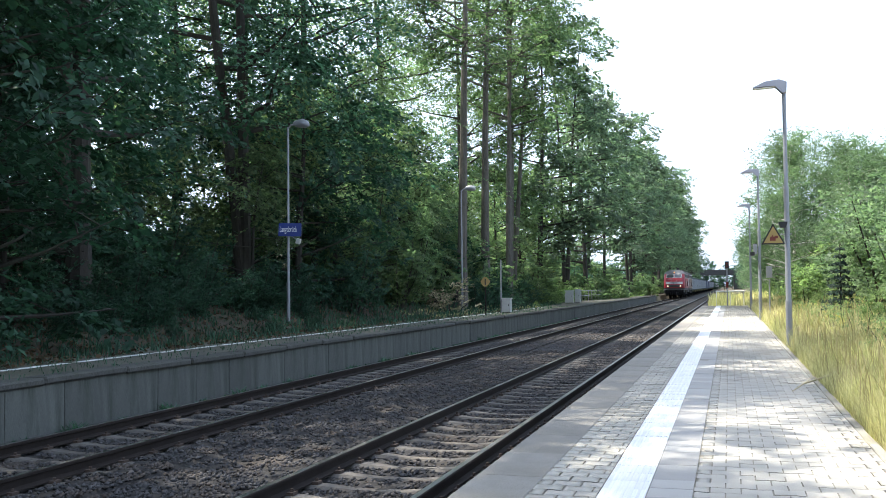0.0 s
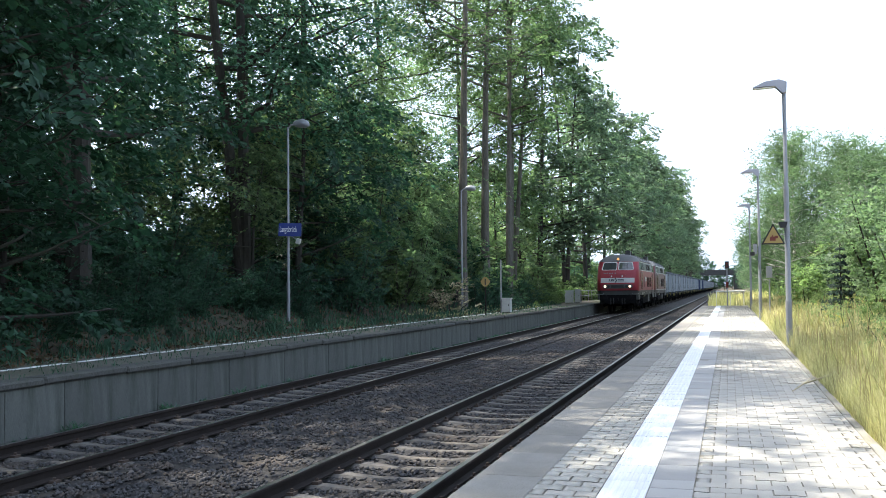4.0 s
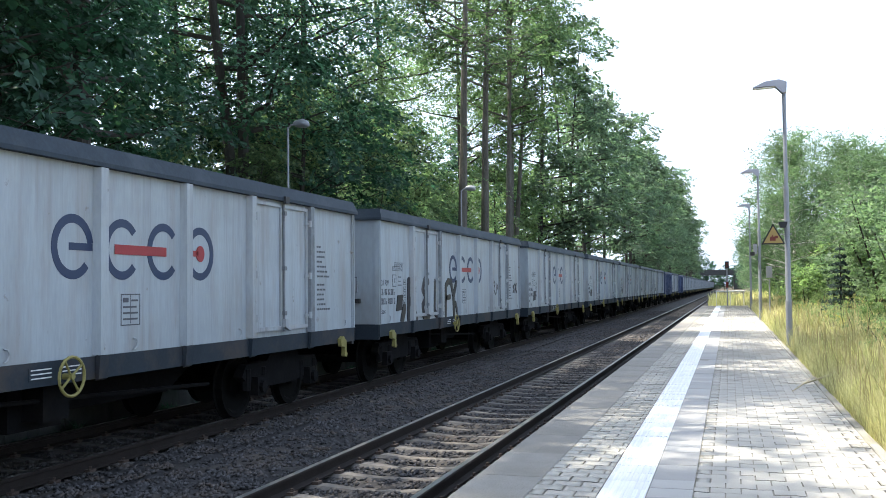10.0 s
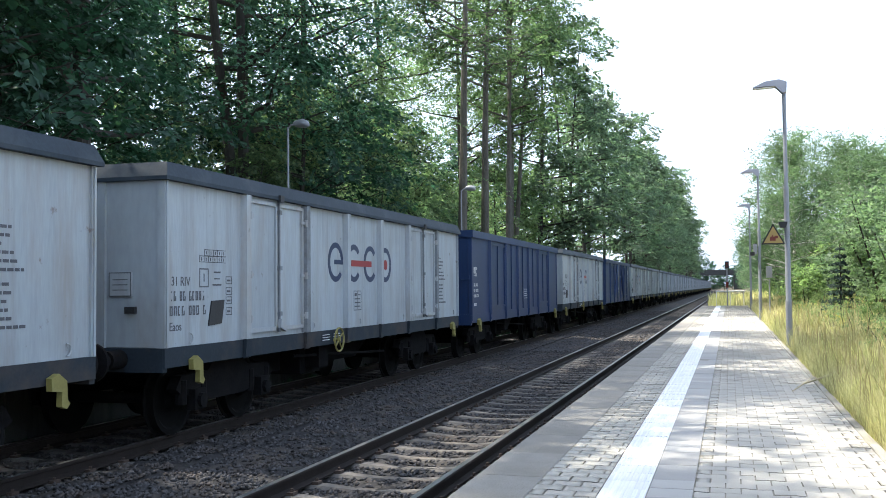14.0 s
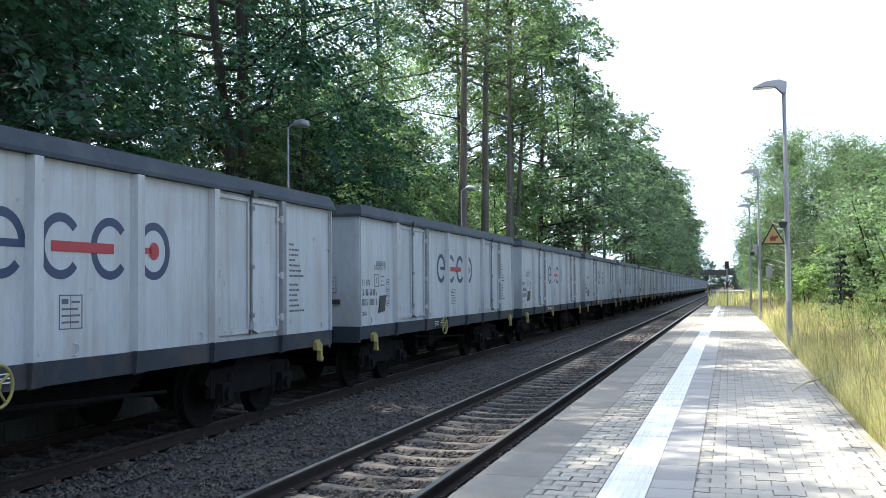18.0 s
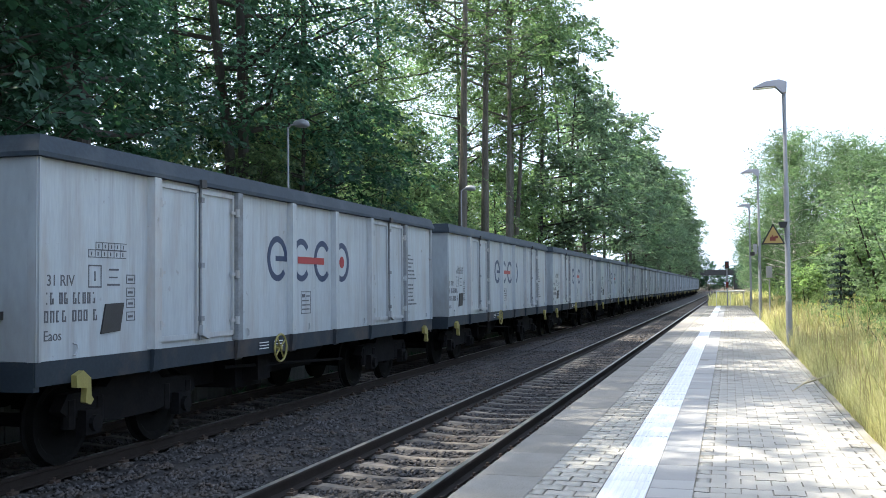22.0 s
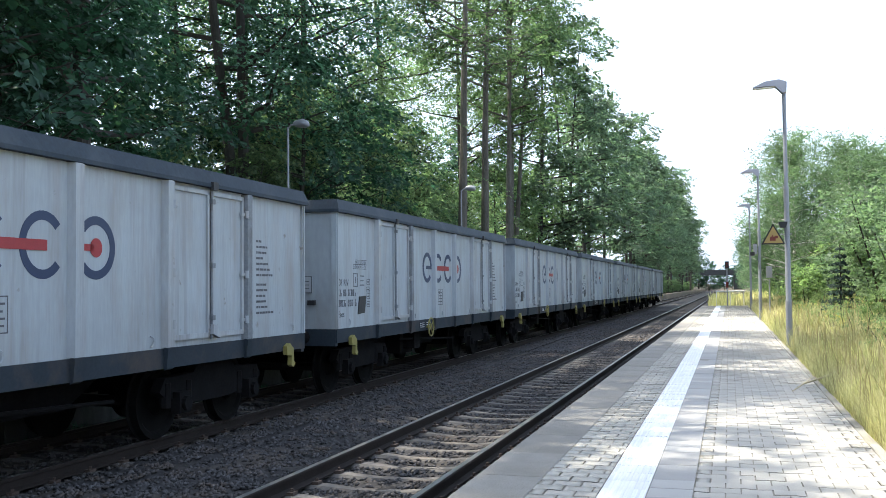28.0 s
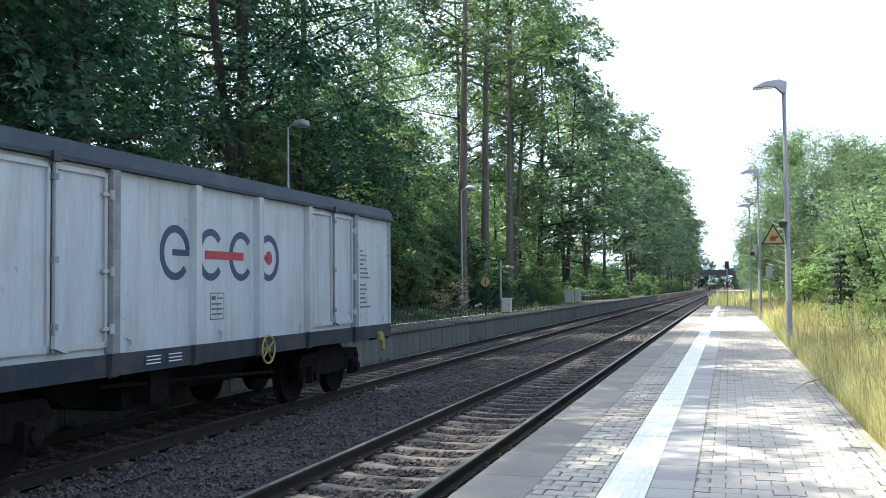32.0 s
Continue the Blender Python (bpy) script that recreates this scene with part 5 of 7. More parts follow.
        if cy < 5.5:
            box(bm, X, X + 0.004, cy - 0.06, cy + 0.315, LZ - 0.035, LZ + 0.04)
        part("logo_ring", bm, M_LOGOBLUE, t, "blue painted ring")
    bm = bmesh.new()
    box(bm, X + 0.004, X + 0.007, 5.86, 6.86, LZ - 0.055, LZ + 0.05)
    part("logo_bar", bm, M_LOGORED, t, "red painted bar")
    bm = bmesh.new()
    arc_plate(bm, X + 0.004, 7.62, LZ, 0.0, 0.10, 0, 360, 0.003, 20)
    box(bm, X + 0.004, X + 0.007, 7.38, 7.58, LZ - 0.035, LZ + 0.035)
    part("logo_dot", bm, M_LOGORED, t, "red painted dot")
    # running numbers and tables
    r2 = random.Random(3)
    X = 1.4315
    lettering("class_letters", "31 RIV", 0.155, M_STENCIL, t, pose(X, 0.16, 1.90) @ SIDE)
    lettering("class_letters", "Eaos", 0.145, M_STENCIL, t, pose(X, 0.12, 1.37) @ SIDE)
    bm = bmesh.new()
    bars(bm, X, 0.14, 1.72, (2, 2, 5), 0.115, 0.075)
    bars(bm, X, 0.13, 1.545, (4, 3, 1), 0.115, 0.088)
    tagged(part("running_number", bm, M_STENCIL, t, "black stencilled characters"), kind="stuff")
    bm = bmesh.new()
    for z0, y0, y1 in ((2.27, 0.92, 1.45), (2.19, 0.80, 1.45)):
        for yy in np.arange(y0, y1 - 0.05, 0.108):
            for q in ((yy, yy + 0.108, z0, z0 + 0.008), (yy, yy + 0.108, z0 + 0.075, z0 + 0.083), (yy, yy + 0.008, z0, z0 + 0.083), (yy + 0.045, yy + 0.06, z0 + 0.02, z0 + 0.06)):
                box(bm, X, X + 0.002, *q)
    for q in ((0.80, 1.02, 1.88, 1.895), (0.80, 1.02, 2.10, 2.115), (0.80, 0.815, 1.88, 2.115), (1.005, 1.02, 1.88, 2.115), (0.90, 0.92, 1.95, 2.05), (1.15, 1.32, 2.06, 2.08), (1.15, 1.30, 1.98, 1.995), (1.12, 1.34, 1.90, 1.92)):
        box(bm, X, X + 0.002, *q)
    for z0 in (1.92, 1.78, 1.66, 1.52):
        for q in ((1.46, 1.62, z0, z0 + 0.01), (1.46, 1.62, z0 + 0.09, z0 + 0.10), (1.46, 1.47, z0, z0 + 0.1), (1.61, 1.62, z0, z0 + 0.1), (1.49, 1.58, z0 + 0.035, z0 + 0.06)):
            box(bm, X, X + 0.002, *q)
    tagged(part("load_table", bm, M_STENCIL, t, "black stencilled tables"), kind="stuff")
    bm = bmesh.new()
    prism(bm, [(1.00, 1.40), (1.33, 1.42), (1.40, 1.72), (1.08, 1.71)], "x", 1.431, 1.448)
    part("label_holder", bm, M_BLACK, t, "black label clip plate")
    bm = bmesh.new()
    for z0, ls in ((2.50, (0.18, 0.38, 0.30, 0.26, 0.44, 0.40, 0.58)), (1.90, (0.28, 0.40, 0.34, 0.36, 0.42, 0.56))):
        for k, ln in enumerate(ls):
            yy = 11.20
            while yy < 11.20 + ln * 0.84:
                d = r2.uniform(0.04, 0.11)
                box(bm, X, X + 0.002, yy, yy + d, z0 - k * 0.078, z0 - k * 0.078 + 0.030)
                yy += d + 0.018
    tagged(part("address_block", bm, M_STENCIL, t, "small black writing"), kind="stuff")
    bm = bmesh.new()
    for q in ((5.98, 6.34, 1.47, 1.482), (5.98, 6.34, 1.80, 1.812), (5.98, 5.992, 1.47, 1.812), (6.328, 6.34, 1.47, 1.812), (6.02, 6.29, 1.53, 1.55), (6.02, 6.30, 1.595, 1.615), (6.02, 6.27, 1.66, 1.68), (6.02, 6.12, 1.72, 1.77), (6.17, 6.30, 1.73, 1.75), (6.155, 6.16, 1.49, 1.80)):
        box(bm, X, X + 0.002, *q)
    tagged(part("data_table", bm, M_STENCIL, t), kind="stuff")
    for y in (0.55, 2.0, 4.2, 6.2, 8.6, 11.0, 12.3):
        bm = bmesh.new()
        tube(bm, [(X + 0.02, y + math.cos(a) * 0.06, 1.27 + math.sin(a) * 0.06) for a in [radians(-100 + 200 * k / 6) for k in range(7)]], 0.009, 4, False)
        part("lashing_ring", bm, M_WAGONPOST, t)
    bm = bmesh.new()
    box(bm, 0.72, 1.02, -0.024, -0.002, 1.78, 2.06)
    part("end_label", bm, M_WAGONPOST, t)
    bm = bmesh.new()
    for q in ((0.72, 1.02, 1.78, 1.79), (0.72, 1.02, 2.05, 2.06), (0.72, 0.73, 1.78, 2.06), (1.01, 1.02, 1.78, 2.06), (0.77, 0.97, 1.85, 1.86), (0.77, 0.97, 1.91, 1.92), (0.77, 0.97, 1.97, 1.98)):
        box(bm, q[0], q[1], -0.027, -0.024, q[2], q[3])
    part("end_label_text", bm, M_STENCIL, t)
    bm = bmesh.new()
    tube(bm, [(1.25, WL + 0.02, 1.25), (1.25, WL + 0.16, 1.25), (1.25, WL + 0.16, 2.45), (1.25, WL + 0.02, 2.45)], 0.016, 6)
    part("grab_rail", bm, M_YELLOWPART, t, "yellow end handrail")
    bm = bmesh.new()
    box(bm, 0.95, 1.08, -0.06, 0.0, 1.58, 1.66)
    part("end_bracket", bm, M_BLACK, t)
    return t


def blue_wagon(braced):
    t = thing("open_wagon", "blue braced high-sided goods wagon" if braced else "blue high-sided goods wagon with close-set steel posts", "goods wagon", "wagons of the train")
    wagon_base(t, M_BLUEWAGON, not braced, 5.0)
    for s in (-1, 1):
        bm = bmesh.new()
        box(bm, min(s * 1.40, s * 1.445), max(s * 1.40, s * 1.445), 0.05, WL - 0.05, 1.18, 3.14)
        part("side_wall", bm, M_BLUEWAGON, t)
    for y in (0.0, WL - 0.06):
        bm = bmesh.new()
        box(bm, -1.40, 1.40, y, y + 0.06, 1.18, 3.14)
        part("end_wall", bm, M_BLUEWAGON, t)
        bm = bmesh.new()
        box(bm, -1.40, 1.40, y - 0.05 if y < 1 else y + 0.06, y if y < 1 else y + 0.11, 2.05, 2.17)
        part("end_rib", bm, M_BLUEWAGON, t)
        for s in (-1, 1):
            bm = bmesh.new()
            box(bm, min(s * 1.36, s * 1.475), max(s * 1.36, s * 1.475), y - 0.015, y + 0.075, 1.0, 3.14)
            bevel(bm, 0.015)
            part("corner_post", bm, M_BLUEWAGON, t)
    bm = bmesh.new()
    box(bm, -1.40, 1.40, 0.06, WL - 0.06, 1.14, 1.22)
    part("floor", bm, M_BOGIE, t)
    bm = bmesh.new()
    for q in ((1.39, 1.51, -0.05, WL + 0.05), (-1.51, -1.39, -0.05, WL + 0.05), (-1.39, 1.39, -0.05, 0.07), (-1.39, 1.39, WL - 0.07, WL + 0.05)):
        box(bm, *q, 3.12, 3.30)
    part("top_rail", bm, M_BLUEWAGON, t, "blue steel top rail")
    ys = POSTS
    for s in (-1, 1):
        for y in ys:
            bm = bmesh.new()
            prism(bm, [(s * 1.445, y - 0.085), (s * 1.515, y - 0.05), (s * 1.515, y + 0.05), (s * 1.445, y + 0.085)], "z", 1.0, 3.12)
            part("side_post", bm, M_BLUEWAGON, t)
    if not braced:
        for y in (4.74, 6.42, 8.08):
            bm = bmesh.new()
            box(bm, 1.445, 1.475, y - 0.03, y + 0.03, 1.2, 3.12)
            part("side_rib", bm, M_BLUEWAGON, t)
    if braced:
        for a, b in (((5.55, 3.1), (3.95, 1.25)), ((7.28, 3.1), (8.80, 1.2))):
            bm = bmesh.new()
            tube(bm, [(1.48, a[0], a[1]), (1.48, b[0], b[1])], 0.06, 4)
            part("diagonal_brace", bm, M_BLUEWAGON, t)
        bm = bmesh.new()
        box(bm, 1.445, 1.50, 5.66, 7.17, 2.38, 2.46)
        part("cross_rail", bm, M_BLUEWAGON, t)
    for d0, d1 in ((ys[0] + 0.1, ys[1] - 0.1), (ys[-2] + 0.1, ys[-1] - 0.1)):
        bm = bmesh.new()
        for q in ((d0, d0 + 0.05, 1.3, 3.05), (d1 - 0.05, d1, 1.3, 3.05), (d0, d1, 3.0, 3.05), (d0, d1, 1.3, 1.36), ((d0 + d1) / 2 - 0.03, (d0 + d1) / 2 + 0.03, 1.3, 3.05)):
            box(bm, 1.446, 1.475, *q)
        part("door_frame", bm, M_BLUEWAGON, t)
    bm = bmesh.new()
    y0 = 11.85 if braced else 0.25
    for k, (z0, wd) in enumerate(((1.88, (2, 3)), (1.74, (2, 4)), (1.60, (4, 3)), (1.38, (4,)), (2.30, (5,)), (2.22, (4,)), (2.14, (5,)))):
        bars(bm, 1.4465 if not braced else 1.4465, y0, z0 + (0.45 if braced else 0), wd, 0.075, 0.05 if braced else 0.07)
    tagged(part("running_number", bm, M_STENCILW, t, "white stencilled characters"), kind="stuff")
    bm = bmesh.new()
    yy = 6.02 if braced else 6.6
    for q in ((yy, yy + 0.5, 1.50, 1.515), (yy, yy + 0.5, 1.78, 1.795), (yy, yy + 0.015, 1.50, 1.795), (yy + 0.485, yy + 0.5, 1.50, 1.795), (yy + 0.06, yy + 0.44, 1.57, 1.59), (yy + 0.06, yy + 0.44, 1.64, 1.66), (yy + 0.06, yy + 0.44, 1.71, 1.73)):
        box(bm, 1.4465, 1.449, *q)
    tagged(part("data_table", bm, M_STENCILW, t), kind="stuff")
    return t


# locomotive -----------------------------------------------------------
LL = 15.5
LEVELS = [(1.20, 1.46, 0.20), (1.52, 1.50, 0.10), (1.66, 1.50, 0.02), (2.05, 1.50, 0.0), (2.55, 1.50, 0.06), (2.80, 1.50, 0.16), (3.02, 1.495, 0.28), (3.63, 1.44, 0.74), (3.74, 1.39, 0.92), (3.90, 1.26, 1.20), (4.05, 1.02, 1.55), (4.16, 0.70, 1.95), (4.21, 0.35, 2.35)]


def loco_outline(hw, yf):
    """Half of the plan at one height, from the middle of the front to the middle of the rear, on the +x side."""
    rc = 0.50 * hw / 1.5
    pts = [(0, yf - 0.05), (hw * 0.30, yf - 0.045), (hw - rc * 1.25, yf - 0.02)]
    for k in range(6):
        a = radians(90 * k / 5)
        pts.append((hw - rc + math.sin(a) * rc, yf + rc - math.cos(a) * rc))
    pts += [(hw, max(1.50, yf + rc + 0.05)), (hw, 5.5), (hw, 7.75)]
    full = pts + [(x, LL - y) for x, y in reversed(pts[:-1])]
    return full


def loft(bm, levels, keep=None):
    rows = []
    for z, hw, yf in levels:
        o = loco_outline(hw, yf)
        o = o + [(-x, y) for x, y in reversed(o[1:-1])]
        rows.append([bm.verts.new((x, y, z)) for x, y in o])
    n = len(rows[0])
    for a, b in zip(rows, rows[1:]):
        for k in range(n):
            f = (a[k], a[(k + 1) % n], b[(k + 1) % n], b[k])
            cy = sum(v.co.y for v in f) / 4
            if keep is None or keep(cy):
                bm.faces.new(f)
    if keep:
        bmesh.ops.delete(bm, geom=[v for v in bm.verts if not v.link_faces], context="VERTS")
    return rows


def front_y(x, z):
    """Where the front's skin lies at a height and a distance from the middle."""
    for (z0, h0, f0), (z1, h1, f1) in zip(LEVELS, LEVELS[1:]):
        if z0 <= z <= z1:
            q = (z - z0) / (z1 - z0)
            o = loco_outline(h0 + (h1 - h0) * q, f0 + (f1 - f0) * q)[:9]
            for (xa, ya), (xb, yb) in zip(o, o[1:]):
                if xa <= abs(x) <= xb:
                    return ya + (yb - ya) * (abs(x) - xa) / max(1e-6, xb - xa)
    return 0.0


def front_strip(bm, x0, x1, z0, z1, off, th, pill=False, n=24):
    """A plate that follows the front's curve; its ends are round if pill is set."""
    rows, hh, zm = [], (z1 - z0) / 2, (z0 + z1) / 2
    for i in range(n + 1):
        x = x0 + (x1 - x0) * (0.5 - 0.5 * math.cos(math.pi * i / n))
        e = max(0.0, hh - min(x - x0, x1 - x)) / hh
        h = hh * math.sqrt(max(0.01, 1 - e * e)) if pill else hh
        rows.append([bm.verts.new((x, front_y(x, z) - off - o, z)) for o in (0, th) for z in (zm - h, zm + h)])
    for a, b in zip(rows, rows[1:]):
        bm.faces.new((a[2], b[2], b[3], a[3]))
        bm.faces.new((a[0], a[1], b[1], b[0]))
        bm.faces.new((a[1], a[3], b[3], b[1]))
        bm.faces.new((a[0], b[0], b[2], a[2]))
    bm.faces.new((rows[0][0], rows[0][2], rows[0][3], rows[0][1]))
    bm.faces.new((rows[-1][0], rows[-1][1], rows[-1][3], rows[-1][2]))


def rounded(cs, r, n=4):
    """The outline of a flat polygon with rounded corners."""
    out = []
    for i, c in enumerate(cs):
        c = Vector(c)
        p, q = Vector(cs[i - 1]), Vector(cs[(i + 1) % len(cs)])
        a, b = c + (p - c).normalized() * r, c + (q - c).normalized() * r
        for k in range(n + 1):
            t = k / n
            out.append(tuple(a * (1 - t) ** 2 + c * 2 * t * (1 - t) + b * t ** 2))
    return out


def side_pane(bm, y0, y1, z0, z1, off, cut=0.0, th=0.012):
    """A flat pane on the sloped window band, on the +x side."""
    def xs(z):
        return 1.495 - (z - 3.02) * 0.09 if z > 3.02 else 1.5
    v = []
    for o in (off, off + th):
        cs = ((y0, z0), (y1, z0), (y1 - cut if cut > 0 else y1, z1), (y0 - cut if cut < 0 else y0, z1))
        if z1 - z0 > 0.3 and y1 - y0 > 0.3:
            cs = rounded(cs, 0.08, 3)
        v.append([bm.verts.new((xs(z) + o, y, z)) for y, z in cs])
    a, b = v
    n = len(a)
    bm.faces.new(a[::-1])
    bm.faces.new(b)
    for k in range(n):
        bm.faces.new((a[k], a[(k + 1) % n], b[(k + 1) % n], b[k]))


def front_quad(bm, x0, x1, z0, z1, yo, th=0.02, taper=0.0):
    """A pane on the sloped front between 3.02 and 3.63."""
    def fy(z):
        return 0.28 + (z - 3.02) * 0.754 - 0.05
    cs = ((x0, z0), (x1, z0), (x1 - taper * (1 if x1 > 0 else 0), z1), (x0 + taper * (0 if x0 > 0 else 1), z1))
    rim = rounded(cs, 0.11)
    v = []
    for o in (0.0, -th):
        v.append([bm.verts.new((x, fy(z) + yo + o + 0.05 * (abs(x) / 1.1) ** 2, z)) for x, z in rim])
    a, b = v
    n = len(a)
    bm.faces.new(a)
    bm.faces.new(b[::-1])
    for k in range(n):
        bm.faces.new((a[(k + 1) % n], a[k], b[k], b[(k + 1) % n]))


def loco(label, paint, panel_m, logo, old=False, lit=True):
    t = thing("diesel_locomotive", label, "locomotive", "locomotives of the train")
    bm = bmesh.new()
    loft(bm, LEVELS[:2])
    for d in (0, 1):
        for s in (-1, 1):
            pts = [(0.22, 1.22), (2.05, 1.22), (1.55, 0.92), (0.30, 0.90)]
            b2 = bmesh.new()
            prism(b2, [(y if d == 0 else LL - y, z) for y, z in pts], "x", s * 1.45, s * 1.38)
            part("skirt_end", b2, M_LOCOSKIRT, t, "grey skirt corner")
        b2 = bmesh.new()
        box(b2, -1.38, 1.38, 0.24 if d == 0 else LL - 0.30, 0.30 if d == 0 else LL - 0.24, 0.90, 1.22)
        part("skirt_front", b2, M_LOCOSKIRT, t)
    part("skirt", bm, M_LOCOSKIRT, t, "grey lower skirt", smooth=True)
    bm = bmesh.new()
    loft(bm, LEVELS[1:7])
    part("body_shell", bm, paint, t, "glossy painted body side", smooth=True)
    bm = bmesh.new()
    loft(bm, LEVELS[6:8], lambda y: y < 1.4)
    part("cab_surround", bm, paint, t, smooth=True)
    bm = bmesh.new()
    loft(bm, LEVELS[6:8], lambda y: y > LL - 1.4)
    part("cab_surround", bm, paint, t, smooth=True)
    bm = bmesh.new()
    loft(bm, LEVELS[6:8], lambda y: 1.4 <= y <= LL - 1.4)
    part("window_band", bm, M_LOCOGREY, t, "grey window band")
    bm = bmesh.new()
    rows = loft(bm, LEVELS[7:])
    bm.faces.new(rows[-1])
    roof = part("roof", bm, M_LOCOROOF, t, "sooty grey rounded roof", smooth=True)
    bm = bmesh.new()
    box(bm, -1.36, 1.36, 0.3, LL - 0.3, 0.95, 1.2)
    part("underframe", bm, M_BOGIE, t)
    for z, m_, nm in ((1.525, M_STENCILW if old else M_LOCOSKIRT, "lower_trim"), (3.02, M_STENCILW, "upper_trim"), (3.625, M_STENCILW if old else M_LIGHTGREY, "gutter")):
        bm = bmesh.new()
        hw = 1.505 if z < 3.5 else 1.452
        for s in (-1, 1):
            box(bm, min(s * hw, s * (hw + 0.012)), max(s * hw, s * (hw + 0.012)), 0.72 if z < 2 else 1.5, LL - (0.72 if z < 2 else 1.5), z - 0.02, z + 0.02)
        part(nm, bm, m_, t, "thin trim line")
    panes = ((1.56, 2.30, 1), (2.60, 3.50, 1), (3.62, 4.14, 1), (4.24, 5.10, 3), (5.2, 6.3, 3), (6.38, 6.90, 1), (7.0, 8.25, 2), (8.4, 9.7, 2), (10.2, 11.2, 1))
    for y0, y1, k in panes:
        if k == 0:
            continue
        bm = bmesh.new()
        side_pane(bm, y0, y1, 3.09, 3.55, 0.012)
        w = part("side_window" if k != 2 else "air_grille", bm, (M_SIDEWIN, M_SIDEWIN, M_GRILLE, M_BANDDARK)[k], t, ("", "pale side window", "black louvred air grille", "dark engine room window")[k])
        bm = bmesh.new()
        e = 0.012 if k == 1 else 0.02
        for q in ((y0 - e, y0 + 0.012, 3.09 - e, 3.55 + e), (y1 - 0.012, y1 + e, 3.09 - e, 3.55 + e), (y0, y1, 3.09 - e, 3.10), (y0, y1, 3.54, 3.55 + e)):
            side_pane(bm, *q, 0.010, 0, 0.022)
        part("window_frame", bm, M_BLACK if k == 1 else M_LOCOGREY, w)
        if k == 2:
            bm = bmesh.new()
            for z in np.arange(y0 + 0.05, y1 - 0.05, 0.065):
                side_pane(bm, z, z + 0.022, 3.11, 3.53, 0.024, 0, 0.012)
            part("louvre", bm, M_GRILLE, w)
    for y0, y1, z0, z1, c in ((0.82, 1.36, 3.04, 3.56, -0.24), (12.85, LL - 0.98, 3.04, 3.56, 0.26)):
        bm = bmesh.new()
        side_pane(bm, y0 - 0.03, y1 + 0.03, z0 - 0.03, z1 + 0.03, 0.006, c)
        w = part("cab_window", bm, M_CHROME, t, "metal-framed cab side window")
        bm = bmesh.new()
        side_pane(bm, y0 + 0.02, y1 - 0.02, z0 + 0.01, z1, 0.016, c)
        part("pane", bm, M_BANDDARK if y0 < 5 else M_WINDOW, w)
    bm = bmesh.new()
    side_pane(bm, 12.74, LL - 1.35, 3.035, 3.615, 0.0035, 0, 0.004)
    part("cab_panel", bm, paint, t)
    # red-brown line under the roof, panel joints and rivet strips on it
    bm = bmesh.new()
    for s in (-1, 1):
        box(bm, min(s * 1.385, s * 1.425), max(s * 1.385, s * 1.425), 1.6, LL - 1.6, 3.665, 3.715)
    part("roof_line", bm, M_PANELMAROON if not old else M_LOCOSKIRT, roof, "dark line below the roof edge")
    for z, hw in ((3.905, 1.262), (4.12, 0.83)):
        bm = bmesh.new()
        for s in (-1, 1):
            tube(bm, [(s * hw, 2.1, z), (s * hw, LL - 2.1, z)], 0.022, 6)
        part("roof_seam", bm, M_BLACK, roof, "dark lengthwise roof seam")
    for y in (3.3, 5.6, 6.4, 8.05, 9.75, 11.4, 12.3):
        bm = bmesh.new()
        tube(bm, [(1.395, y, 3.74), (1.268, y, 3.905), (1.028, y, 4.055), (0.71, y, 4.165), (0.36, y, 4.215)], 0.014, 5)
        part("roof_joint", bm, M_LOCOSKIRT, roof)
    for y in (6.1, 7.9, 9.7):
        bm = bmesh.new()
        prism(bm, [(y, 4.11), (y + 0.9, 4.11), (y + 0.85, 4.20), (y + 0.05, 4.20)], "x", 0.45, 0.80)
        part("roof_hatch", bm, M_LOCOROOF, roof)
    if old:
        bm = bmesh.new()
        side_pane(bm, 1.52, 4.30, 3.055, 3.60, 0.004, 0, 0.005)
        part("dark_band", bm, M_BANDDARK, t, "dark glazed window band")
        for q in ((1.48, 1.52, 3.03, 3.62), (1.48, 12.7, 3.60, 3.63)):
            bm = bmesh.new()
            side_pane(bm, *q, 0.006, 0, 0.02)
            part("band_trim", bm, M_STENCILW, t, "white band trim")
    for y0, y1 in ((2.90, 3.60), (4.45, 5.20)):
        bm = bmesh.new()
        prism(bm, rounded(((y0, 1.80), (y1, 1.80), (y1, 2.56), (y0, 2.56)), 0.09), "x", 1.495, 1.507)
        part("side_panel", bm, panel_m, t, "recessed darker panel")
    for y0, y1 in ((7.28, 8.40), (8.72, 9.84), (10.6, 11.35)):
        bm = bmesh.new()
        box(bm, 1.495, 1.506, y0, y1, 1.80, 2.56)
        g = part("body_grille", bm, M_GRILLE, t, "dark louvred body grille")
        bm = bmesh.new()
        for z in np.arange(y0 + 0.04, y1 - 0.03, 0.075):
            box(bm, 1.506, 1.518, z, z + 0.03, 1.82, 2.54)
        part("grille_insert", bm, M_GRILLERED if not old else M_GRILLE, g)
    for y0, y1 in ((1.66, 2.44), (11.99, 12.73)):
        bm = bmesh.new()
        for q in ((y0, y0 + 0.012), (y1 - 0.012, y1)):
            box(bm, 1.498, 1.508, *q, 1.30, 3.0)
        box(bm, 1.498, 1.508, y0, y1, 2.985, 3.0)
        d = part("cab_door", bm, M_GRILLE, t, "cab door joints")
        for y in (y0 - 0.06, y1 + 0.06):
            bm = bmesh.new()
            tube(bm, [(1.50, y, 1.62), (1.56, y, 1.64), (1.56, y, 2.86), (1.50, y, 2.88)], 0.02, 8)
            part("grab_rail", bm, M_CHROME, d, "chrome door handrail")
        bm = bmesh.new()
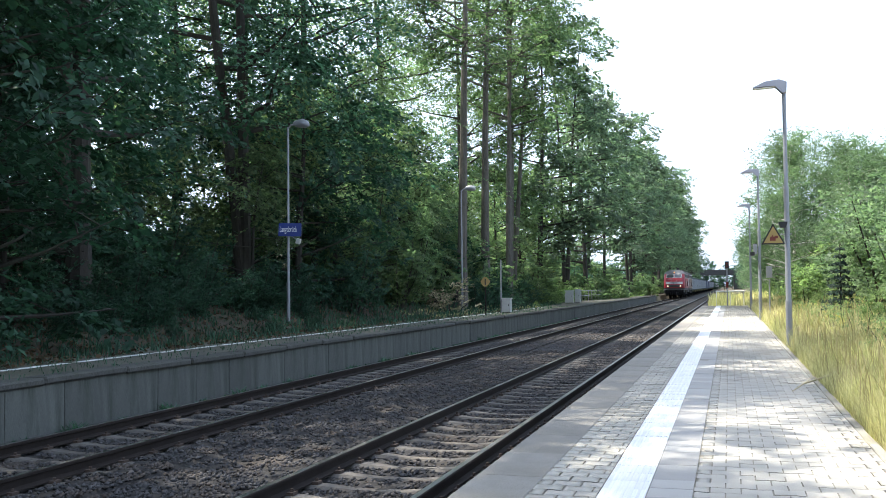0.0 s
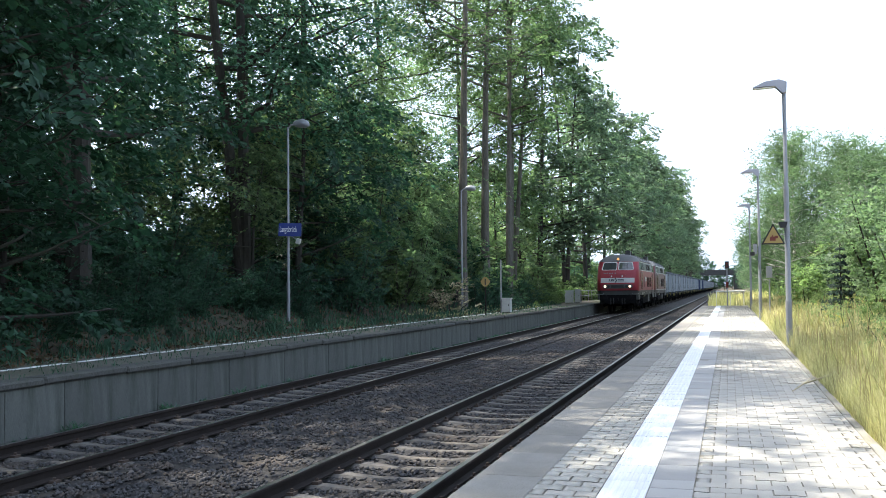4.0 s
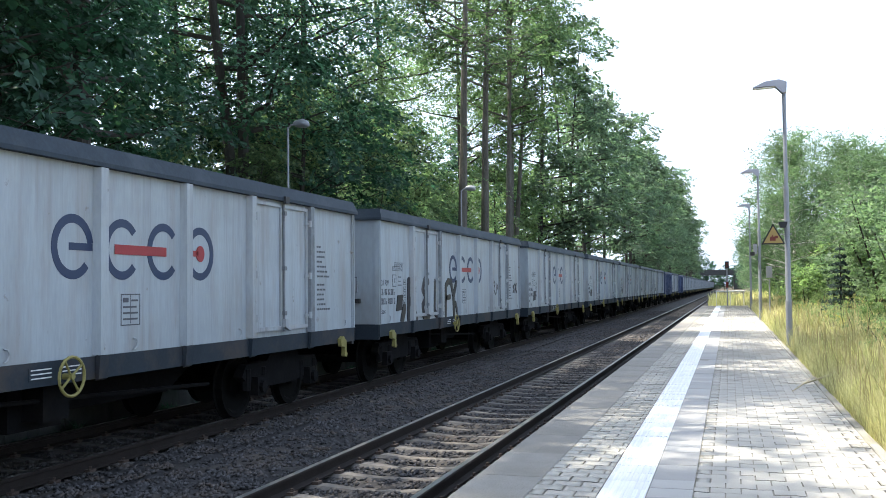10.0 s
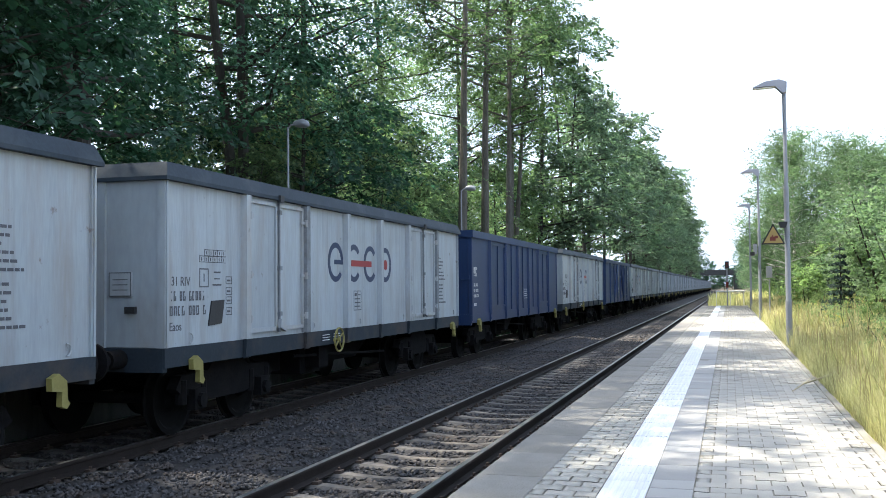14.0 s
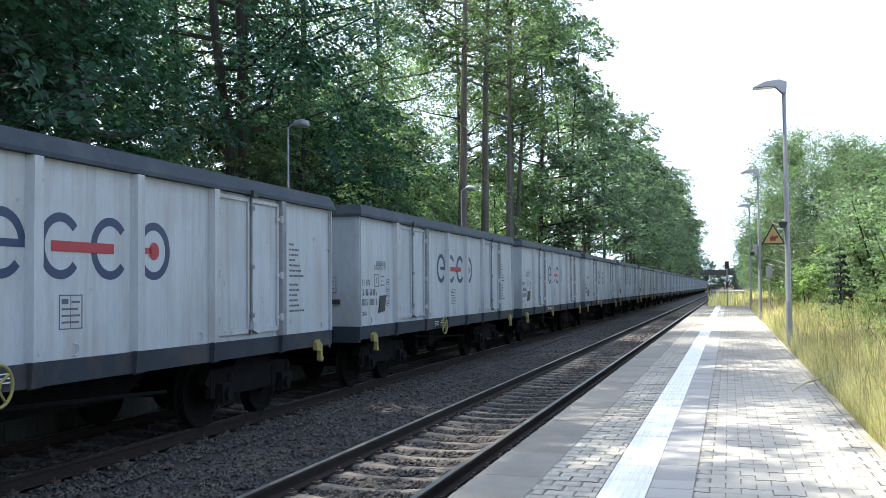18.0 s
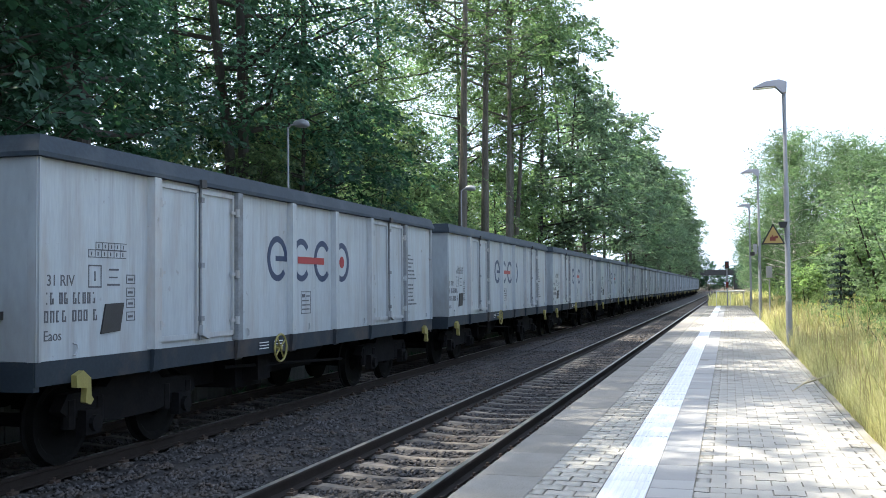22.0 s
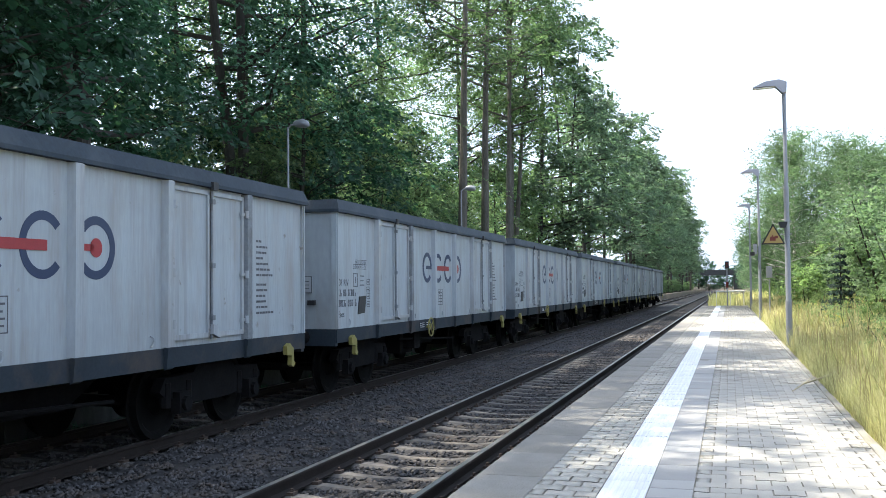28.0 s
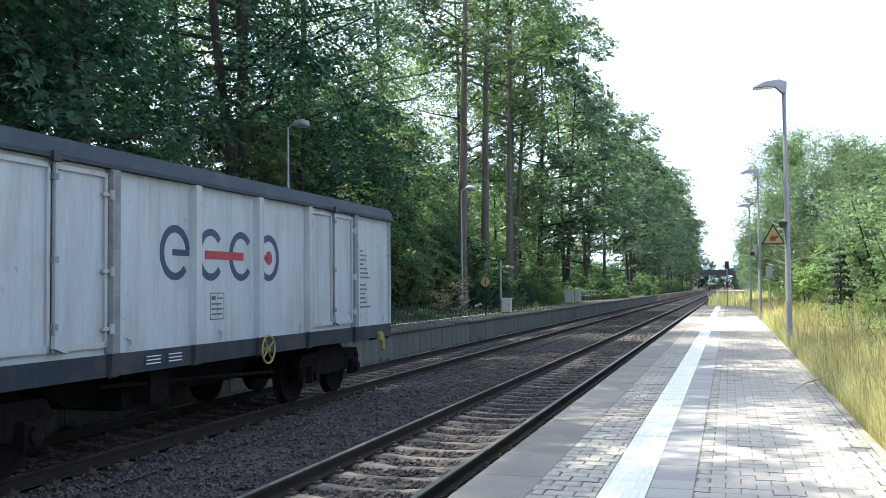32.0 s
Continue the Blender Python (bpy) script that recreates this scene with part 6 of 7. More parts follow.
        for z in (2.02, 2.72):
            tube(bm, [(1.55, y0 + 0.08, z), (1.55, y0 + 0.22, z)], 0.02, 6)
        part("door_handle", bm, M_CHROME, d)
        bm = bmesh.new()
        for z in (0.45, 0.80, 1.18):
            box(bm, 1.30, 1.52, y0 + 0.12, y1 - 0.12, z, z + 0.035)
        for y in (y0 + 0.12, y1 - 0.14):
            box(bm, 1.44, 1.48, y, y + 0.03, 0.45, 1.5)
        part("steps", bm, M_BOGIE, d, "dark entrance steps")
    bm = bmesh.new()
    box(bm, -1.30, 1.30, 6.0, 9.5, 0.55, 1.2)
    bevel(bm, 0.05)
    part("fuel_tank", bm, M_BOGIE, t)
    bm = bmesh.new()
    box(bm, 1.22, 1.40, 9.7, 10.9, 0.62, 1.2)
    part("equipment_box", bm, M_LOCOSKIRT, t)
    bm = bmesh.new()
    box(bm, 1.2, 1.38, 4.6, 5.6, 0.70, 1.2)
    part("equipment_box", bm, M_BOGIE, t)
    bogie(t, 3.1, 2.8, 0.50, WHEEL_L, True)
    bogie(t, LL - 3.1, 2.8, 0.50, WHEEL_L, True)
    buffers(t, 0.16, LL - 0.16, 1.05)
    # roof: exhausts, fans, panels
    for y in (4.1, 4.75):
        bm = bmesh.new()
        tube(bm, [(0.35, y, 4.10), (0.35, y, 4.40)], [0.16, 0.13], 10)
        part("exhaust", bm, M_BLACK, roof, "black exhaust stack")
        bm = bmesh.new()
        prism(bm, [(y + 0.12, 4.12), (y + 0.17, 4.12), (y + 0.38, 4.55), (y + 0.32, 4.57)], "x", 0.16, 0.50)
        part("deflector", bm, M_LOCOGREY if y > 4.5 else M_BLACK, roof, "sooty exhaust deflector")
    bm = bmesh.new()
    for y in (7.2, 8.9, 10.6):
        tube(bm, [(0, y, 4.15), (0, y, 4.27)], [0.62, 0.60], 20)
    part("roof_fan", bm, M_LOCOROOF, roof)
    # fronts at both ends: windscreens, lamps, plates
    for end in (0, 1):
        f = new("front")
        f.parent = t
        f.empty_display_size = 0.1
        if end:
            f.matrix_basis = pose(0, LL, 0, 0, 0, 180)
        for x0, x1 in ((-1.10, -0.09), (0.09, 1.10)):
            bm = bmesh.new()
            front_quad(bm, x0 - 0.045, x1 + 0.045, 3.02, 3.605, 0.035, 0.05, 0.10)
            part("windscreen_frame", bm, M_STENCILW, f, "white windscreen frame")
            bm = bmesh.new()
            front_quad(bm, x0, x1, 3.055, 3.57, -0.014, 0.012, 0.10)
            part("windscreen", bm, M_WINDOW, f, "reflective windscreen")
            bm = bmesh.new()
            xm = (x0 + x1) / 2
            tube(bm, [(xm + 0.2, 0.70, 3.66), (xm + 0.05, 0.46, 3.42), (xm + 0.12, 0.32, 3.18)], 0.012, 5)
            part("wiper", bm, M_BLACK, f)
        bm = bmesh.new()
        front_strip(bm, -1.07, 1.07, 1.70, 2.0, 0.002, 0.02, True)
        part("lamp_panel", bm, M_LOCOSKIRT if not old else M_MAROON, f, "recessed headlamp panel")
        for x in (-0.88, 0.88):
            bm = bmesh.new()
            tube(bm, [(x, -0.07, 1.85), (x, -0.12, 1.85)], [0.125, 0.115], 18)
            h = part("headlamp_bezel", bm, M_CHROME, f, "chrome lamp ring")
            bm = bmesh.new()
            tube(bm, [(x, -0.115, 1.85), (x, -0.128, 1.85)], [0.092, 0.080], 16)
            part("headlamp", bm, G_LIGHT if (lit and not end) else M_LENS, f, "headlamp")
        for x in (-0.64, 0.64):
            bm = bmesh.new()
            tube(bm, [(x, -0.07, 1.85), (x, -0.10, 1.85)], [0.105, 0.10], 16)
            part("marker_lamp", bm, M_BLACK, f, "dark tail lamp")
        bm = bmesh.new()
        front_strip(bm, -0.46, 0.46, 1.76, 1.94, 0.02, 0.012)
        for z in (1.79, 1.85, 1.91):
            box(bm, -0.44, 0.44, -0.094, -0.07, z - 0.02, z + 0.02)
        part("front_grille", bm, M_BLACK, f)
        bm = bmesh.new()
        tube(bm, [(0, 0.66, 3.83), (0, 0.86, 3.83)], 0.125, 14)
        part("top_lamp_housing", bm, M_LOCOROOF, f)
        bm = bmesh.new()
        tube(bm, [(0, 0.645, 3.83), (0, 0.665, 3.83)], 0.095, 14)
        part("top_lamp", bm, G_TOP if (lit and not end) else M_LENS, f, "upper headlamp")
        bm = bmesh.new()
        tube(bm, [(-0.55, 0.06, 2.66), (-0.55, -0.06, 2.68), (0.55, -0.06, 2.68), (0.55, 0.06, 2.66)], 0.016, 6)
        part("front_handrail", bm, paint, f)
        for x in (-0.42, 0.35):
            bm = bmesh.new()
            box(bm, x - 0.04, x + 0.04, -0.06, 0.05, 2.52, 2.63)
            part("socket", bm, M_LIGHTGREY, f)
        if not old:
            bm = bmesh.new()
            front_strip(bm, -1.2, 1.2, 2.12, 2.46, 0.002, 0.008)
            part("front_band", bm, M_LIGHTGREY, f, "light grey front band with a dark arrow logo")
            bm = bmesh.new()
            arrow(bm, "y", -0.078, -0.052, -0.20, 2.29, 0.66)
            for xx, ww in ((-0.62, 0.07), (-0.50, 0.15), (-0.32, 0.08)):
                prism(bm, [(xx, 2.215), (xx + ww, 2.215), (xx + ww + 0.04, 2.365), (xx + 0.04, 2.365)], "y", -0.078, -0.04)
            part("front_logo", bm, M_STENCIL, f, "dark arrow logo shape")
        bm = bmesh.new()
        box(bm, -1.42, 1.42, 0.02, 0.30, 1.50, 1.56)
        part("front_ledge", bm, M_BLACK, f)
        bm = bmesh.new()
        for xx in (-1.0, -0.89, -0.78, -0.62, -0.51, -0.40, -0.20):
            prism(bm, [(xx, 2.74), (xx + 0.07, 2.74), (xx + 0.09, 2.84), (xx + 0.02, 2.84)], "y", front_y(xx, 2.79) - 0.012, front_y(xx, 2.79) + 0.02)
        part("front_number", bm, M_LOCOGREY, f, "faint pale running number bars")
        bm = bmesh.new()
        box(bm, -1.30, 1.30, 0.12, 0.30, 0.62, 1.24)
        part("buffer_beam", bm, M_BOGIE, f)
        for x in (-0.5, -0.3, 0.3, 0.5):
            bm = bmesh.new()
            tube(bm, [(x, 0.14, 1.0), (x, 0.02, 0.85), (x, 0.06, 0.55)], 0.03, 6)
            part("brake_hose", bm, M_BLACK, f)
        bm = bmesh.new()
        for x in (-1.25, 1.25):
            tube(bm, [(x - 0.22, 0.1, 1.33), (x - 0.2, -0.12, 1.30), (x + 0.2, -0.12, 1.30), (x + 0.22, 0.1, 1.33)], 0.018, 6)
        part("shunter_rail", bm, M_GALV, f, "grey shunter handrail")
    # side marks
    if not old:
        bm = bmesh.new()
        arrow(bm, "x", 1.501, 1.506, 6.00, 2.40, 1.02, 1.65)
        for y, w in ((5.42, 0.10), (5.57, 0.20), (5.82, 0.13)):
            prism(bm, [(y, 2.28), (y + w, 2.28), (y + w + 0.05, 2.54), (y + 0.05, 2.54)], "x", 1.501, 1.506)
        part("side_logo", bm, M_STENCILW, t, "white arrow logo shapes")
    else:
        bm = bmesh.new()
        o, i_ = rounded(((6.15, 2.38), (6.60, 2.38), (6.60, 2.80), (6.15, 2.80)), 0.08), rounded(((6.18, 2.41), (6.57, 2.41), (6.57, 2.77), (6.18, 2.77)), 0.06)
        va, vb = [[bm.verts.new((1.505, y, z)) for y, z in q] for q in (o, i_)]
        for k in range(len(va)):
            bm.faces.new((va[k], va[(k + 1) % len(va)], vb[(k + 1) % len(va)], vb[k]))
        emblem = part("side_emblem", bm, M_STENCILW, t, "white framed emblem")
        for y0, y1 in ((6.23, 6.36), (6.39, 6.52)):
            bm = bmesh.new()
            prism(bm, rounded(((y0, 2.46), (y1, 2.46), (y1, 2.72), (y0, 2.72)), 0.03), "x", 1.501, 1.505)
            part("emblem_block", bm, M_STENCILW, emblem)
    bm = bmesh.new()
    bars(bm, 1.501, 6.05, 2.12 if old else 1.40, (3, 3, 1), 0.13 if old else 0.07, 0.09 if old else 0.06)
    tagged(part("running_number", bm, M_STENCILW, t, "white stencilled characters"), kind="stuff")
    bm = bmesh.new()
    for y0, z0, wd in ((2.95, 1.36, (3, 2)), (3.0, 1.30, (2, 4)), (3.05, 1.24, (3,)), (4.2, 1.34, (2, 3)), (4.2, 1.28, (4,)), (5.0, 1.33, (5,)), (9.9, 1.36, (2,)), (10.6, 1.35, (3,))):
        bars(bm, 1.485, y0, z0, wd, 0.04, 0.035, 0.02)
    tagged(part("skirt_marks", bm, M_STENCILW, t, "small pale stencilled marks"), kind="stuff")
    bm = bmesh.new()
    tube(bm, [(1.46, 6.0, 1.42), (1.50, 6.0, 1.42)], 0.09, 12)
    part("filler_cap", bm, M_BLACK, t, "round black filler opening")
    for y, m_ in ((5.4, M_YELLOWPART), (2.75, M_YELLOWPART), (6.3, M_LIGHTGREY)):
        bm = bmesh.new()
        box(bm, 1.40, 1.44, y - 0.05, y + 0.05, 1.06, 1.14)
        part("cock_handle", bm, m_, t, "small coloured valve handle")
    return t


def arrow(bm, axis, d0, d1, u, v, ln, g=1.0):
    """A chevron with two trailing bars, as a plain shape."""
    for o in ([(0, 0.16), (0.09, 0.16), (0.19, 0), (0.09, -0.16), (0, -0.16), (0.10, 0)], [(0.20, 0.075), (ln / g, 0.075), (ln / g, 0.02), (0.23, 0.02)], [(0.20, -0.075), (0.23, -0.02), (ln / g, -0.02), (ln / g, -0.075)]):
        prism(bm, [(u + a * g, v + b * g) for a, b in o], axis, d0, d1)


random.seed(11)
white_a = white_wagon(5.0)
train = []                                     # (thing, place of its front behind the first wagon's front)
white_b = white_wagon(7.35)
first = {0: True, 1: True}
for k in range(33):
    off = 14.04 * k
    if k == 8:
        w = blue_wagon(False)
    elif k == 10:
        w = blue_wagon(True)
    else:
        which = 1 if k in (5, 11, 21, 29, 31, 32) else 0
        src = (white_a, white_b)[which]
        if first[which]:
            w, first[which] = src, False
        else:
            w = copy_thing(src, Matrix())
    train.append((w, off))
train.append((loco("red diesel locomotive with grey band and lit headlamps", M_LOCORED, M_LOCODARKRED, True), -32.85))
train.append((loco("old maroon diesel locomotive with white lines", M_MAROON, M_PANELMAROON, False, True, False), -16.46))

# black sprayed scrawl on the third wagon
graf = train[2][0]
tagged(graf, "white goods wagon sprayed with black graffiti scrawl")


def stroke(bm, pts, w, x=1.4325, th=0.0125):
    """A sprayed line with round joints and ends, over wall and doors."""
    for i, ((y0, z0), (y1, z1)) in enumerate(zip(pts, pts[1:])):
        d = Vector((y1 - y0, z1 - z0)).normalized() * w * 0.5
        a = math.atan2(d.y, d.x)
        out = [(y1 + math.cos(a + q) * w / 2, z1 + math.sin(a + q) * w / 2) for q in (-1.571, -0.95, -0.3, 0.3, 0.95, 1.571)]
        out += [(y0 + math.cos(a + q) * w / 2, z0 + math.sin(a + q) * w / 2) for q in (1.571, 2.2, 2.85, 3.45, 4.1, 4.712)]
        prism(bm, out, "x", x + 0.0003 * i, x + th + 0.0007 * i)


for pts, w in (([(1.36, 1.22), (1.50, 1.45)], 0.2), ([(1.76, 1.22), (1.78, 2.0), (2.10, 1.98), (2.18, 1.8), (2.05, 1.62), (1.85, 1.6), (2.3, 1.24)], 0.15),
               ([(3.12, 1.98), (2.85, 2.02), (2.70, 1.82), (2.94, 1.64), (2.70, 1.48), (2.80, 1.26), (3.16, 1.24)], 0.16), ([(3.62, 1.98), (3.58, 1.34), (3.80, 1.22), (4.10, 1.34)], 0.15),
               ([(4.50, 1.22), (4.52, 1.9), (4.70, 2.0), (4.96, 1.98)], 0.15), ([(4.55, 1.62), (4.86, 1.64)], 0.12), ([(4.98, 1.94), (5.16, 1.64), (5.40, 1.96)], 0.15), ([(5.16, 1.64), (5.20, 1.24)], 0.16), ([(5.34, 1.48), (5.50, 1.26)], 0.13),
               ([(9.2, 1.7), (9.3, 2.05), (9.45, 1.95), (9.28, 1.8), (9.5, 1.65)], 0.06), ([(9.62, 1.68), (9.64, 1.95), (9.80, 1.86), (9.66, 1.78)], 0.05), ([(12.02, 1.92), (11.84, 1.88), (12.0, 1.78), (11.84, 1.7)], 0.05), ([(12.1, 1.7), (12.3, 1.95)], 0.05), ([(12.12, 1.95), (12.34, 1.7)], 0.05)):
    bm = bmesh.new()
    stroke(bm, pts, w)
    part("graffiti_stroke", bm, M_GRAFFITI, graf, "black spray paint stroke")

# ---- lamps, signs and cabinets ----
def near_lamp(x, y, h=5.55):
    t = thing("platform_lamp", "slender grey steel lamp post with a flat blade head", "lamp post", "lamps on the paved platform", at=pose(x, y, PLAT - 0.1))
    bm = bmesh.new()
    tube(bm, [(0, 0, -0.2), (0, 0, 1.1)], 0.070, 14)
    tube(bm, [(0, 0, 1.1), (0, 0, 1.14), (0, 0, 3.6)], [0.070, 0.060, 0.058], 14)
    tube(bm, [(0, 0, 3.6), (0, 0, 3.64), (0, 0, h)], [0.058, 0.045, 0.041], 14)
    part("post", bm, M_GALV, t, "galvanised tapered post", smooth=True)
    bm = bmesh.new()
    prism(bm, [(0.05, h - 0.10), (0.06, h + 0.14), (-0.10, h + 0.20), (-0.40, h + 0.17), (-0.66, h + 0.05), (-0.66, h + 0.03), (-0.40, h + 0.06), (-0.18, h + 0.06), (-0.05, h - 0.10)], "y", -0.11, 0.11)
    bevel(bm, 0.02, 2)
    head = part("lamp_head", bm, M_LAMPHEAD, t, "blade-shaped lamp head")
    bm = bmesh.new()
    prism(bm, [(-0.20, h + 0.055), (-0.62, h + 0.03), (-0.62, h + 0.015), (-0.20, h + 0.035)], "y", -0.085, 0.085)
    part("lens", bm, M_LENS, head)
    return t


LX = ((1.25, 22.9), (1.16, 40.2), (1.16, 57.3))
lamps = [near_lamp(x, y, 5.80) for x, y in LX]
# warning triangle, horn and box on the first post
wt = thing("warning_sign", "yellow triangular warning sign with a red pictogram", "sign", at=pose(0.955, 22.82, 2.74))
bm = bmesh.new()
prism(bm, [(-0.255, 0.0), (0.255, 0.0), (0.0, 0.46)], "y", 0.0, 0.02)
part("border", bm, M_BLACK, wt, "black sign border")
bm = bmesh.new()
prism(bm, [(-0.205, 0.028), (0.205, 0.028), (0.0, 0.40)], "y", -0.006, 0.0)
part("face", bm, M_YELLOW, wt)
bm = bmesh.new()
box(bm, -0.07, 0.05, -0.012, -0.006, 0.08, 0.17)
box(bm, 0.03, 0.10, -0.012, -0.006, 0.13, 0.19)
box(bm, -0.03, 0.0, -0.012, -0.006, 0.17, 0.21)
part("pictogram", bm, M_REDSIGN, wt, "red pictogram shape")
bm = bmesh.new()
tube(bm, [(0.0, 0.03, 0.22), (0.40, 0.06, 0.22)], 0.015, 6)
part("bracket", bm, M_GALV, wt)
hl = thing("loudspeaker", "small black horn loudspeaker on the lamp post", "loudspeaker", at=pose(1.16, 22.86, 3.16))
bm = bmesh.new()
prism(bm, [(-0.10, 0.07), (0.10, 0.07), (0.06, -0.06), (-0.06, -0.06)], "y", -0.13, 0.05)
part("horn", bm, M_BLACK, hl)
bm = bmesh.new()
tube(bm, [(0.05, 0, 0.08), (0.18, 0.03, 0.08)], 0.02, 6)
part("bracket", bm, M_GALV, hl)
nb_ = thing("notice_box", "pale grey box mounted at the platform's back", "box", at=pose(1.50, 40.0, 2.08))
bm = bmesh.new()
box(bm, -0.11, 0.11, -0.07, 0.07, 0.05, 0.50)
bevel(bm, 0.01)
part("case", bm, M_GALV, nb_)
bm = bmesh.new()
tube(bm, [(0, 0.02, -1.75), (0, 0.02, 0.0)], 0.03, 8)
part("post", bm, M_GALV, nb_)
sb = thing("speaker_box", "small grey box on the second lamp post", "box", at=pose(1.02, 40.15, 3.0))
bm = bmesh.new()
box(bm, -0.08, 0.05, -0.06, 0.06, 0.05, 0.45)
part("case", bm, M_GALV, sb)
bm = bmesh.new()
box(bm, -0.20, -0.04, -0.08, 0.08, 0.0, 0.14)
part("horn", bm, M_BLACK, sb)
bm = bmesh.new()
tube(bm, [(0.0, 0.02, 0.22), (0.2, 0.05, 0.22)], 0.018, 6)
part("bracket", bm, M_GALV, sb)

# a bleached twig lying across the kerb
tw = thing("fallen_branch", "thin bleached branch lying across the platform kerb", "branch", at=pose(0, 0, 0))
bm = bmesh.new()
TWIG = ((0.74, 13.15, PLAT + 0.02), (0.92, 13.85, PLAT + 0.05), (1.14, 14.35, PLAT + 0.07), (1.42, 14.9, PLAT + 0.12))
tube(bm, TWIG, [0.006, 0.011, 0.013, 0.010], 6)
part("stick", bm, M_BRUSH, tw, "bleached main stick")
for i, dx, dy in ((1, 0.12, 0.35), (2, -0.10, 0.40), (2, 0.22, 0.10)):
    bm = bmesh.new()
    x, y, z = TWIG[i]
    tube(bm, [(x, y, z), (x + dx, y + dy, z + 0.05)], [0.007, 0.003], 5)
    part("side_twig", bm, M_BRUSH, tw)

# platform end: barrier and small signal
br = thing("end_barrier", "white tubular barrier at the platform end", "barrier", at=pose(0.0, 70.2, PLAT - 0.1))
for x in (-0.85, 0.05, 0.95):
    bm = bmesh.new()
    tube(bm, [(x, 0, -0.2), (x, 0, 1.05)], 0.03, 8)
    part("post", bm, M_SIGNWHITE, br)
bm = bmesh.new()
tube(bm, [(-0.9, 0, 1.06), (1.0, 0, 1.06)], 0.04, 8)
part("rail", bm, M_SIGNWHITE, br, "white top rail")
sg = thing("signal", "small railway signal showing red on a grey post", "signal", at=pose(-0.12, 69.0, PLAT))
bm = bmesh.new()
tube(bm, [(0, 0, 0), (0, 0, 2.9)], 0.05, 10)
part("post", bm, M_GALV, sg)
bm = bmesh.new()
box(bm, -0.14, 0.14, -0.07, 0.10, 2.50, 2.98)
part("lamp_box", bm, M_BLACK, sg)
bm = bmesh.new()
for z in (2.64, 2.84):
    tube(bm, [(0, -0.07, z), (0, -0.085, z)], 0.055, 12)
part("red_lamp", bm, G_RED, sg, "lit red signal lamp")
bm = bmesh.new()
box(bm, -0.08, 0.08, -0.07, -0.05, 1.2, 1.6)
part("plate", bm, M_REDSIGN, sg, "red and white plate")


def far_lamp(x, y, z0, h):
    t = thing("old_lamp", "thin steel lamp post with a domed grey head", "lamp post", "lamps on the old platform", at=pose(x, y, z0))
    bm = bmesh.new()
    tube(bm, [(0, 0, -0.5), (0, 0, 1.3)], 0.055, 12)
    tube(bm, [(0, 0, 1.3), (0, 0, 1.36), (0, 0, h)], [0.055, 0.042, 0.034], 12)
    part("post", bm, M_GALV, t, smooth=True)
    bm = bmesh.new()
    tube(bm, [(0.0, 0, h - 0.05), (0.10, 0, h + 0.06), (0.28, 0, h + 0.08)], 0.03, 8)
    arm = part("arm", bm, M_GALV, t)
    bm = bmesh.new()
    tube(bm, [(0.20, 0, h + 0.09), (0.30, 0, h + 0.10), (0.50, 0, h + 0.10), (0.66, 0, h + 0.05), (0.74, 0, h)], [0.06, 0.12, 0.15, 0.12, 0.03], 12)
    part("lamp_head", bm, M_GALV, arm, "grey domed lamp head", smooth=True)
    return t


far_lamp(-13.6, 29.0, 0.74, 6.35)
far_lamp(-12.75, 47.3, 0.66, 6.05)
ss = thing("station_sign", "blue station name board on the lamp post", "sign", at=pose(-13.5, 28.93, 3.55) @ pose(0, 0, 0, 0, 1.5, 12))
bm = bmesh.new()
box(bm, -0.38, 0.36, -0.03, 0.0, 0.0, 0.42)
bevel(bm, 0.006)
part("board", bm, M_SIGNBLUE, ss, "dark blue board")
lettering("name_letters", "Langebrück", 0.27, M_SIGNWHITE, ss, pose(-0.345, -0.034, 0.135) @ pose(0, 0, 0, 90, 0, 0) @ Matrix.Diagonal((0.455, 1, 1, 1)))
bm = bmesh.new()
box(bm, -0.15, 0.02, 0.0, 0.05, 0.10, 0.14)
box(bm, -0.15, 0.02, 0.0, 0.05, 0.30, 0.34)
part("clamp", bm, M_GALV, ss)
sp = thing("old_loudspeaker", "small grey loudspeaker under the name board", "loudspeaker", at=pose(-13.25, 28.95, 3.30) @ pose(0, 0, 0, 0, 20, 0))
bm = bmesh.new()
box(bm, -0.07, 0.07, -0.08, 0.06, 0.0, 0.18)
bevel(bm, 0.02)
part("case", bm, M_BOXGREY, sp)
bm = bmesh.new()
tube(bm, [(-0.08, 0, 0.12), (-0.32, 0.05, 0.16)], 0.015, 6)
part("bracket", bm, M_GALV, sp)
ys = thing("distance_sign", "round-cornered yellow plate with a black stroke on a thin post", "sign", at=pose(-10.75, 44.0, FPLAT - 0.03))
bm = bmesh.new()
tube(bm, [(0, 0, -0.1), (0, 0, 1.75)], 0.03, 8)
part("post", bm, M_RAIL, ys, "rusty post")
bm = bmesh.new()
prism(bm, [(0.20 * math.cos(a) * (1.0 + 0.1 * math.cos(4 * a)), 1.52 + 0.22 * math.sin(a)) for a in [k * math.pi / 10 for k in range(20)]], "y", -0.05, -0.03)
plate = part("plate", bm, M_YELLOW, ys, "yellow plate")
bm = bmesh.new()
box(bm, -0.025, 0.025, -0.056, -0.05, 1.38, 1.66)
part("mark", bm, M_BLACK, plate)


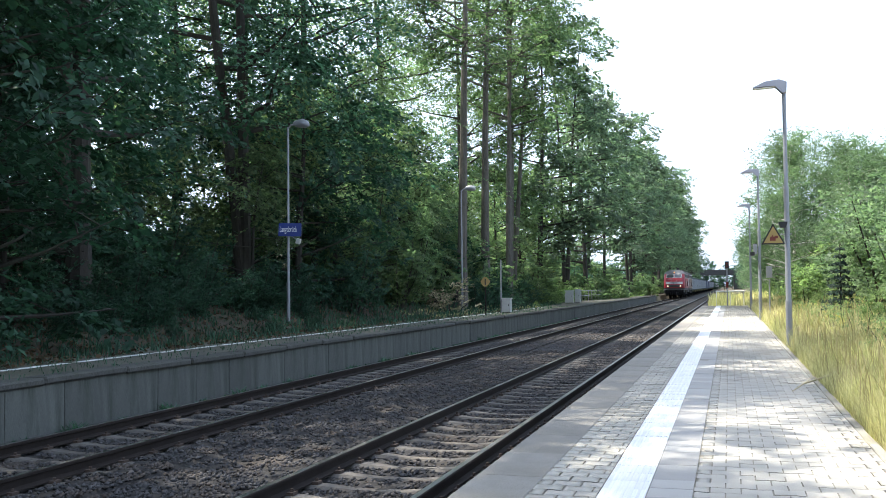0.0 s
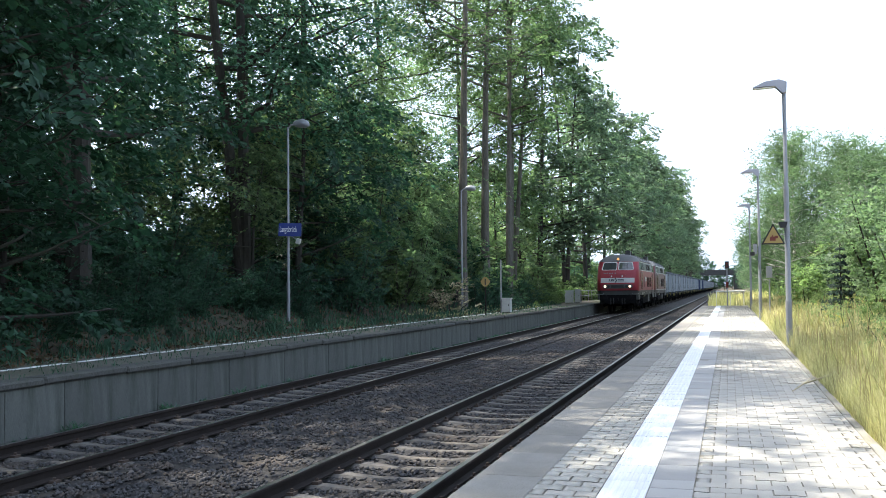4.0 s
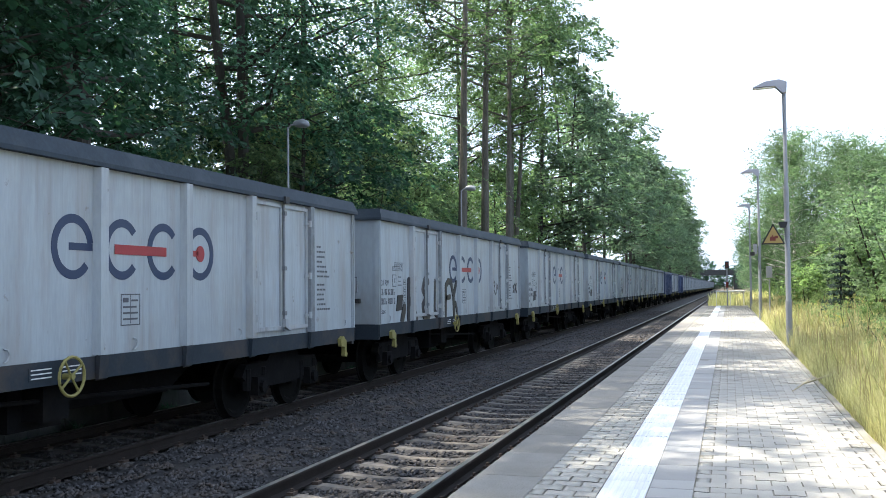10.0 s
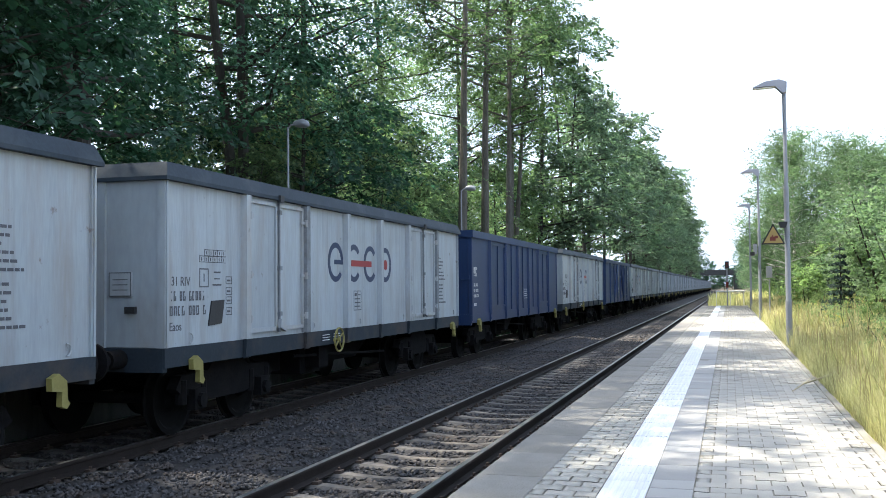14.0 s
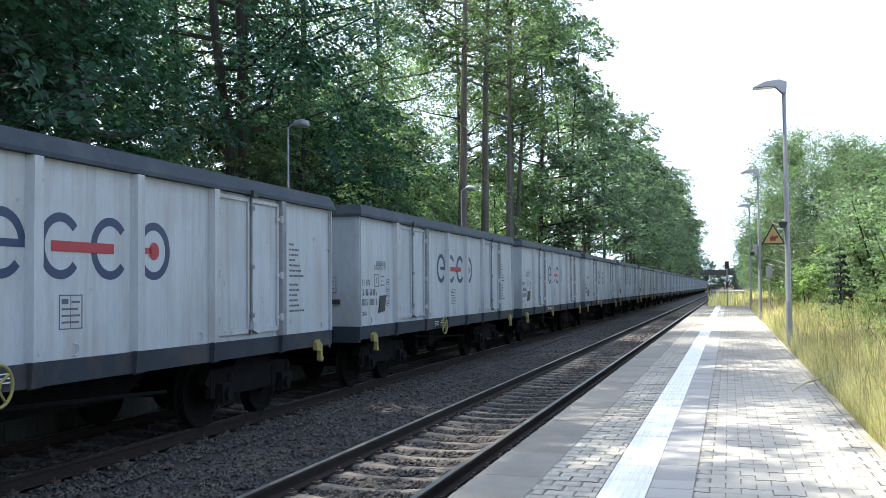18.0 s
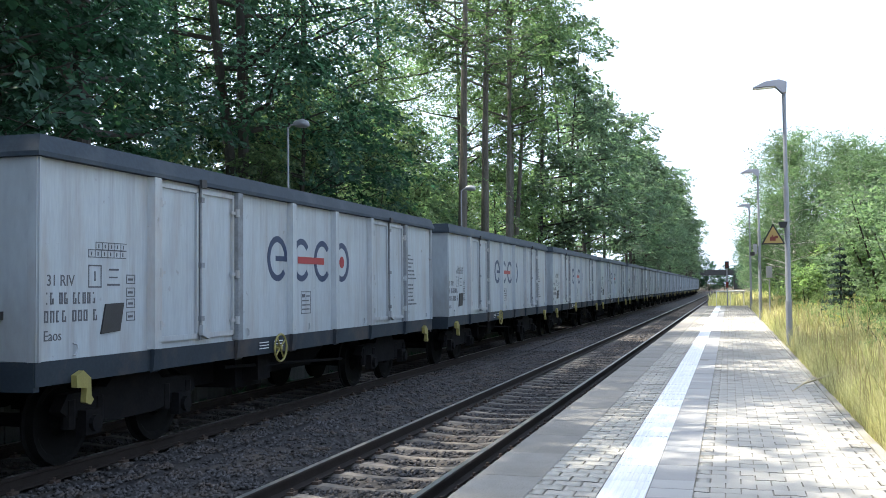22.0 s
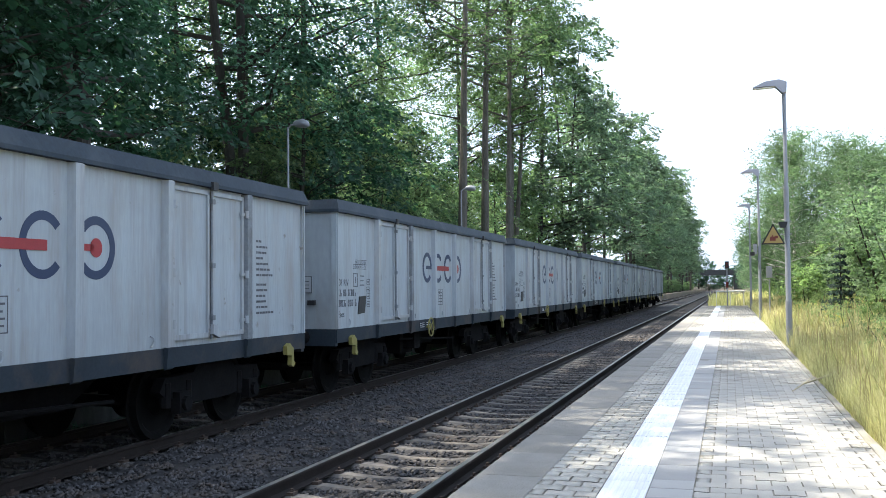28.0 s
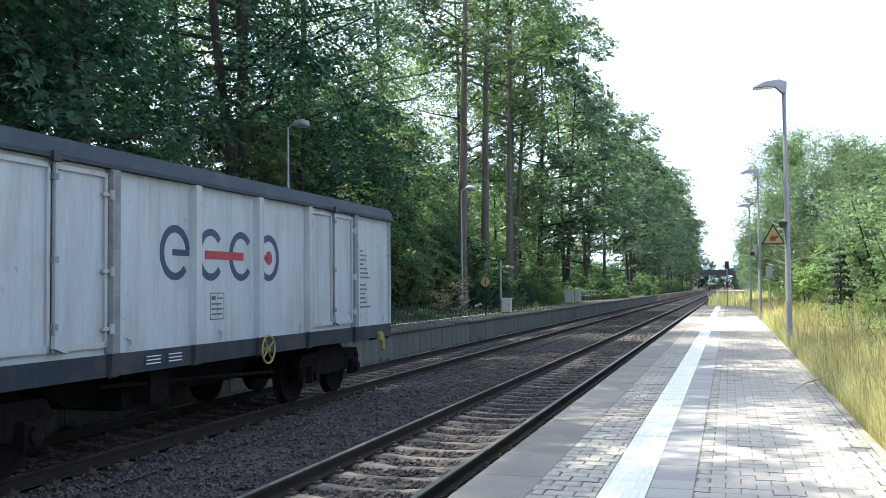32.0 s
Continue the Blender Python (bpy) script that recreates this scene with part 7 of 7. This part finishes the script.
def cabinet(x, y, z, w, h, label):
    t = thing("trackside_cabinet", label, "cabinet", "trackside cabinets", at=pose(x, y, z))
    bm = bmesh.new()
    box(bm, -w / 2, w / 2, -0.17, 0.17, 0.05, h)
    bevel(bm, 0.012)
    body = part("body", bm, M_BOXGREY, t)
    bm = bmesh.new()
    box(bm, -w / 2 + 0.03, w / 2 - 0.03, -0.182, -0.17, 0.10, h - 0.05)
    d = part("door", bm, M_BOXGREY, t)
    bm = bmesh.new()
    box(bm, w / 2 - 0.10, w / 2 - 0.07, -0.20, -0.18, h * 0.5, h * 0.5 + 0.10)
    part("handle", bm, M_BLACK, d)
    bm = bmesh.new()
    box(bm, -w / 2 - 0.03, w / 2 + 0.03, -0.20, 0.20, h, h + 0.04)
    part("lid", bm, M_BOXGREY, t)
    bm = bmesh.new()
    box(bm, -w / 2 + 0.04, w / 2 - 0.04, -0.14, 0.14, -0.3, 0.05)
    part("plinth", bm, M_OLDWALL, t)
    return t


cabinet(-10.42, 47.0, FPLAT - 0.03, 0.42, 0.70, "small grey trackside cabinet on the old platform")
cabinet(-11.75, 75.0, FPLAT - 0.03, 0.62, 0.95, "pale grey cabinet by the hedge")
cabinet(-11.25, 76.0, FPLAT - 0.03, 0.40, 1.05, "narrow cabinet with a yellow panel by the hedge")
pl = thing("marker_post", "plain thin grey post beside the cabinet", "post", at=pose(-10.75, 47.2, FPLAT - 0.03))
bm = bmesh.new()
tube(bm, [(0, 0, -0.2), (0, 0, 2.6)], 0.035, 8)
part("post", bm, M_GALV, pl)
fence = thing("tube_fence", "low steel tube fence behind the old platform", "fence", at=pose(-11.9, 78.0, FPLAT - 0.03))
for k in range(9):
    bm = bmesh.new()
    tube(bm, [(0, k * 2.2, -0.2), (0, k * 2.2, 0.95)], 0.025, 6)
    part("post", bm, M_GALV, fence)
for z in (0.5, 0.92):
    bm = bmesh.new()
    tube(bm, [(0, 0, z), (0, 17.6, z)], 0.022, 6)
    part("rail", bm, M_GALV, fence)

# road bridge far down the line
bd = thing("road_bridge", "flat concrete road bridge over the line, far off", "bridge", at=pose(0, 352, 0))
bm = bmesh.new()
box(bm, -30, 26, 0, 8, 5.4, 6.5)
part("deck", bm, M_BRIDGE, bd)
for y in (-0.05, 8.0):
    bm = bmesh.new()
    box(bm, -30, 26, y, y + 0.08, 6.5, 7.3)
    part("parapet", bm, M_BRIDGE, bd)
for x0, x1 in ((-16, -12.5), (1.5, 5)):
    bm = bmesh.new()
    box(bm, x0, x1, 0.2, 7.8, -1, 5.4)
    part("abutment", bm, M_BRIDGE, bd)
# woods closing the view behind the bridge
random.seed(21)
for k in range(26):
    place(backs[k % 2], random.choice((-1, 1)) * random.uniform(9, 36) - 3, 372 + random.uniform(0, 60), random.uniform(0.7, 1.0), random.uniform(0, 360), used)
for x, y, s in ((-12.5, 338, 0.6), (6, 335, 0.7), (9, 320, 0.7), (4.5, 345, 0.5), (-3, 640, 0.9), (3, 650, 0.8), (-9, 655, 1.0), (9, 640, 1.0), (-14, 660, 1), (15, 650, 1)):
    place(backs[0], x, y, s, 40 * x, used)


for x, y, s in ((7, 200, 0.5), (9, 215, 0.55), (6, 240, 0.5), (11, 235, 0.6), (8, 262, 0.6), (14, 220, 0.55), (6, 290, 0.6), (11, 280, 0.65), (16, 260, 0.6), (20, 240, 0.55), (13, 190, 0.5), (18, 205, 0.5), (6.5, 320, 0.6)):
    place(backs[0], x, y, s, 33 * x, used)
for k in range(22):
    place(backs[k % 2], -17 + 1.5 * k + random.uniform(-0.5, 0.5), 428 + random.uniform(0, 10), random.uniform(0.36, 0.46), 70 * k, used)


# ---- what moves: the train rolls through at an even pace ----
def front_of_first_wagon(t):
    return -205.54 - 19.6522 * (t - 20) - 0.018374 * (t - 20) ** 2 - 0.05 * max(0, t - 30) ** 2


def motions():
    times = [0, 4, 8, 12, 16, 20, 24, 28, 30, 31, 32]
    for w, off in train:
        walk(w, [(t, pose(FAR, front_of_first_wagon(t) + off, 0)) for t in times])


motions()
